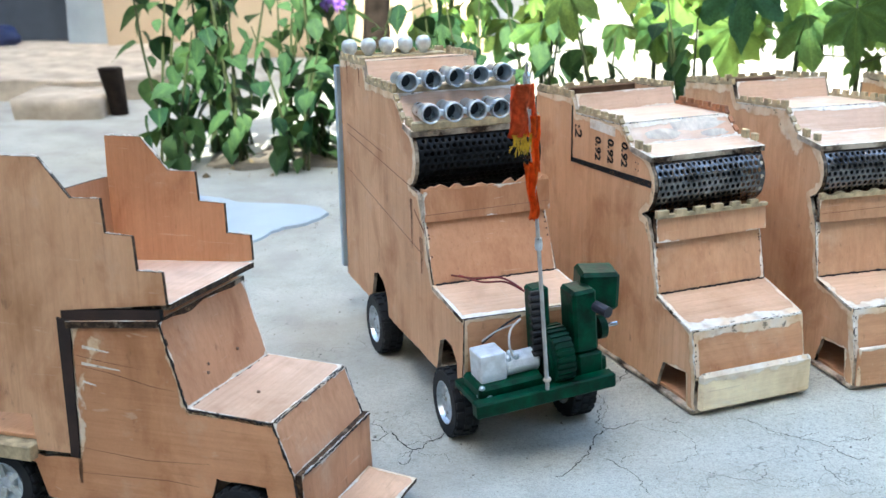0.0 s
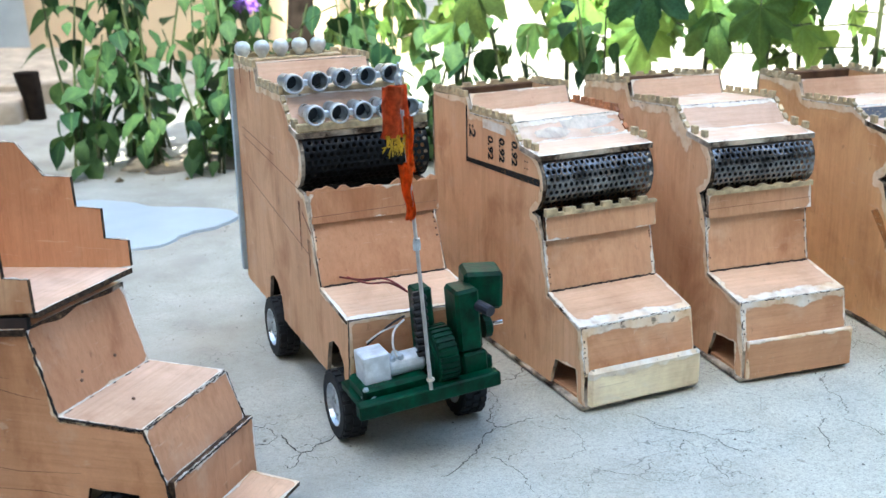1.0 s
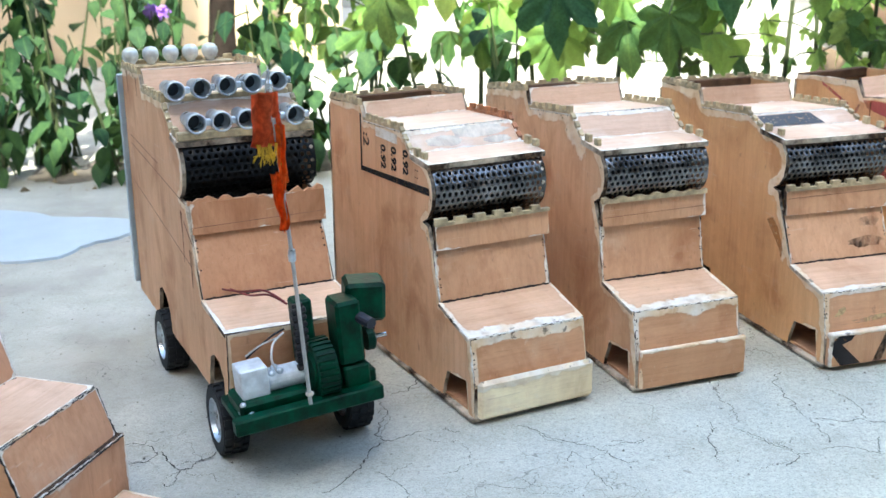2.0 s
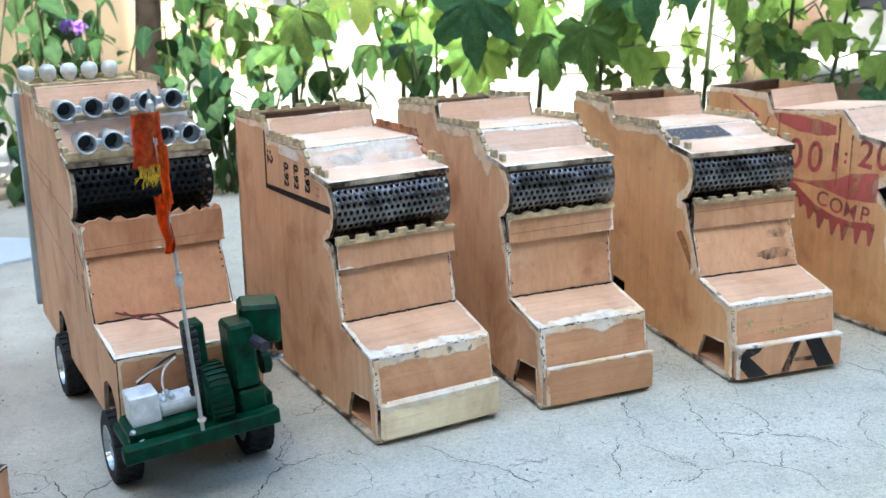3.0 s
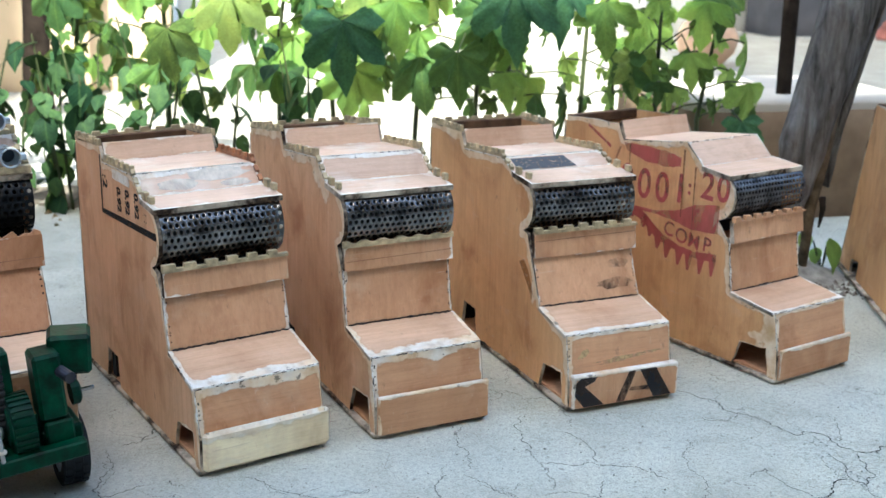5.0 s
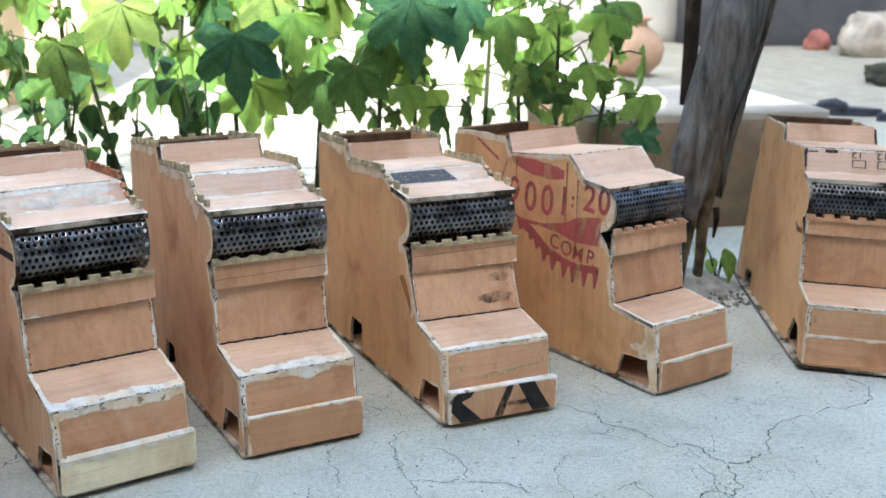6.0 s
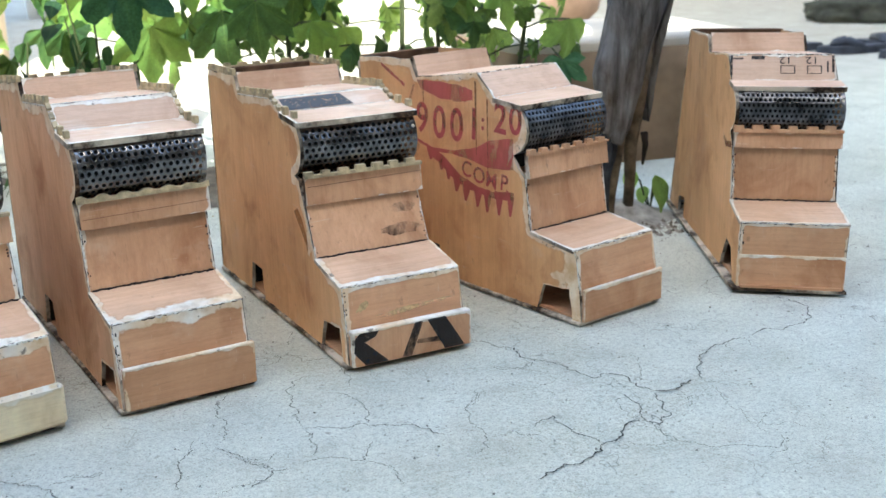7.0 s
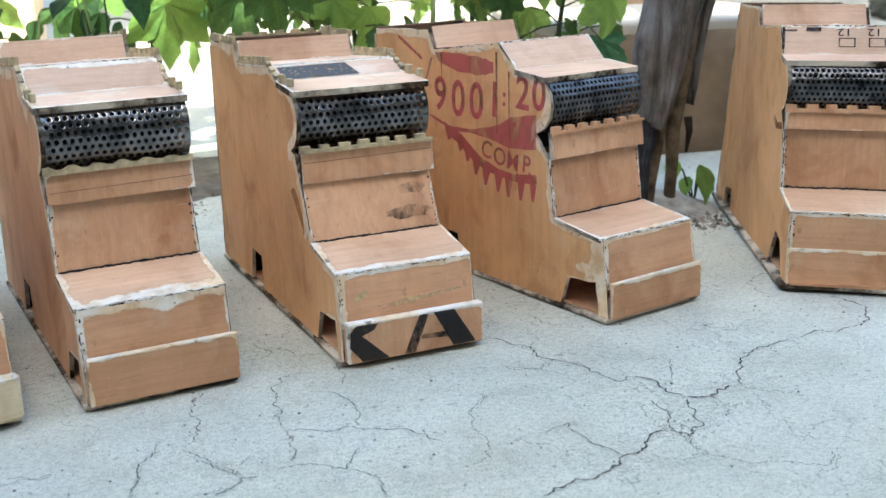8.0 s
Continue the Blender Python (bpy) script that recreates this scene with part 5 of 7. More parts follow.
# ---- wheels ----
def wheel(parent, x, y, z, r, w, out, spokes=0):
    """A knobbly tyre with a silver rim; out = -1 or 1 tells which side is the outer face."""
    bm = lathe([(r * 0.62, -w / 2), (r * 0.93, -w / 2), (r * 0.97, -w * 0.36), (r * 0.97, w * 0.36), (r * 0.93, w / 2), (r * 0.62, w / 2)], "x", (x, y, z), 36, None, False)
    t = part("tyre", bm, [RUBBER], parent)
    n = 22
    bm = bmesh.new()
    for k in range(n):
        for side, ph in ((-1, 0), (0, 0.5), (1, 0)):
            a = 2 * math.pi * (k + ph) / n
            c = Vector((x + side * w * 0.33, y + r * 0.975 * math.cos(a), z + r * 0.975 * math.sin(a)))
            m = Matrix.Translation(c) @ Matrix.Rotation(a, 4, "X") @ Matrix.Diagonal((w * 0.26, r * 0.08, r * 0.17, 1))
            bmesh.ops.create_cube(bm, size=1, matrix=m)
    part("tread", bm, [RUBBER], t)["kind"] = "stuff"
    o = out * w / 2
    bm = lathe([(r * 0.66, -o * 0.9), (r * 0.66, o * 0.98), (r * 0.60, o * 1.02), (r * 0.55, o * 0.65), (r * 0.30, o * 0.45), (r * 0.26, o * 0.7), (r * 0.10, o * 0.75), (0.0, o * 0.75)], "x", (x, y, z), 30)
    part("rim", bm, [SILVER], t, smooth=False)
    bm = bmesh.new()
    for k in range(5):
        a = 2 * math.pi * k / 5
        c = Vector((x + o * 0.62, y + r * 0.42 * math.cos(a), z + r * 0.42 * math.sin(a)))
        if spokes:
            m = Matrix.Translation(c) @ Matrix.Rotation(a, 4, "X") @ Matrix.Diagonal((w * 0.2, r * 0.5, r * 0.16, 1))
            bmesh.ops.create_cube(bm, size=1, matrix=m)
        else:
            tube([c - Vector((out * 0.001, 0, 0)), c + Vector((out * 0.0012, 0, 0))], r * 0.05, bm, 6)
    part("spokes" if spokes else "wheel_nuts", bm, [BULB if spokes else STEEL], t)


# ---- finished truck with horns and generator ----
A = dict(seed=10, scribed=0.22, x=0.0865, y=1.0435, z=0.0, turn=19.44, w=0.142, hood=0.1390, depth=0.0873, cowl=0.1455, face_y=0.1165, panel=0.2085, panel_h=0.0320, vy=0.1400, visor=0.2985, J=0.1681, slope=0.2010, roof=0.3280, riser_y=0.3075, roof_back=0.3260, top=0.3440, back=0.4193, back_z=0.3390, trim="torn", bottom=0.0570, wheels=True,
         label="plywood model truck on wheels with silver horns and green generator", grille=GRILLE_BLACK, face=PLY_BROWN, bold=0.5, tops=0.6)
tA, rA = model_truck(A)
WA = 0.142
for y in (0.040, 0.283):
    wheel(tA, 0.006, y, 0.036, 0.036, 0.026, -1)
    wheel(tA, WA - 0.004, y, 0.036, 0.036, 0.026, 1)
# unseen near-black blocks added to deepen the shade under the body
for y in (0.040, 0.283):
    part("axle", block(0.018, WA - 0.018, y - 0.010, y + 0.010, 0.026, 0.046, 0.001), [DARK], tA)
# near-black sheet standing in for the shade above the wheels
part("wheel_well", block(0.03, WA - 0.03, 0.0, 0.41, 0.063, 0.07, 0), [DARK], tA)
part("rear_strip", block(-0.006, 0.004, 0.4205, 0.4295, 0.068, 0.332, 0.001), [BLUE_STRIP], tA)
bm = bmesh.new()
for z0, y0, y1, z1 in ((0.252, 0.395, 0.13, 0.236), (0.205, 0.402, 0.12, 0.172), (0.262, 0.395, 0.25, 0.255)):
    bm.faces.new([bm.verts.new(c) for c in ((-0.0005, y0, z0), (-0.0005, y1, z1), (-0.0005, y1, z1 + 0.0012), (-0.0005, y0, z0 + 0.0012))])
bm.faces.new([bm.verts.new(c) for c in ((-0.0005, 0.110, 0.196), (-0.0005, 0.142, 0.214), (-0.0005, 0.142, 0.217), (-0.0005, 0.110, 0.2005))])
part("pencil_lines", bm, [PENCIL], tA)
for y, z0, z1, w in ((0.335, 0.340, 0.318, 0.003), (0.386, 0.342, 0.315, 0.003), (0.15, 0.225, 0.17, 0.004), (0.12, 0.19, 0.15, 0.006)):
    bm = bmesh.new()
    bm.faces.new([bm.verts.new(c) for c in ((-0.0008, y - w, z0), (-0.0008, y + w, z0), (-0.0008, y + w * 0.4, (z0 + z1) / 2), (-0.0008, y + w * 0.2, z1), (-0.0008, y - w * 0.3, z1))])
    part("brown_stain", bm, [DRIP], tA)
part("horn_rail", block(-0.001, WA + 0.002, 0.138, 0.146, 0.2995, 0.3085, 0.0012), [TRIM], tA)
part("horn_rail", block(0.004, WA - 0.004, 0.201, 0.211, 0.329, 0.336, 0.0012), [TRIM], tA)


def horn(top, x, y, z, r, rnd, length=0.04):
    """A hollow silver horn: stepped socket, thick lip, dark bore."""
    tilt = rnd.uniform(-0.05, 0.05)
    prof = [(r * 0.72, length), (r * 0.74, 0.016), (r * 0.96, 0.014), (r, 0.012), (r, 0.001), (r * 0.96, 0.0), (r * 0.84, 0.0), (r * 0.78, 0.003), (r * 0.70, 0.020), (0.0, 0.021)]
    bm = lathe(prof, "y", (0, 0, 0), 22)
    bmesh.ops.transform(bm, matrix=Matrix.Translation((x, y, z)) @ Matrix.Rotation(tilt, 4, "Z") @ Matrix.Rotation(rnd.uniform(-0.06, 0.02), 4, "X"), verts=bm.verts)
    bm.faces.ensure_lookup_table()
    h = part("horn", bm, [SILVER], top, "hollow silver-painted horn")
    # dark disc: the shade deep in the horn is put into its colour
    bore = lathe([(r * 0.66, 0.0185), (r * 0.66, 0.0188), (0.0, 0.0188)], "y", (x, y, z), 16, None, False)
    part("bore", bore, [BORE_SHADE], h)
    for p in h.data.polygons:
        p.use_smooth = len(p.vertices) == 4
    bm = block(x + r * 0.8, x + r * 1.55, y + 0.006, y + 0.013, z - 0.004, z + 0.003, 0.001)
    part("clamp", bm, [SILVER], h)


for i in range(5):
    horn(tA, 0.0195 + 0.0263 * i, 0.137, 0.3165, 0.0107, rA)
    horn(tA, 0.0105 + 0.0275 * i, 0.180, 0.3440 + 0.0008 * i, 0.0106, rA)
    x = 0.0085 + 0.0241 * i
    bm = lathe([(0.0045, -0.012), (0.0052, -0.009), (0.0080, -0.006), (0.0099, -0.001), (0.0094, 0.0045), (0.006, 0.0085), (0.0, 0.0100)], "z", (x, 0.403, 0.3560), 20)
    part("bulb", bm, [BULB], tA, "round silver-painted bulb", smooth=True)
part("bulb_rail", block(0.0, WA - 0.01, 0.393, 0.410, 0.3415, 0.3445, 0.0008), [TRIM], tA)
part("rear_crenel", crenels((0.0, 0.411, 0.3415), (WA, 0.411, 0.3415), 8, 0.004, 0.005, 0.005, "square", rA, Vector((0, 1, 0))), [TRIM], tA)

# generator on its plank
gen = part("generator", block(-0.010, 0.136, -0.080, -0.066, 0.0610, 0.0760, 0.0016), [GREEN], tA, "green-painted wooden model generator")
gen.location = (0.0014, 0.012, 0.0042)
gen.rotation_euler = (0, radians(-4.0), 0)
part("rear_plank", block(-0.004, 0.137, -0.0655, -0.004, 0.0630, 0.0720, 0.0016), [GREEN], gen)
part("plinth", block(0.000, 0.068, -0.064, -0.018, 0.0700, 0.084, 0.003), [GREEN], gen)
part("end_block", block(0.100, 0.138, -0.058, -0.012, 0.0700, 0.085, 0.002), [GREEN], gen)
part("gearbox", block(0.006, 0.033, -0.054, -0.026, 0.081, 0.112, 0.0012), [SILVER_BRIGHT], gen, "silver-painted wooden block")
bm = lathe([(0.0, 0.028), (0.004, 0.028), (0.004, 0.033), (0.0108, 0.034), (0.0115, 0.036), (0.0115, 0.068), (0.0095, 0.070), (0.003, 0.0705), (0.0, 0.0705)], "x", (0, -0.040, 0.092), 22)
part("motor", bm, [SILVER_BRIGHT], gen, "small silver electric motor")
for c in ((0.038, -0.046, 0.100), (0.042, -0.043, 0.104), (0.046, -0.046, 0.101), (0.004, -0.060, 0.082), (0.008, -0.058, 0.078), (0.003, -0.056, 0.074), (0.010, -0.064, 0.072)):
    bm = bmesh.new()
    bmesh.ops.create_icosphere(bm, subdivisions=2, radius=rA.uniform(0.003, 0.0042), matrix=Matrix.Translation(c))
    part("solder_blob", bm, [SILVER], gen, smooth=True)
bm = block(0.067, 0.085, -0.046, -0.026, 0.080, 0.165, 0.002)
part("radiator", bm, [GREEN], gen)
for k in range(9):
    part("radiator_fin", block(0.063, 0.077, -0.052, -0.044, 0.098 + k * 0.0072, 0.1025 + k * 0.0072, 0.0008), [BLACK_WIRE], gen)
part("radiator_core", block(0.0645, 0.075, -0.049, -0.0455, 0.094, 0.164, 0), [BLACK_WIRE], gen)
fw = lathe([(0.0, -0.012), (0.018, -0.012), (0.020, -0.010), (0.027, -0.010), (0.0285, -0.007), (0.0285, 0.007), (0.027, 0.010), (0.0, 0.010)], "x", (0.085, -0.050, 0.096), 40)
fl = part("flywheel", fw, [GREEN], gen, "ribbed green flywheel")
bm = bmesh.new()
for k in range(30):
    a = 2 * math.pi * k / 30
    m = Matrix.Translation((0.085, -0.050 + 0.0288 * math.cos(a), 0.096 + 0.0288 * math.sin(a))) @ Matrix.Rotation(a, 4, "X") @ Matrix.Diagonal((0.019, 0.0022, 0.0030, 1))
    bmesh.ops.create_cube(bm, size=1, matrix=m)
part("flywheel_rib", bm, [GREEN_DARK], fl)
part("engine_column", block(0.101, 0.126, -0.066, -0.034, 0.097, 0.161, 0.003), [GREEN], gen)
part("engine_foot", block(0.103, 0.129, -0.067, -0.036, 0.074, 0.096, 0.002), [GREEN], gen)
bm = block(0.122, 0.161, -0.052, -0.016, 0.130, 0.169, 0.0035)
bmesh.ops.rotate(bm, verts=bm.verts, cent=(0.142, -0.034, 0.155), matrix=Matrix.Rotation(radians(-14), 3, "Z") @ Matrix.Rotation(radians(5), 3, "Y"))
part("fuel_tank", bm, [GREEN], gen)
part("exhaust_stub", tube([(0.124, -0.064, 0.143), (0.129, -0.082, 0.141)], 0.0055, None, 12), [plain("dark_plastic", (0.02, 0.02, 0.03), 0.5)], gen)
part("crank_boss", lathe([(0.0, 0.0), (0.012, 0.0), (0.012, 0.007), (0.009, 0.009), (0.0, 0.009)], "x", (0.133, -0.048, 0.113), 18), [GREEN_DARK], gen)
part("crank_pin", tube([(0.139, -0.048, 0.113), (0.155, -0.049, 0.113)], 0.0022, None, 8), [STEEL], gen)

# wires from the generator to the body


def wire(name, pts, mat, r=0.0011):
    """A wire through control points, rounded off."""
    P = [Vector(p) for p in pts]
    out = []
    for i in range(len(P) - 1):
        p0, p1, p2, p3 = P[max(i - 1, 0)], P[i], P[i + 1], P[min(i + 2, len(P) - 1)]
        for k in range(6):
            t = k / 6
            out.append(0.5 * ((2 * p1) + (p2 - p0) * t + (2 * p0 - 5 * p1 + 4 * p2 - p3) * t * t + (3 * p1 - p0 - 3 * p2 + p3) * t ** 3))
    out.append(P[-1])
    part(name, tube([p + Vector((-0.004, 0.012, 0.0075)) for p in out], r, None, 6), [mat], tA, smooth=True)


wire("red_wire", [(0.056, -0.034, 0.164), (0.044, -0.012, 0.170), (0.032, 0.030, 0.158), (0.026, 0.082, 0.146)], RED_WIRE)
wire("red_wire", [(0.058, -0.036, 0.162), (0.047, -0.014, 0.166), (0.040, 0.030, 0.153), (0.034, 0.083, 0.145)], RED_WIRE)
wire("black_wire", [(0.054, -0.036, 0.138), (0.042, -0.034, 0.132), (0.030, -0.024, 0.118), (0.020, -0.020, 0.108)], BLACK_WIRE)
wire("white_wire", [(0.052, -0.040, 0.136), (0.040, -0.044, 0.128), (0.036, -0.050, 0.115), (0.040, -0.050, 0.103)], WHITE_WIRE)
wire("white_wire", [(0.046, -0.036, 0.130), (0.032, -0.028, 0.122), (0.018, -0.024, 0.112)], WHITE_WIRE, 0.0009)

# flag pole
pole = part("flag_pole", tube([(0.057, -0.071, 0.086), (0.0462, -0.071, 0.231), (0.036, -0.0705, 0.355)], [0.0020, 0.0018, 0.0017], None, 10), [plain("clear_grey_rod", (0.42, 0.41, 0.39), 0.35, 0.2)], tA, "thin grey rod with a cloth flag")
part("pole_tip", lathe([(0.0, -0.02), (0.0016, -0.02), (0.002, 0.0), (0.0036, 0.003), (0.0034, 0.015), (0.0018, 0.018), (0.0012, 0.026), (0.0, 0.027)], "z", (0.0335, -0.0705, 0.3700), 12), [STEEL], pole)
bm = bmesh.new()
bmesh.ops.create_icosphere(bm, subdivisions=2, radius=0.0042, matrix=Matrix.Translation((0.0568, -0.0705, 0.0960)) @ Matrix.Diagonal((1, 0.8, 0.7, 1)))
part("glue_blob", bm, [FILL], pole, smooth=True)
part("pole_joint", lathe([(0.0, -0.005), (0.0034, -0.005), (0.0038, 0.0), (0.003, 0.006), (0.0, 0.006)], "z", (0.0462, -0.071, 0.231), 10), [SILVER], pole)


def cloth(x, y, z0, z1, wid, rnd, fold=0.003, lean=0.0, cols=9, rows=22, taper=1.0, sway=0.0):
    """A hanging strip of cloth with folds, two-sided by a small thickness."""
    bm = bmesh.new()
    g = []
    ph = rnd.uniform(0, 9)
    for j in range(rows + 1):
        v = j / rows
        w = wid * (1 + (taper - 1) * v)
        row = []
        for i in range(cols + 1):
            u = i / cols - 0.5
            dx = u * w + lean * v + sway * math.sin(v * 7 + ph) * v
            dy = fold * math.sin(u * 11 + ph + 2.4 * v) + 0.5 * fold * noise.noise((u * 5, v * 5, ph))
            jag = rnd.uniform(-0.0015, 0.0015) if j == rows else 0
            row.append(bm.verts.new((x + dx, y + dy, z1 - (z1 - z0) * v + jag)))
        g.append(row)
    for r, s in zip(g, g[1:]):
        for i in range(cols):
            bm.faces.new((r[i], r[i + 1], s[i + 1], s[i]))
    bmesh.ops.solidify(bm, geom=bm.faces[:], thickness=0.0006)
    return bm


part("flag", cloth(0.0285, -0.0735, 0.3315, 0.3775, 0.0255, rA, 0.004, -0.001, taper=1.05, sway=0.0015), [RUST_CLOTH], pole, "faded red cloth flag", smooth=True)
part("flag_band", cloth(0.0400, -0.0755, 0.2995, 0.3500, 0.0080, rA, 0.003, 0.0015, sway=0.001), [ORANGE], pole, "orange cloth fold", smooth=True)
part("flag_tail", cloth(0.0380, -0.0755, 0.2565, 0.3080, 0.0175, rA, 0.005, -0.001, taper=0.40, sway=0.003), [ORANGE], pole, "orange cloth tail", smooth=True)
bm = bmesh.new()
for k in range(46):
    x = 0.018 + 0.020 * rA.random()
    tube([(x, -0.0735 + rA.uniform(-0.003, 0.003), 0.334), (x + rA.uniform(-0.003, 0.003), -0.0745, 0.325), (x + rA.uniform(-0.008, 0.004), -0.0755, 0.325 - rA.uniform(0.0, 0.011))], 0.0004, bm, 3)
part("fringe", bm, [TASSEL], pole, "frayed yellow fringe")

# ---- unfinished truck with an open stepped box ----
tZ = root("model_truck", pose(-0.0768, 0.8429, -0.012, -1.0, 3.5, 70.7), "raw plywood model truck with an open stepped box on its back", "model truck", "model trucks in a row")
rZ = random.Random(9)
WZ = 0.1476
zb = 0.046
body = [(-0.026, 0.028), (0.004, 0.036), (0.008, 0.080), (0.054, 0.082), (0.062, 0.052), (0.225, zb - 0.004), (0.236, 0.074), (0.290, 0.076), (0.300, zb - 0.006), (0.40, zb - 0.008), (0.40, 0.080),
        (0.188, 0.083), (0.186, 0.207), (0.101, 0.216), (0.078, 0.141), (0.0, 0.137), (-0.017, 0.092)]
PLY_LONG = plywood("plywood_side_long", (0.96, 0.86, 0.78), "y", 0, 0.8)
for y0, y1, z0, h in ((0.150, 0.176, 0.186, 0.0030), (0.140, 0.178, 0.171, 0.0028), (0.165, 0.178, 0.155, 0.0022)):
    bm = bmesh.new()
    bm.faces.new([bm.verts.new(c) for c in ((-0.0006, y0, z0 - 0.002), (-0.0006, y1, z0), (-0.0006, y1, z0 + h), (-0.0006, y0, z0 - 0.0008))])
    part("pale_scratch", bm, [FILL], tZ)
for pts in (((0.184, 0.170), (0.150, 0.166), (0.110, 0.158), (0.088, 0.156)), ((0.184, 0.179), (0.160, 0.176), (0.120, 0.172)), ((0.20, 0.095), (0.12, 0.090), (0.06, 0.094)), ((0.19, 0.070), (0.10, 0.074), (0.07, 0.072))):
    part("grain_crack", tube([(0.0, y, z) for y, z in pts], [0.00012] + [0.00032] * (len(pts) - 2) + [0.0001], None, 4), [GRAIN], tZ)
zl = [((0, 0.186, 0.207), (0, 0.188, 0.083), 0.008, 0.75), ((0, 0.186, 0.207), (0, 0.101, 0.216), 0.008, 0.8), ((0, 0.165, 0.190), (0, 0.183, 0.150), 0.012, 0.6), ((0, 0.101, 0.216), (0, 0.078, 0.141), 0.006, 0.6),
      ((0, 0.078, 0.141), (0, 0.0, 0.137), 0.005, 0.6), ((0, 0.175, 0.175), (0, 0.184, 0.10), 0.006, 0.7)]
part("side_panel", dress(prism(worn(body, rZ), 0, TH), zl), [PLY_LONG, EDGE_DARK], tZ)
part("side_panel", prism(body, WZ - TH, WZ), [PLY_SIDE, EDGE_DARK], tZ)


def z_board(name, p, q, x0, x1, th, mat, a=0.004, b=0.004, parent=None):
    ls = [((x0, *p), (x1, *p), a, 0.8), ((x0, *q), (x1, *q), b, 0.8), ((x0, *p), (x0, *q), 0.004, 0.65), ((x1, *p), (x1, *q), 0.005, 0.7)]
    return part(name, dress(board(p, q, x0, x1, th, rZ), ls), [mat, EDGE_DARK], parent or tZ)


z_board("cab_roof", (0.100, 0.217), (0.190, 0.209), -0.002, WZ + 0.002, 0.006, PLY_SKYLIT)
z_board("windscreen_board", (0.078, 0.142), (0.101, 0.217), 0.0005, WZ - 0.0005, TH, PLY_BROWN)
z_board("bonnet", (0.0005, 0.1385), (0.079, 0.1425), 0.0, WZ, TH, PLY_PINK, 0.004, 0.004)
z_board("bonnet_front", (-0.018, 0.091), (-0.001, 0.138), 0.0005, WZ - 0.0005, TH, PLY_BROWN, 0.005, 0.006)
z_board("bumper_board", (-0.027, 0.028), (-0.024, 0.094), 0.002, WZ + 0.002, 0.006, PLY_BROWN, 0.003, 0.007)
z_board("bumper_shelf", (-0.075, 0.040), (-0.027, 0.046), 0.004, WZ - 0.012, TH, PLY_SKYLIT)
for p, q in (((0.001, 0.077, 0.1425), (WZ - 0.001, 0.077, 0.1425)), ((0.001, 0.0, 0.138), (WZ - 0.001, 0.0, 0.138)), ((0.002, -0.0245, 0.0945), (WZ, -0.0245, 0.0945)), ((WZ, 0.0, 0.138), (WZ, -0.017, 0.092))):
    part("filler_bead", bead(p, q, 0.0008, rZ, -0.05), [FILL], tZ)
    part("glue_line", bead(Vector(p) + Vector((0, -0.001, -0.001)), Vector(q) + Vector((0, -0.001, -0.001)), 0.0013, rZ, 0.5), [JOINT_DARK], tZ)
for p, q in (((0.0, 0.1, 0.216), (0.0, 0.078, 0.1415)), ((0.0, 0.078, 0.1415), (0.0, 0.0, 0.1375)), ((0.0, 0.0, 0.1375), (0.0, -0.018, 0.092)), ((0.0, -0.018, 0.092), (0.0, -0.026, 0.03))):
    part("glue_line", bead(p, q, 0.0015, rZ, 0.5), [JOINT_DARK], tZ)
# wall and floor are near-black, painting the cab's inner shade
part("rear_cab_wall", board((0.189, 0.21), (0.191, 0.06), 0.0, WZ, TH, rZ), [DARK, EDGE_DARK], tZ)
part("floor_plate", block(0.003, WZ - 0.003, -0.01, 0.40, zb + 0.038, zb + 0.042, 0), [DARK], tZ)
NAIL = plain("rusty_nail", (0.20, 0.12, 0.08), 0.6, 0.5)
for c in ((0.055, 0.040, 0.1412), (0.10, 0.0835, 0.162), (0.045, 0.0825, 0.158), (0.05, 0.085, 0.164)):
    bm = bmesh.new()
    bmesh.ops.create_icosphere(bm, subdivisions=2, radius=0.0016, matrix=Matrix.Translation(c))
    part("nail_head", bm, [NAIL], tZ)
steps = [(0.091, 0.231), (0.093, 0.258), (0.117, 0.258), (0.119, 0.287), (0.145, 0.288), (0.147, 0.317), (0.176, 0.316), (0.205, 0.349), (0.262, 0.349), (0.264, 0.330), (0.285, 0.331), (0.286, 0.362), (0.36, 0.360)]
box = part("stepped_box", prism(steps + [(0.36, 0.115), (0.236, 0.119), (0.232, 0.086), (0.193, 0.087), (0.195, 0.218)], 0.0, 0.004), [PLY_SIDE, EDGE_DARK], tZ, "open plywood box with stepped sides")
far = [(0.091, 0.232), (0.092, 0.256), (0.117, 0.257), (0.118, 0.285), (0.145, 0.286), (0.147, 0.314), (0.176, 0.314), (0.204, 0.345), (0.243, 0.345), (0.243, 0.21), (0.19, 0.215)]
part("box_side", prism(far, 0.151, 0.155), [PLY_BROWN, EDGE_DARK], box)
z_board("box_floor", (0.090, 0.2305), (0.245, 0.2225), 0.0045, 0.151, 0.005, PLY_PINK, 0.005, 0.004, box)
part("box_back", board((0.240, 0.2275), (0.243, 0.305), 0.0045, 0.151, TH, rZ), [PLY_BROWN, EDGE_DARK], box)
part("box_rear_wall", prism([(0.30, 0.12), (0.36, 0.12), (0.36, 0.345), (0.30, 0.345)], 0.06, 0.064), [PLY_TAN, EDGE_DARK], box)
part("box_sill", block(-0.010, 0.012, 0.233, 0.36, 0.078, 0.092, 0.001), [TRIM], box)
part("black_frame", prism([(0.186, 0.209), (0.199, 0.212), (0.197, 0.084), (0.188, 0.084)], -0.0012, 0.006), [BROWN_DARK, DARK], box)
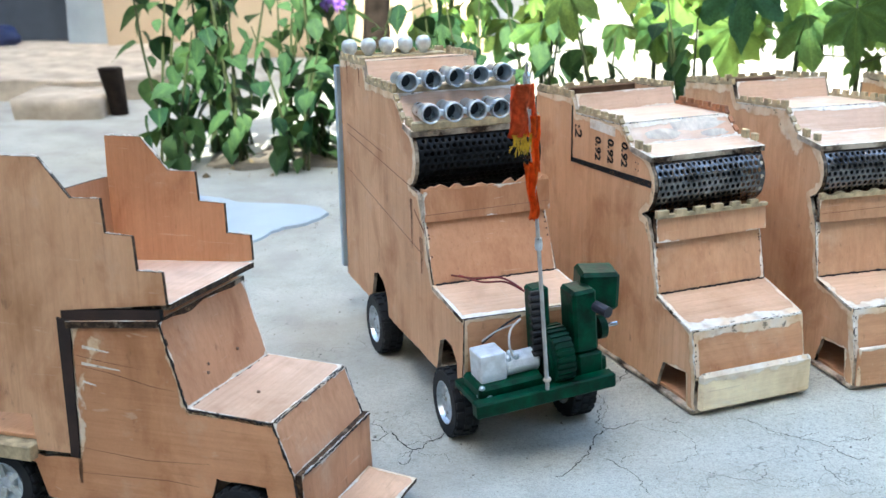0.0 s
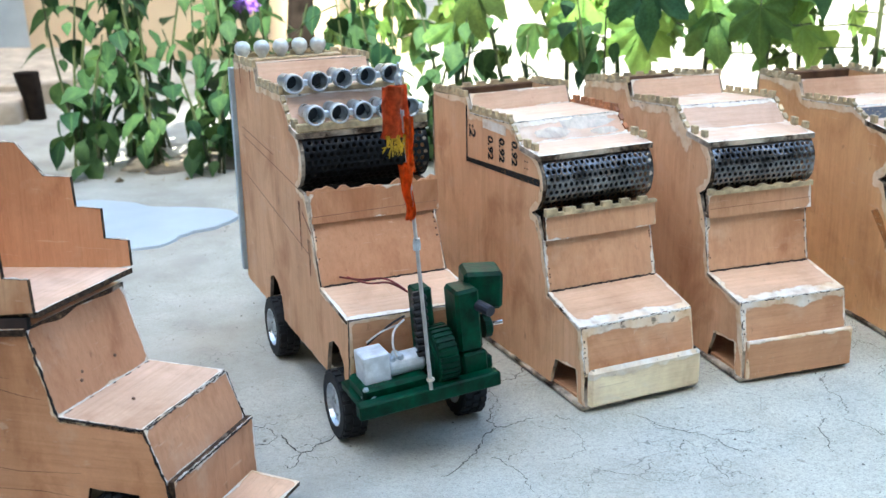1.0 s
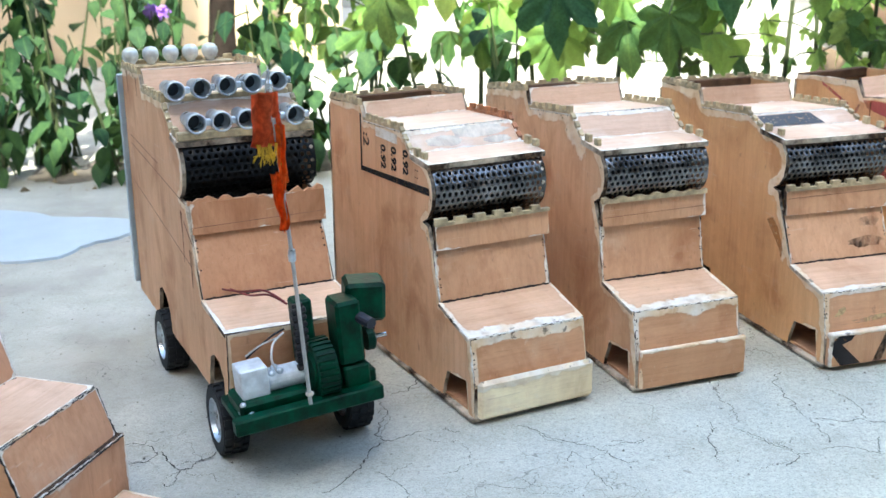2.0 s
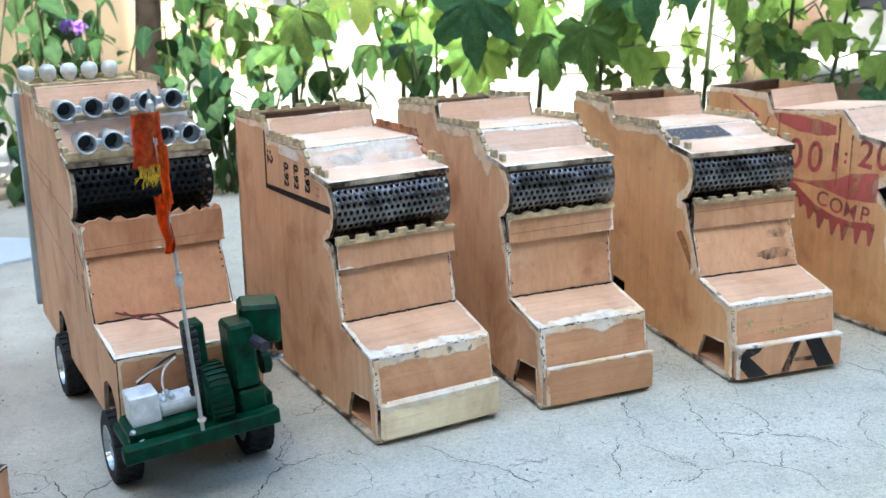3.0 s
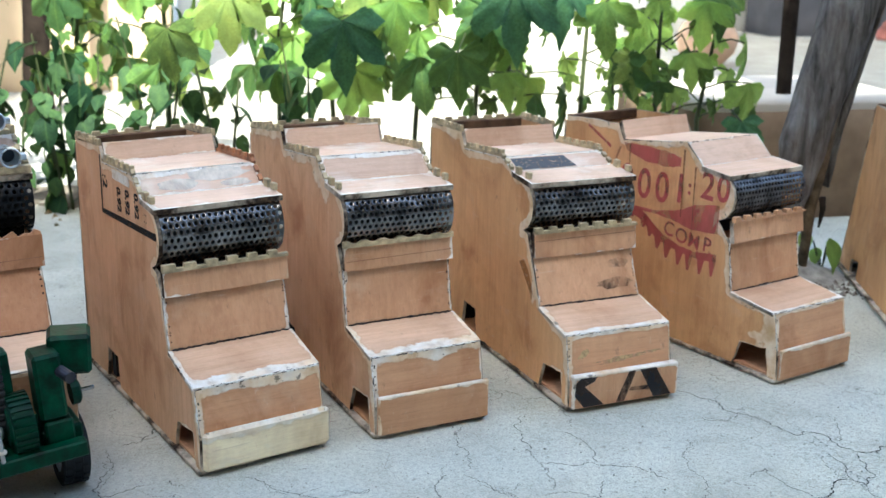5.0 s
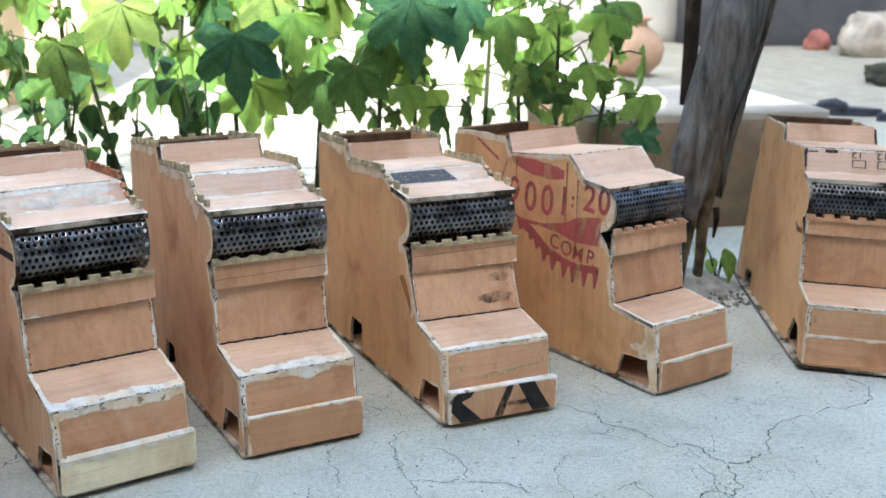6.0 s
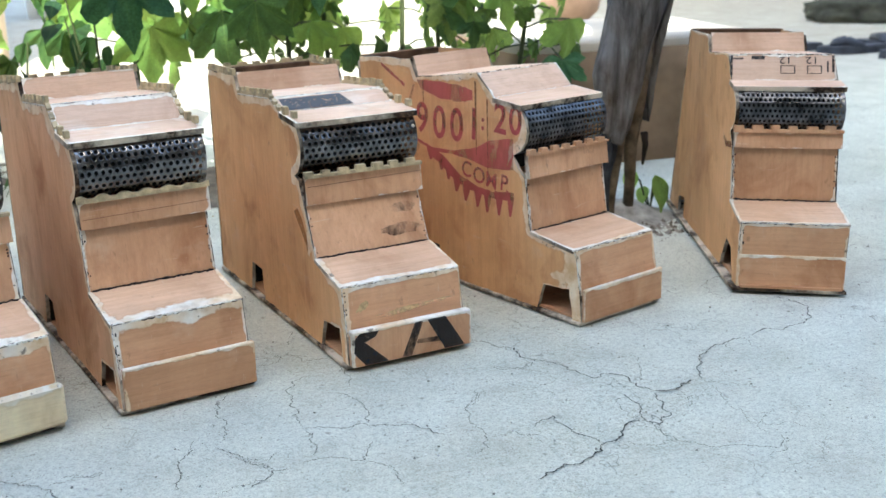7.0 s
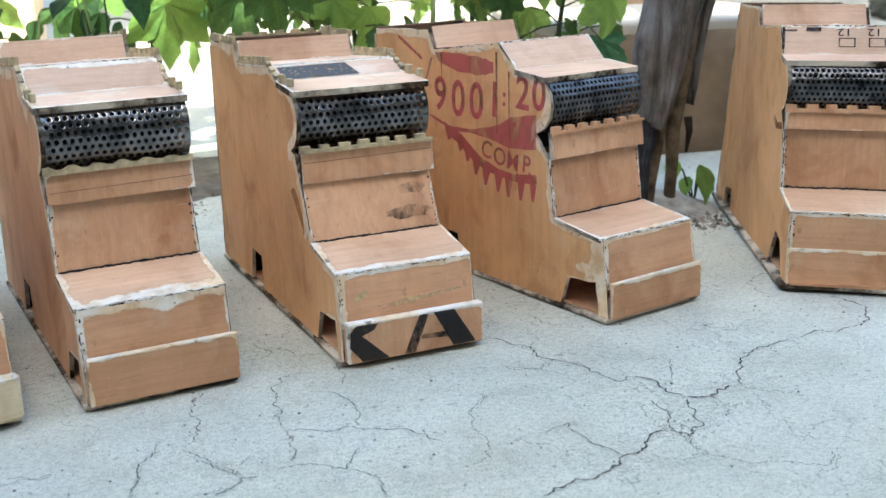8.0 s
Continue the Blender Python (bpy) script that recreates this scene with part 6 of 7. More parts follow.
part("black_frame", prism([(0.098, 0.216), (0.198, 0.207), (0.198, 0.218), (0.098, 0.226)], 0.0006, 0.006), [BROWN_DARK, DARK], box)
# near-black block standing in for shade between cab and box
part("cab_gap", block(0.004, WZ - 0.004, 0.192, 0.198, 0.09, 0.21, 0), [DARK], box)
for x, rims in ((0.002, steps), (0.153, far)):
    for (y0, z0), (y1, z1) in zip(rims, rims[1:]):
        if 0.012 < abs(y1 - y0) and z1 > 0.22:
            part("filler_bead", bead((x, y0, z0 + 0.0004), (x, y1, z1 + 0.0004), 0.0013, rZ, 0.05), [FILL], box)
part("inner_floor", block(0.006, 0.10, 0.236, 0.36, 0.0925, 0.0965, 0.0005), [PLY_X], box)
for y, up in ((0.031, 0.0), (0.270, 0.0047)):
    wheel(tZ, 0.008, y, 0.0450 + up, 0.0325, 0.024, -1, 5)
    wheel(tZ, WZ - 0.008, y, 0.0535 + up, 0.0325, 0.024, 1, 5)


# ---- post of weathered wood, with a thinner one behind ----
def log(name, pts, radii, mat, label, category, seg=22, rough=0.18, split=0.0, seed=0.0):
    bm = bmesh.new()
    P = [Vector(p) for p in pts]
    n = 40
    rings = []
    for i in range(n + 1):
        f = i / n * (len(P) - 1)
        k = min(int(f), len(P) - 2)
        u = f - k
        c = P[k].lerp(P[k + 1], u)
        r = radii[k] + (radii[k + 1] - radii[k]) * u
        ring = []
        for s in range(seg):
            a = 2 * math.pi * s / seg
            q = 1 + rough * noise.noise((math.cos(a) * 1.6 + seed, math.sin(a) * 1.6, c.z * 3)) + 0.07 * noise.noise((math.cos(a) * 6, math.sin(a) * 6 + seed, c.z * 9))
            if split:
                q -= split * math.exp(-((a - 4.9 - 0.5 * c.z) / 0.16) ** 2)
            ring.append(bm.verts.new(c + Vector((math.cos(a), math.sin(a), 0)) * r * q))
        rings.append(ring)
    for r, s in zip(rings, rings[1:]):
        for k in range(seg):
            bm.faces.new((r[k], r[(k + 1) % seg], s[(k + 1) % seg], s[k]))
    bm.faces.new(rings[0][::-1])
    bm.faces.new(rings[-1])
    if name == "tree":
        top = root(name, Matrix.Translation(P[0]), label, category)
        bmesh.ops.translate(bm, verts=bm.verts, vec=-P[0])
        part("trunk", bm, mat, top, smooth=True)
        return top
    return tagged(part(name, bm, mat, None, smooth=True), label, category)


def stave(name, parent, left, right, low, y0, depth, belly, seed, mat, label="", z_top=1.0, jag=0.012):
    """A split length of stem. left, right: (height, x) along its edges; low: heights of its ragged foot from left to right."""
    n, seg = 44, 22
    bm = bmesh.new()

    def at(line, f):
        for (a, p), (b, q) in zip(line, line[1:]):
            if f <= b:
                break
        return p + (q - p) * (f - a) / (b - a)

    foot = [(k / (len(low) - 1), z) for k, z in enumerate(low)]
    g = []
    for k in range(seg + 1):
        u = k / seg
        z0 = at(foot, u) + jag * noise.noise((u * 9 + seed, 5, 0)) * (1 if z_top > 0.5 else 0)
        col = []
        for i in range(n + 1):
            z = z0 + (z_top - z0) * (i / n) ** 1.5
            a, b = at(left, z), at(right, z)
            x = a + (b - a) * u + 0.0035 * noise.noise((seed, u * 3, z * 14))
            y = y0 - belly * math.sin(math.pi * u) ** 0.7 + 0.006 * noise.noise((u * 5 + seed, z * 6, 1)) + 0.0028 * noise.noise((u * 17 + seed, z * 22, 2))
            col.append((bm.verts.new((x, y, z)), bm.verts.new((x, y0 + depth * (0.35 + 0.65 * math.sin(math.pi * u)), z))))
        g.append(col)
    for A_, B_ in zip(g, g[1:]):
        for i in range(n):
            bm.faces.new((A_[i][0], B_[i][0], B_[i + 1][0], A_[i + 1][0]))
            bm.faces.new((A_[i][1], A_[i + 1][1], B_[i + 1][1], B_[i][1]))
        for i in (0, n):
            bm.faces.new((A_[i][0], A_[i][1], B_[i][1], B_[i][0]))
    for col in (g[0], g[-1]):
        for i in range(n):
            bm.faces.new((col[i][0], col[i + 1][0], col[i + 1][1], col[i][1]))
    return part(name, bm, mat, parent, label, smooth=True)


post = root("wooden_post", pose(1.329, 1.649, 0.0), "grey weathered wooden post with bark splitting off above the ground", "post")
SPLIT_DARK = plain("dark_split_wood", (0.030, 0.022, 0.017), 0.95, 0, 0.5, 40, 0.1, 0.9)
CORE = plain("brown_core_wood", (0.115, 0.090, 0.062), 0.9, 0, 0.6, 45, 0.1, 0.8)
part("core", tube([(-0.024, 0.010, -0.02), (-0.022, 0.004, 0.063), (-0.0255, -0.002, 0.12), (-0.016, -0.004, 0.19), (0.005, 0.0, 0.30)], [0.0085, 0.0085, 0.0105, 0.0125, 0.010], None, 12), [CORE], post, "brown rotten core", smooth=True)
part("core", tube([(-0.066, -0.002, -0.02), (-0.060, -0.006, 0.050), (-0.047, -0.010, 0.130), (-0.036, -0.004, 0.22)], [0.011, 0.0095, 0.008, 0.008], None, 12), [CORE], post, "brown rotten core", smooth=True)
# dark core added behind the slabs so that the split reads as shaded
part("core", tube([(-0.034, 0.012, 0.135), (-0.026, 0.016, 0.22), (0.004, 0.018, 0.34), (0.130, 0.018, 1.0)], [0.010, 0.026, 0.028, 0.034], None, 14), [SPLIT_DARK], post, "dark core added behind the split", smooth=True)
stave("split_slab", post, [(0.0, -0.080), (0.173, -0.086), (0.231, -0.091), (0.265, -0.083), (0.342, -0.066), (1.0, 0.080)], [(0.0, -0.080), (0.158, -0.035), (0.212, -0.018), (0.26, -0.007), (0.338, 0.019), (1.0, 0.180)],
      [0.152, 0.140, 0.133, 0.130, 0.136, 0.148], -0.022, 0.052, 0.018, 2.0, WOOD)
stave("split_slab", post, [(0.0, 0.000), (0.159, 0.000), (0.205, -0.002), (0.254, 0.008), (0.322, 0.028), (1.0, 0.200)], [(0.0, 0.001), (0.161, 0.002), (0.216, 0.015), (0.276, 0.027), (0.338, 0.039), (1.0, 0.214)],
      [0.200, 0.180, 0.160, 0.158, 0.165], 0.004, 0.034, 0.012, 6.0, WOOD)
stave("loose_bark", post, [(-0.02, -0.076), (0.025, -0.078), (0.08, -0.088), (0.16, -0.083)], [(-0.02, -0.064), (0.025, -0.066), (0.08, -0.066), (0.12, -0.056), (0.16, -0.058)],
      [-0.01, -0.01], -0.020, 0.010, 0.006, 9.0, BARK, "dark blue-grey loose bark", 0.155)
part("splinter", tube([(0.004, 0.012, 0.135), (0.006, 0.010, 0.115), (0.001, 0.008, 0.085)], [0.006, 0.005, 0.002], None, 7), [SPLIT_DARK], post, smooth=True)
log("tree", [(1.514, 2.15, 0.2), (1.516, 2.16, 0.7), (1.53, 2.18, 1.4)], [0.015, 0.017, 0.016], DARK_BARK, "thin brown trunk behind the post", "tree", 14, 0.15, 0, 7.0)
log("tree", [(-0.10, 3.45, -0.05), (-0.08, 3.45, 0.5), (-0.06, 3.45, 1.6)], [0.044, 0.034, 0.030], DARK_BARK, "dark trunk behind the flowering bushes", "tree", 16, 0.2, 0, 2.0)
log("tree_stump", [(-0.740, 2.96, -0.05), (-0.746, 2.95, 0.05), (-0.755, 2.94, 0.122)], [0.020, 0.023, 0.029], DARK_BARK, "dark sawn stump beside the clay kerb", "stump", 14, 0.2, 0, 5.0)


# ---- plants ----
def leaf_mesh(name, lobes, mat, rnd, length=1.0, deep=0.46):
    """One leaf, base at the origin, blade along +y, drooping in z. lobes: (angle, length) pairs for palmate leaves; none for oval."""
    bm = bmesh.new()
    if not lobes:
        n = 7
        mid = [bm.verts.new((0, length * i / n, -0.22 * length * (i / n) ** 2)) for i in range(n + 1)]
        for sgn in (-1, 1):
            row = []
            for i in range(n + 1):
                w = 0.34 * length * math.sin(math.pi * min(1, (i / n) ** 0.75 + 0.02)) * (1 if i < n else 0)
                row.append(bm.verts.new((sgn * w, length * i / n - 0.03 * length, -0.22 * length * (i / n) ** 2 + 0.20 * w + 0.02 * length * rnd.uniform(-1, 1))))
            for i in range(n):
                bm.faces.new((mid[i], mid[i + 1], row[i + 1], row[i]))
    else:
        out = []
        for k, (a, r) in enumerate(lobes):
            a = radians(a)
            for along, wide in ((0.46, -0.20), (0.58, -0.245), (0.63, -0.205), (0.73, -0.215), (0.77, -0.165), (0.88, -0.115), (1.02, 0.0), (0.88, 0.115), (0.77, 0.165), (0.73, 0.215), (0.63, 0.205), (0.58, 0.245), (0.46, 0.20)):
                u, w = r * along * rnd.uniform(0.95, 1.05), wide * rnd.uniform(0.85, 1.15)
                out.append((a + math.atan2(w, u), math.hypot(u, w)))
            if k + 1 < len(lobes):
                b = radians(lobes[k + 1][0])
                out.append(((a + b) / 2, deep * 0.5 * (r + lobes[k + 1][1]) * rnd.uniform(0.85, 1.1)))
        c = bm.verts.new((0, 0, 0))
        rim, inner = [], []
        for a, r in out:
            for lst, f in ((inner, 0.5), (rim, 1.0)):
                q = r * f
                lst.append(bm.verts.new((length * q * math.sin(a), length * q * math.cos(a), length * (-0.34 * q * q + 0.085 * math.sin(a * 8.2) * q + 0.04 * rnd.uniform(-1, 1) * q))))
        for i in range(len(rim) - 1):
            bm.faces.new((c, inner[i], inner[i + 1]))
            bm.faces.new((inner[i], rim[i], rim[i + 1], inner[i + 1]))
    me = bpy.data.meshes.new(name)
    bmesh.ops.recalc_face_normals(bm, faces=bm.faces)
    bm.to_mesh(me)
    bm.free()
    me.materials.append(mat)
    for p in me.polygons:
        p.use_smooth = True
    return me


rL = random.Random(77)
PALM = [(-92, 0.66), (-44, 0.92), (0, 1.10), (44, 0.92), (92, 0.66)]
PALM3 = [(-56, 0.78), (0, 1.10), (56, 0.78)]
OKRA = [leaf_mesh("leaf", PALM, LEAF, rL), leaf_mesh("leaf", PALM3, LEAF, rL, 1.0, 0.55), leaf_mesh("leaf", [(a, r * 0.9) for a, r in PALM], LEAF, rL, 1.0, 0.58)]
BIG = [leaf_mesh("leaf", PALM, LEAF_DEEP, rL, 1.0, 0.34)]
PALE = [leaf_mesh("leaf", PALM, LEAF_PALE, rL, 1.0, 0.55)]
OVAL = [leaf_mesh("leaf", None, LEAF_BUSH, rL), leaf_mesh("leaf", None, LEAF_BUSH, rL)]


def add_leaf(meshes, parent, place, heading, droop, size, rnd):
    ob = new("leaf", rnd.choice(meshes))
    ob.parent = parent
    ob.matrix_basis = Matrix.Translation(place) @ Matrix.Rotation(heading, 4, "Z") @ Matrix.Rotation(-droop, 4, "X") @ Matrix.Rotation(rnd.uniform(-0.4, 0.4), 4, "Y") @ Matrix.Diagonal((size, size, size, 1))
    return ob


def okra_plant(x, y, height, n, seed, size=0.085, low=0.12):
    """An upright garden plant with long-stalked lobed leaves."""
    rnd = random.Random(seed)
    top = root("okra_plant", pose(x, y, 0.0), "leafy green okra plant with large lobed leaves", "plant", "plants of the bed")
    lean = Vector((rnd.uniform(-0.05, 0.05), rnd.uniform(-0.05, 0.03), height))
    mid = Vector((rnd.uniform(-0.03, 0.03), rnd.uniform(-0.02, 0.02), height * 0.5))
    pts = [Vector((0, 0, -0.02)), mid * 0.5, mid, (mid + lean) / 2, lean]
    part("stem", tube(pts, [0.0055, 0.005, 0.0045, 0.0035, 0.002], None, 7), [STEM], top, smooth=True)
    for k in range(n):
        f = low / height + (1 - low / height) * (k + 0.5) / n
        base = mid * (f * 2) if f < 0.5 else mid.lerp(lean, f * 2 - 1)
        h = k * 2.4 + rnd.uniform(-0.6, 0.6)
        ln = rnd.uniform(0.06, 0.14) * (1.1 - 0.5 * f)
        tip = base + Vector((math.cos(h) * ln, math.sin(h) * ln, rnd.uniform(0.0, 0.045)))
        part("leaf_stalk", tube([base, (base + tip) / 2 + Vector((0, 0, 0.008)), tip], 0.0017, None, 5), [STEM], top)
        add_leaf(OKRA, top, tip, h - math.pi / 2, rnd.uniform(0.8, 1.7), size * rnd.choice((0.45, 0.6, 0.75, 0.9, 1.05, 1.25)), rnd)
        for q in range(1 + k % 2):
            # young side leaves in the axil
            a = h + 0.9 + 2.6 * q
            add_leaf(OKRA, top, base + Vector((math.cos(a), math.sin(a), 0.3)) * rnd.uniform(0.015, 0.05), a - math.pi / 2, rnd.uniform(0.5, 1.6), size * rnd.uniform(0.25, 0.5), rnd)
    return top


def bush(x, y, height, n, seed, size=0.060):
    """A many-stemmed bush with drooping oval leaves."""
    rnd = random.Random(seed)
    top = root("flower_bush", pose(x, y, -0.01), "green garden bush with drooping oval leaves", "plant", "plants of the bed")
    for s in range(3):
        a = rnd.uniform(0, 6.28)
        tip = Vector((math.cos(a) * rnd.uniform(0.03, 0.10), math.sin(a) * 0.07, height * rnd.uniform(0.75, 1.05)))
        part("stem", tube([Vector((0.01 * s, 0, 0)), tip * 0.5 + Vector((0, 0, 0.02)), tip], [0.0035, 0.003, 0.0015], None, 5), [STEM], top)
        for k in range(n // 3):
            f = 0.10 + 0.90 * (k + rnd.random()) / (n // 3)
            c = tip * f + Vector((rnd.uniform(-0.02, 0.02), rnd.uniform(-0.02, 0.02), 0.0))
            add_leaf(OVAL, top, c, rnd.uniform(0, 6.28), rnd.uniform(0.1, 1.45), size * rnd.uniform(0.5, 1.25), rnd)
    return top


for i, (x, y, h, n) in enumerate([(-0.51, 2.38, 0.46, 36), (-0.42, 2.47, 0.54, 36), (-0.34, 2.36, 0.5, 36), (-0.26, 2.44, 0.48, 33), (-0.17, 2.36, 0.44, 36), (-0.09, 2.42, 0.38, 30), (-0.46, 2.3, 0.3, 24), (-0.21, 2.28, 0.3, 24), (-0.02, 2.36, 0.3, 24), (0.08, 2.3, 0.34, 30), (0.15, 2.28, 0.36, 30), (0.22, 2.33, 0.32, 27), (0.28, 2.26, 0.4, 24), (0.4, 2.21, 0.36, 21), (0.55, 2.14, 0.38, 24), (-0.36, 2.55, 0.6, 30), (-0.13, 2.54, 0.52, 30)]):
    bush(x, y, h, n + 9, 200 + i)
OKRA_PLANTS = []
for i, (x, y, h, n) in enumerate([(0.14, 2.48, 0.62, 14), (0.29, 2.36, 0.66, 15), (0.5, 2.26, 0.66, 14), (0.62, 2.28, 0.7, 15), (0.75, 2.2, 0.66, 14), (0.87, 2.18, 0.64, 15), (0.97, 2.22, 0.66, 14), (1.08, 2.17, 0.6, 14), (1.19, 2.24, 0.56, 13), (1.19, 1.98, 0.47, 15), (1.27, 2.0, 0.42, 13)]):
    OKRA_PLANTS.append(okra_plant(x, y, h, n + (2 if x < 1.04 else -5), 300 + i, 0.086 if x < 1.04 else 0.074, 0.20))
# the largest leaves hang out over the models
rB_ = random.Random(88)
for kind, x, y, z, size in ((BIG, 0.888, 1.96, 0.455, 0.118), (BIG, 0.590, 1.97, 0.392, 0.106), (OKRA, 0.795, 1.99, 0.335, 0.085), (OKRA, 1.262, 1.95, 0.450, 0.080), (OKRA, 1.205, 1.93, 0.340, 0.060), (PALE, 0.405, 2.00, 0.440, 0.095),
                            (PALE, 0.300, 2.02, 0.375, 0.080), (OKRA, 0.690, 2.02, 0.425, 0.095), (PALE, 0.655, 2.04, 0.460, 0.090), (BIG, 0.985, 2.00, 0.465, 0.105), (OKRA, 1.060, 1.98, 0.425, 0.090), (PALE, 1.120, 1.96, 0.330, 0.070), (BIG, 1.285, 1.87, 0.225, 0.055)):
    top = min(OKRA_PLANTS, key=lambda o: (o.location.x - x) ** 2 + (o.location.y - y) ** 2)
    place = Vector((x, y, z)) - top.location
    part("leaf_stalk", tube([(0, 0, z + 0.01), place * 0.5 + Vector((0, 0, 0.5 * z + 0.03)), place], 0.0018, None, 5), [STEM], top)
    add_leaf(kind, top, place, math.pi + rB_.uniform(-0.35, 0.35), rB_.uniform(1.1, 1.35), size, rB_)


def flower(x, y, z, seed, r=0.014):
    rnd = random.Random(seed)
    top = root("purple_flower", pose(x, y, z), "fluffy purple flower head on the bush", "flower", "purple flowers")
    bm = bmesh.new()
    for _ in range(40):
        d = Vector((rnd.gauss(0, 1), rnd.gauss(0, 1), rnd.gauss(0.4, 0.8))).normalized()
        tube([d * r * 0.2, d * r], [0.0012, 0.0022], bm, 4)
    part("petals", bm, [PURPLE], top)
    part("stalk", tube([(0, 0, 0), (0.004, 0.004, -0.05)], 0.0014, None, 5), [STEM], top)


for i, (x, y, z) in enumerate([(-0.155, 2.38, 0.47), (-0.125, 2.36, 0.455), (-0.147, 2.405, 0.322), (-0.121, 2.40, 0.318)]):
    flower(x, y, z, i, 0.016)

# small weed at the foot of the post
weed = root("weed", pose(1.352, 1.672, 0.012), "small green weed at the foot of the post", "plant")
WEED = [leaf_mesh("leaf", None, LEAF, rL)]
for x, y, z, heading, droop, size in ((0.006, -0.006, 0.050, 3.3, 1.0, 0.058), (-0.030, 0.012, 0.060, 2.9, 1.2, 0.040), (0.016, 0.004, 0.040, 4.0, 0.9, 0.040), (-0.004, 0.012, 0.030, 2.4, 0.8, 0.034)):
    add_leaf(WEED, weed, (x, y, z), heading, droop, size, rL)
    part("stem", tube([(0, 0, -0.01), (x * 0.5, y * 0.5, z * 0.7), (x, y, z)], 0.0014, None, 5), [STEM], weed)

# clay pot and slippers far off
pot = root("clay_pot", pose(2.465, 4.57, 0.0) @ Matrix.Scale(0.62, 4), "round terracotta water pot standing in the sun", "pot")
part("body", lathe([(0.0, 0.0), (0.10, 0.0), (0.19, 0.09), (0.21, 0.19), (0.17, 0.28), (0.09, 0.33), (0.08, 0.36), (0.12, 0.39), (0.11, 0.40), (0.07, 0.36), (0.0, 0.35)], "z", (0, 0, 0), 30), [POT], pot, smooth=True)


def slipper(x, y, z, turn, seed):
    top = root("slipper", pose(x, y, z, 0, 0, turn), "dark worn slipper lying on the sunlit ground", "slipper", "slippers")
    bm = bmesh.new()
    pts = [(0.045 * math.cos(t) * (1.0 if math.sin(t) > 0 else 0.8), 0.13 * math.sin(t)) for t in [2 * math.pi * k / 24 for k in range(24)]]
    a = [bm.verts.new((u, v, 0.0)) for u, v in pts]
    b = [bm.verts.new((u * 0.97, v * 0.97, 0.025)) for u, v in pts]
    bm.faces.new(a[::-1])
    bm.faces.new(b)
    for k in range(24):
        bm.faces.new((a[k], a[(k + 1) % 24], b[(k + 1) % 24], b[k]))
    part("sole", bm, [SLIPPER], top)
    part("strap", tube([(-0.042, -0.01, 0.02), (-0.02, 0.03, 0.038), (0.0, 0.07, 0.03), (0.02, 0.03, 0.038), (0.042, -0.01, 0.02)], 0.016, None, 6), [SLIPPER], top, smooth=True)


for i, (x, y, t) in enumerate([(2.77, 3.55, 60), (2.93, 3.39, 85), (3.09, 3.41, 20), (3.17, 3.24, 100), (3.03, 3.20, 75), (3.31, 3.31, 140)]):
    slipper(x - 0.05, y - 0.15, 0.0, t, i)


# clutter in the open yard beyond
def bundle(x, y, z, sx, sy_, sz, turn, mat, label, seed, name="crumpled_cloth", category="cloth"):
    """A lumpy heap of cloth or sacking with folds."""
    bm = bmesh.new()
    bmesh.ops.create_icosphere(bm, subdivisions=4, radius=1.0)
    for v in bm.verts:
        d = v.co.copy()
        v.co *= 1 + 0.22 * noise.noise(d * 1.6 + Vector((seed, 0, 0))) + 0.10 * noise.noise(d * 5 + Vector((0, seed, 0)))
        v.co = Vector((v.co.x * sx, v.co.y * sy_, max(-0.55, v.co.z) * sz + 0.5 * sz))
    ob = tagged(part(name, bm, mat, None, smooth=True), label, category)
    ob.matrix_world = pose(x, y, z, 0, 0, turn)
    return ob


DARK_CLOTH = plain("dark_olive_cloth", (0.055, 0.055, 0.042), 0.9, 0, 0.5, 14, 0.1, 0.7)
SACK = plain("pale_sacking", (0.42, 0.37, 0.31), 0.9, 0, 0.3, 14, 0.1, 0.7)
RED_PLASTIC = plain("faded_red_plastic", (0.36, 0.13, 0.10), 0.6, 0, 0.5, 12)
bundle(3.56, 4.07, 0.0, 0.28, 0.14, 0.075, -20, DARK_CLOTH, "dark olive cloth heaped on the yard floor", 3.0)
bundle(4.12, 5.28, 0.0, 0.20, 0.13, 0.15, 10, SACK, "pale beige sack leaning on the ground", 5.0, "sack", "sack")
bundle(4.00, 5.60, 0.0, 0.07, 0.06, 0.07, 0, RED_PLASTIC, "small faded red plastic bag far off", 8.0, "plastic_bag", "bag")


bm = bmesh.new()
rings = []
for k in range(11):
    f = k / 10
    rings.append([bm.verts.new((1.300 + 0.105 * f * math.cos(a) * (1 + 0.12 * noise.noise((math.cos(a), math.sin(a), 4))), 1.675 + 0.085 * f * math.sin(a), 0.030 * (0.5 + 0.5 * math.cos(math.pi * f)) - 0.001 + 0.006 * (1 - f) * noise.noise((f * 5 * math.cos(a), f * 5 * math.sin(a), 2)))) for a in [2 * math.pi * q / 40 for q in range(40)]])
for r, q in zip(rings[1:], rings[2:]):
    for k in range(40):
        bm.faces.new((r[k], r[(k + 1) % 40], q[(k + 1) % 40], q[k]))
bm.faces.new(rings[1])
bmesh.ops.delete(bm, geom=rings[0], context="VERTS")
tagged(part("earth_mound", bm, [plain("grey_earth", (0.30, 0.285, 0.255), 0.95, 0, 0.45, 40, 0.1, 1.0)], None, smooth=True), "low mound of grey earth heaped round the post", "earth", kind="structure")
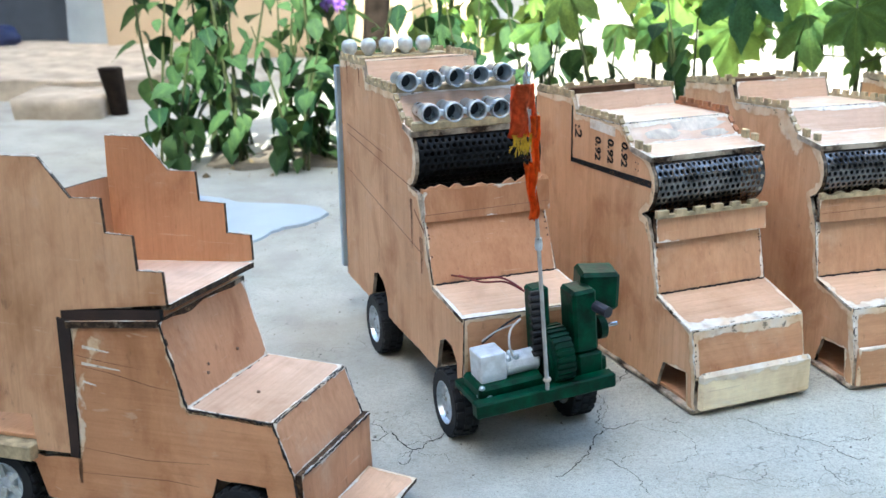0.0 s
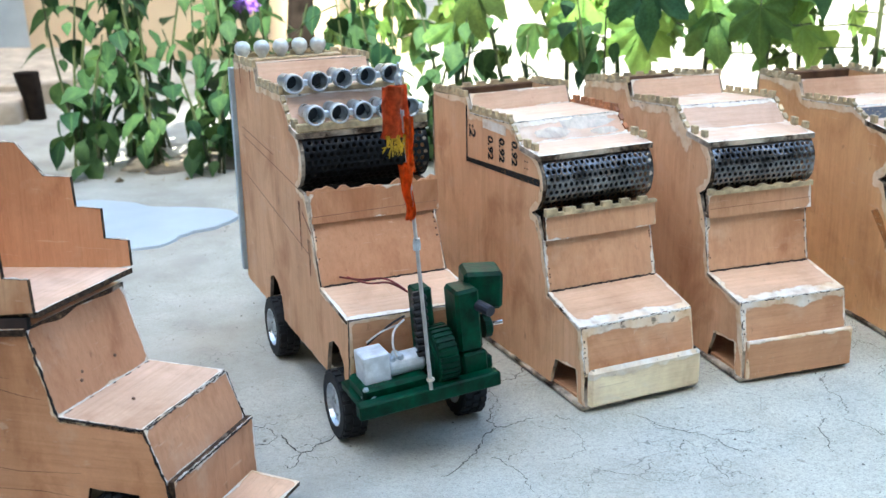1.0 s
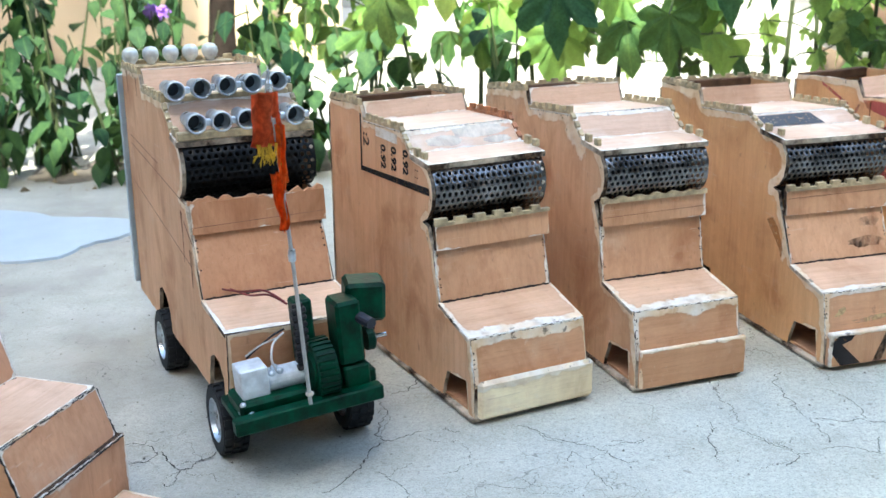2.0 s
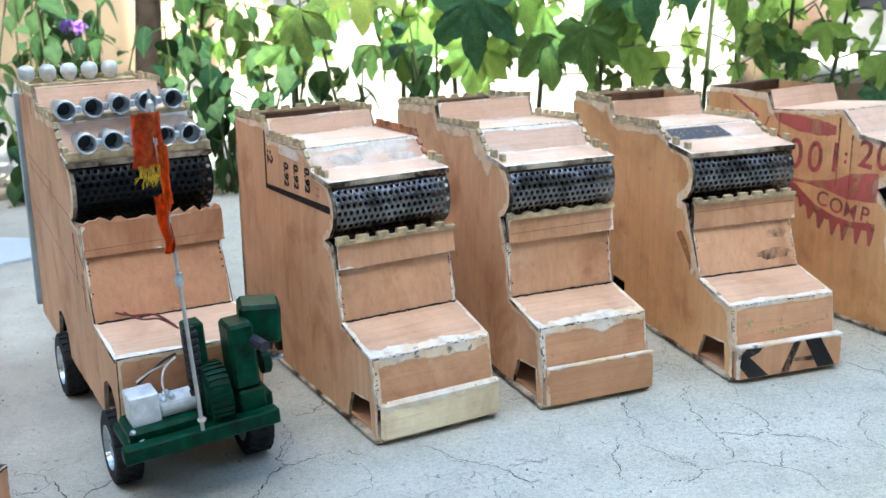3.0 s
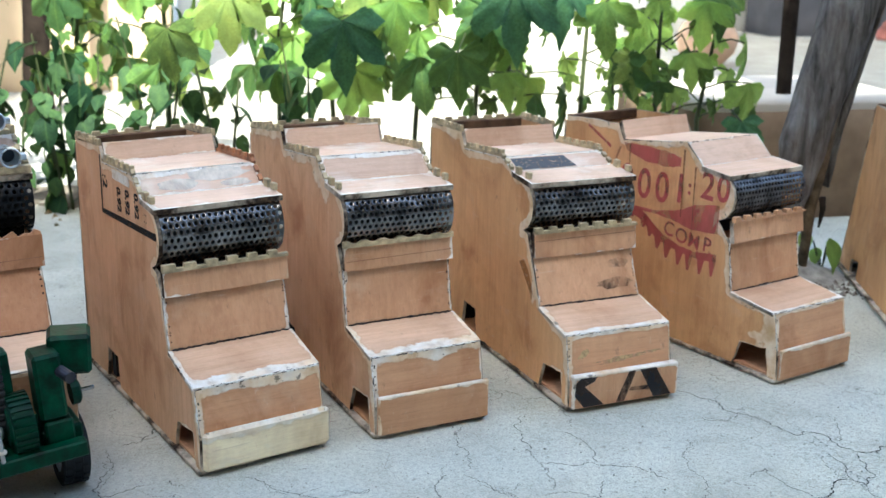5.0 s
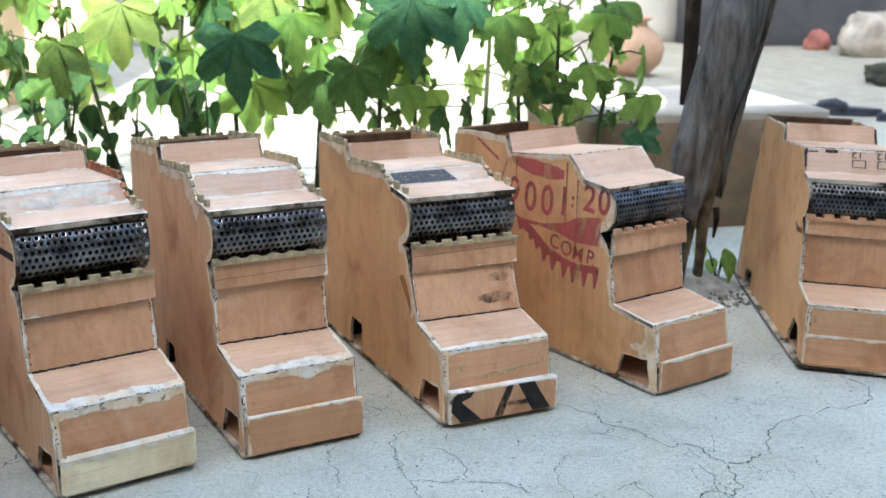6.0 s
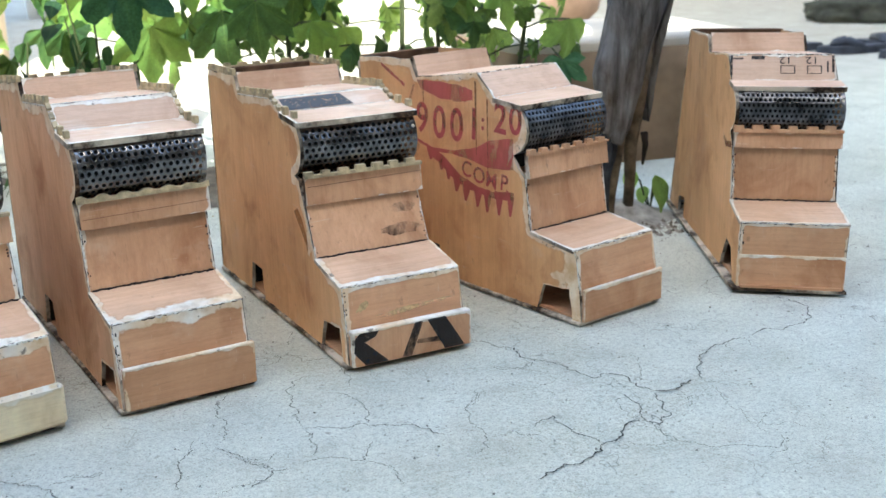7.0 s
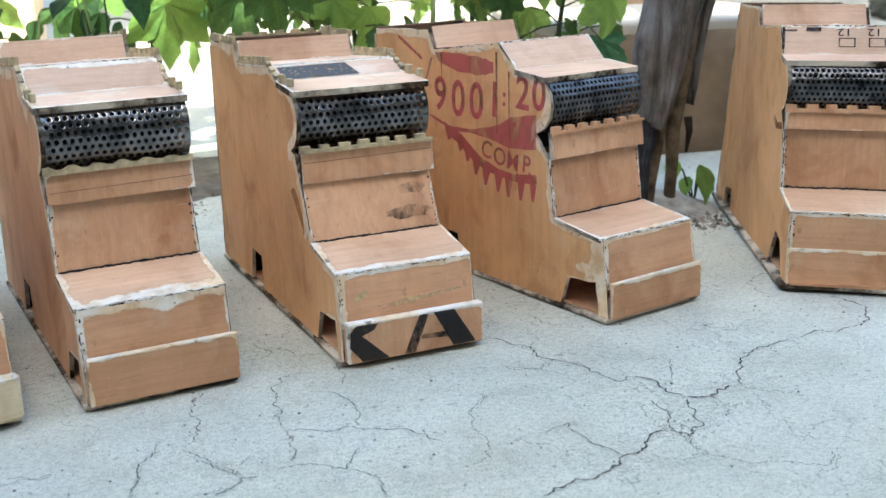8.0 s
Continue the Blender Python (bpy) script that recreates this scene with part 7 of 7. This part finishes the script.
# crumbs of earth at the foot of the post and grit over the yard
def scatter(name, n, place, r0, r1, mat, label, category, seed):
    """Many small angular grains in one mesh."""
    rnd = random.Random(seed)
    vs, fs = [], []
    for _ in range(n):
        x, y = place(rnd)
        r = r0 + (r1 - r0) * rnd.random() ** 3
        z = r * 0.25
        a, k = rnd.uniform(0, 6.28), len(vs)
        for i in range(5):
            t = a + i * 1.257
            q = r * rnd.uniform(0.7, 1.3)
            vs.append((x + q * math.cos(t), y + q * math.sin(t), z - 0.4 * r))
        vs.append((x + r * rnd.uniform(-0.3, 0.3), y + r * rnd.uniform(-0.3, 0.3), z + r * rnd.uniform(0.4, 0.9)))
        fs += [(k + i, k + (i + 1) % 5, k + 5) for i in range(5)]
    me = bpy.data.meshes.new(name)
    me.from_pydata(vs, [], fs)
    me.materials.append(mat)
    tagged(new(name, me), label, category, kind="stuff")


def grain(name, dark, light):
    m = Mat(name, 0.95, 0, 0.1)
    g = m.n.new("ShaderNodeNewGeometry")
    return m.color(m.mix(g.outputs["Random Per Island"], dark, light)).m


scatter("grit", 5200, lambda r: (r.uniform(-0.4, 1.7), r.uniform(0.6, 1.95)), 0.0004, 0.0019, grain("grit", (0.10, 0.085, 0.065), (0.46, 0.44, 0.40)), "loose grit lying on the mud floor", "grit", 5)
scatter("earth_crumbs", 420, lambda r: (1.300 + r.gauss(0, 0.045), 1.600 + r.gauss(0, 0.030)), 0.001, 0.007, grain("crumbs", (0.10, 0.08, 0.06), (0.34, 0.31, 0.27)), "crumbled earth at the foot of the post", "earth", 6)
scatter("leaf_litter", 260, lambda r: (lambda x: (x, (2.22 if x < 0.45 else 1.86) - 0.06 * r.random() ** 2 + 0.3 * r.random()))(r.uniform(-0.46, 1.25)), 0.002, 0.012, grain("litter", (0.05, 0.04, 0.025), (0.28, 0.21, 0.12)), "dry crumbs of leaf and soil along the planting strip", "litter", 7)
bundle(-1.44, 4.03, 0.055, 0.085, 0.05, 0.05, 0, plain("deep_blue_plastic", (0.012, 0.022, 0.075), 0.5), "dark blue plastic bag lying against the house wall", 2.0, "plastic_bag", "bag")
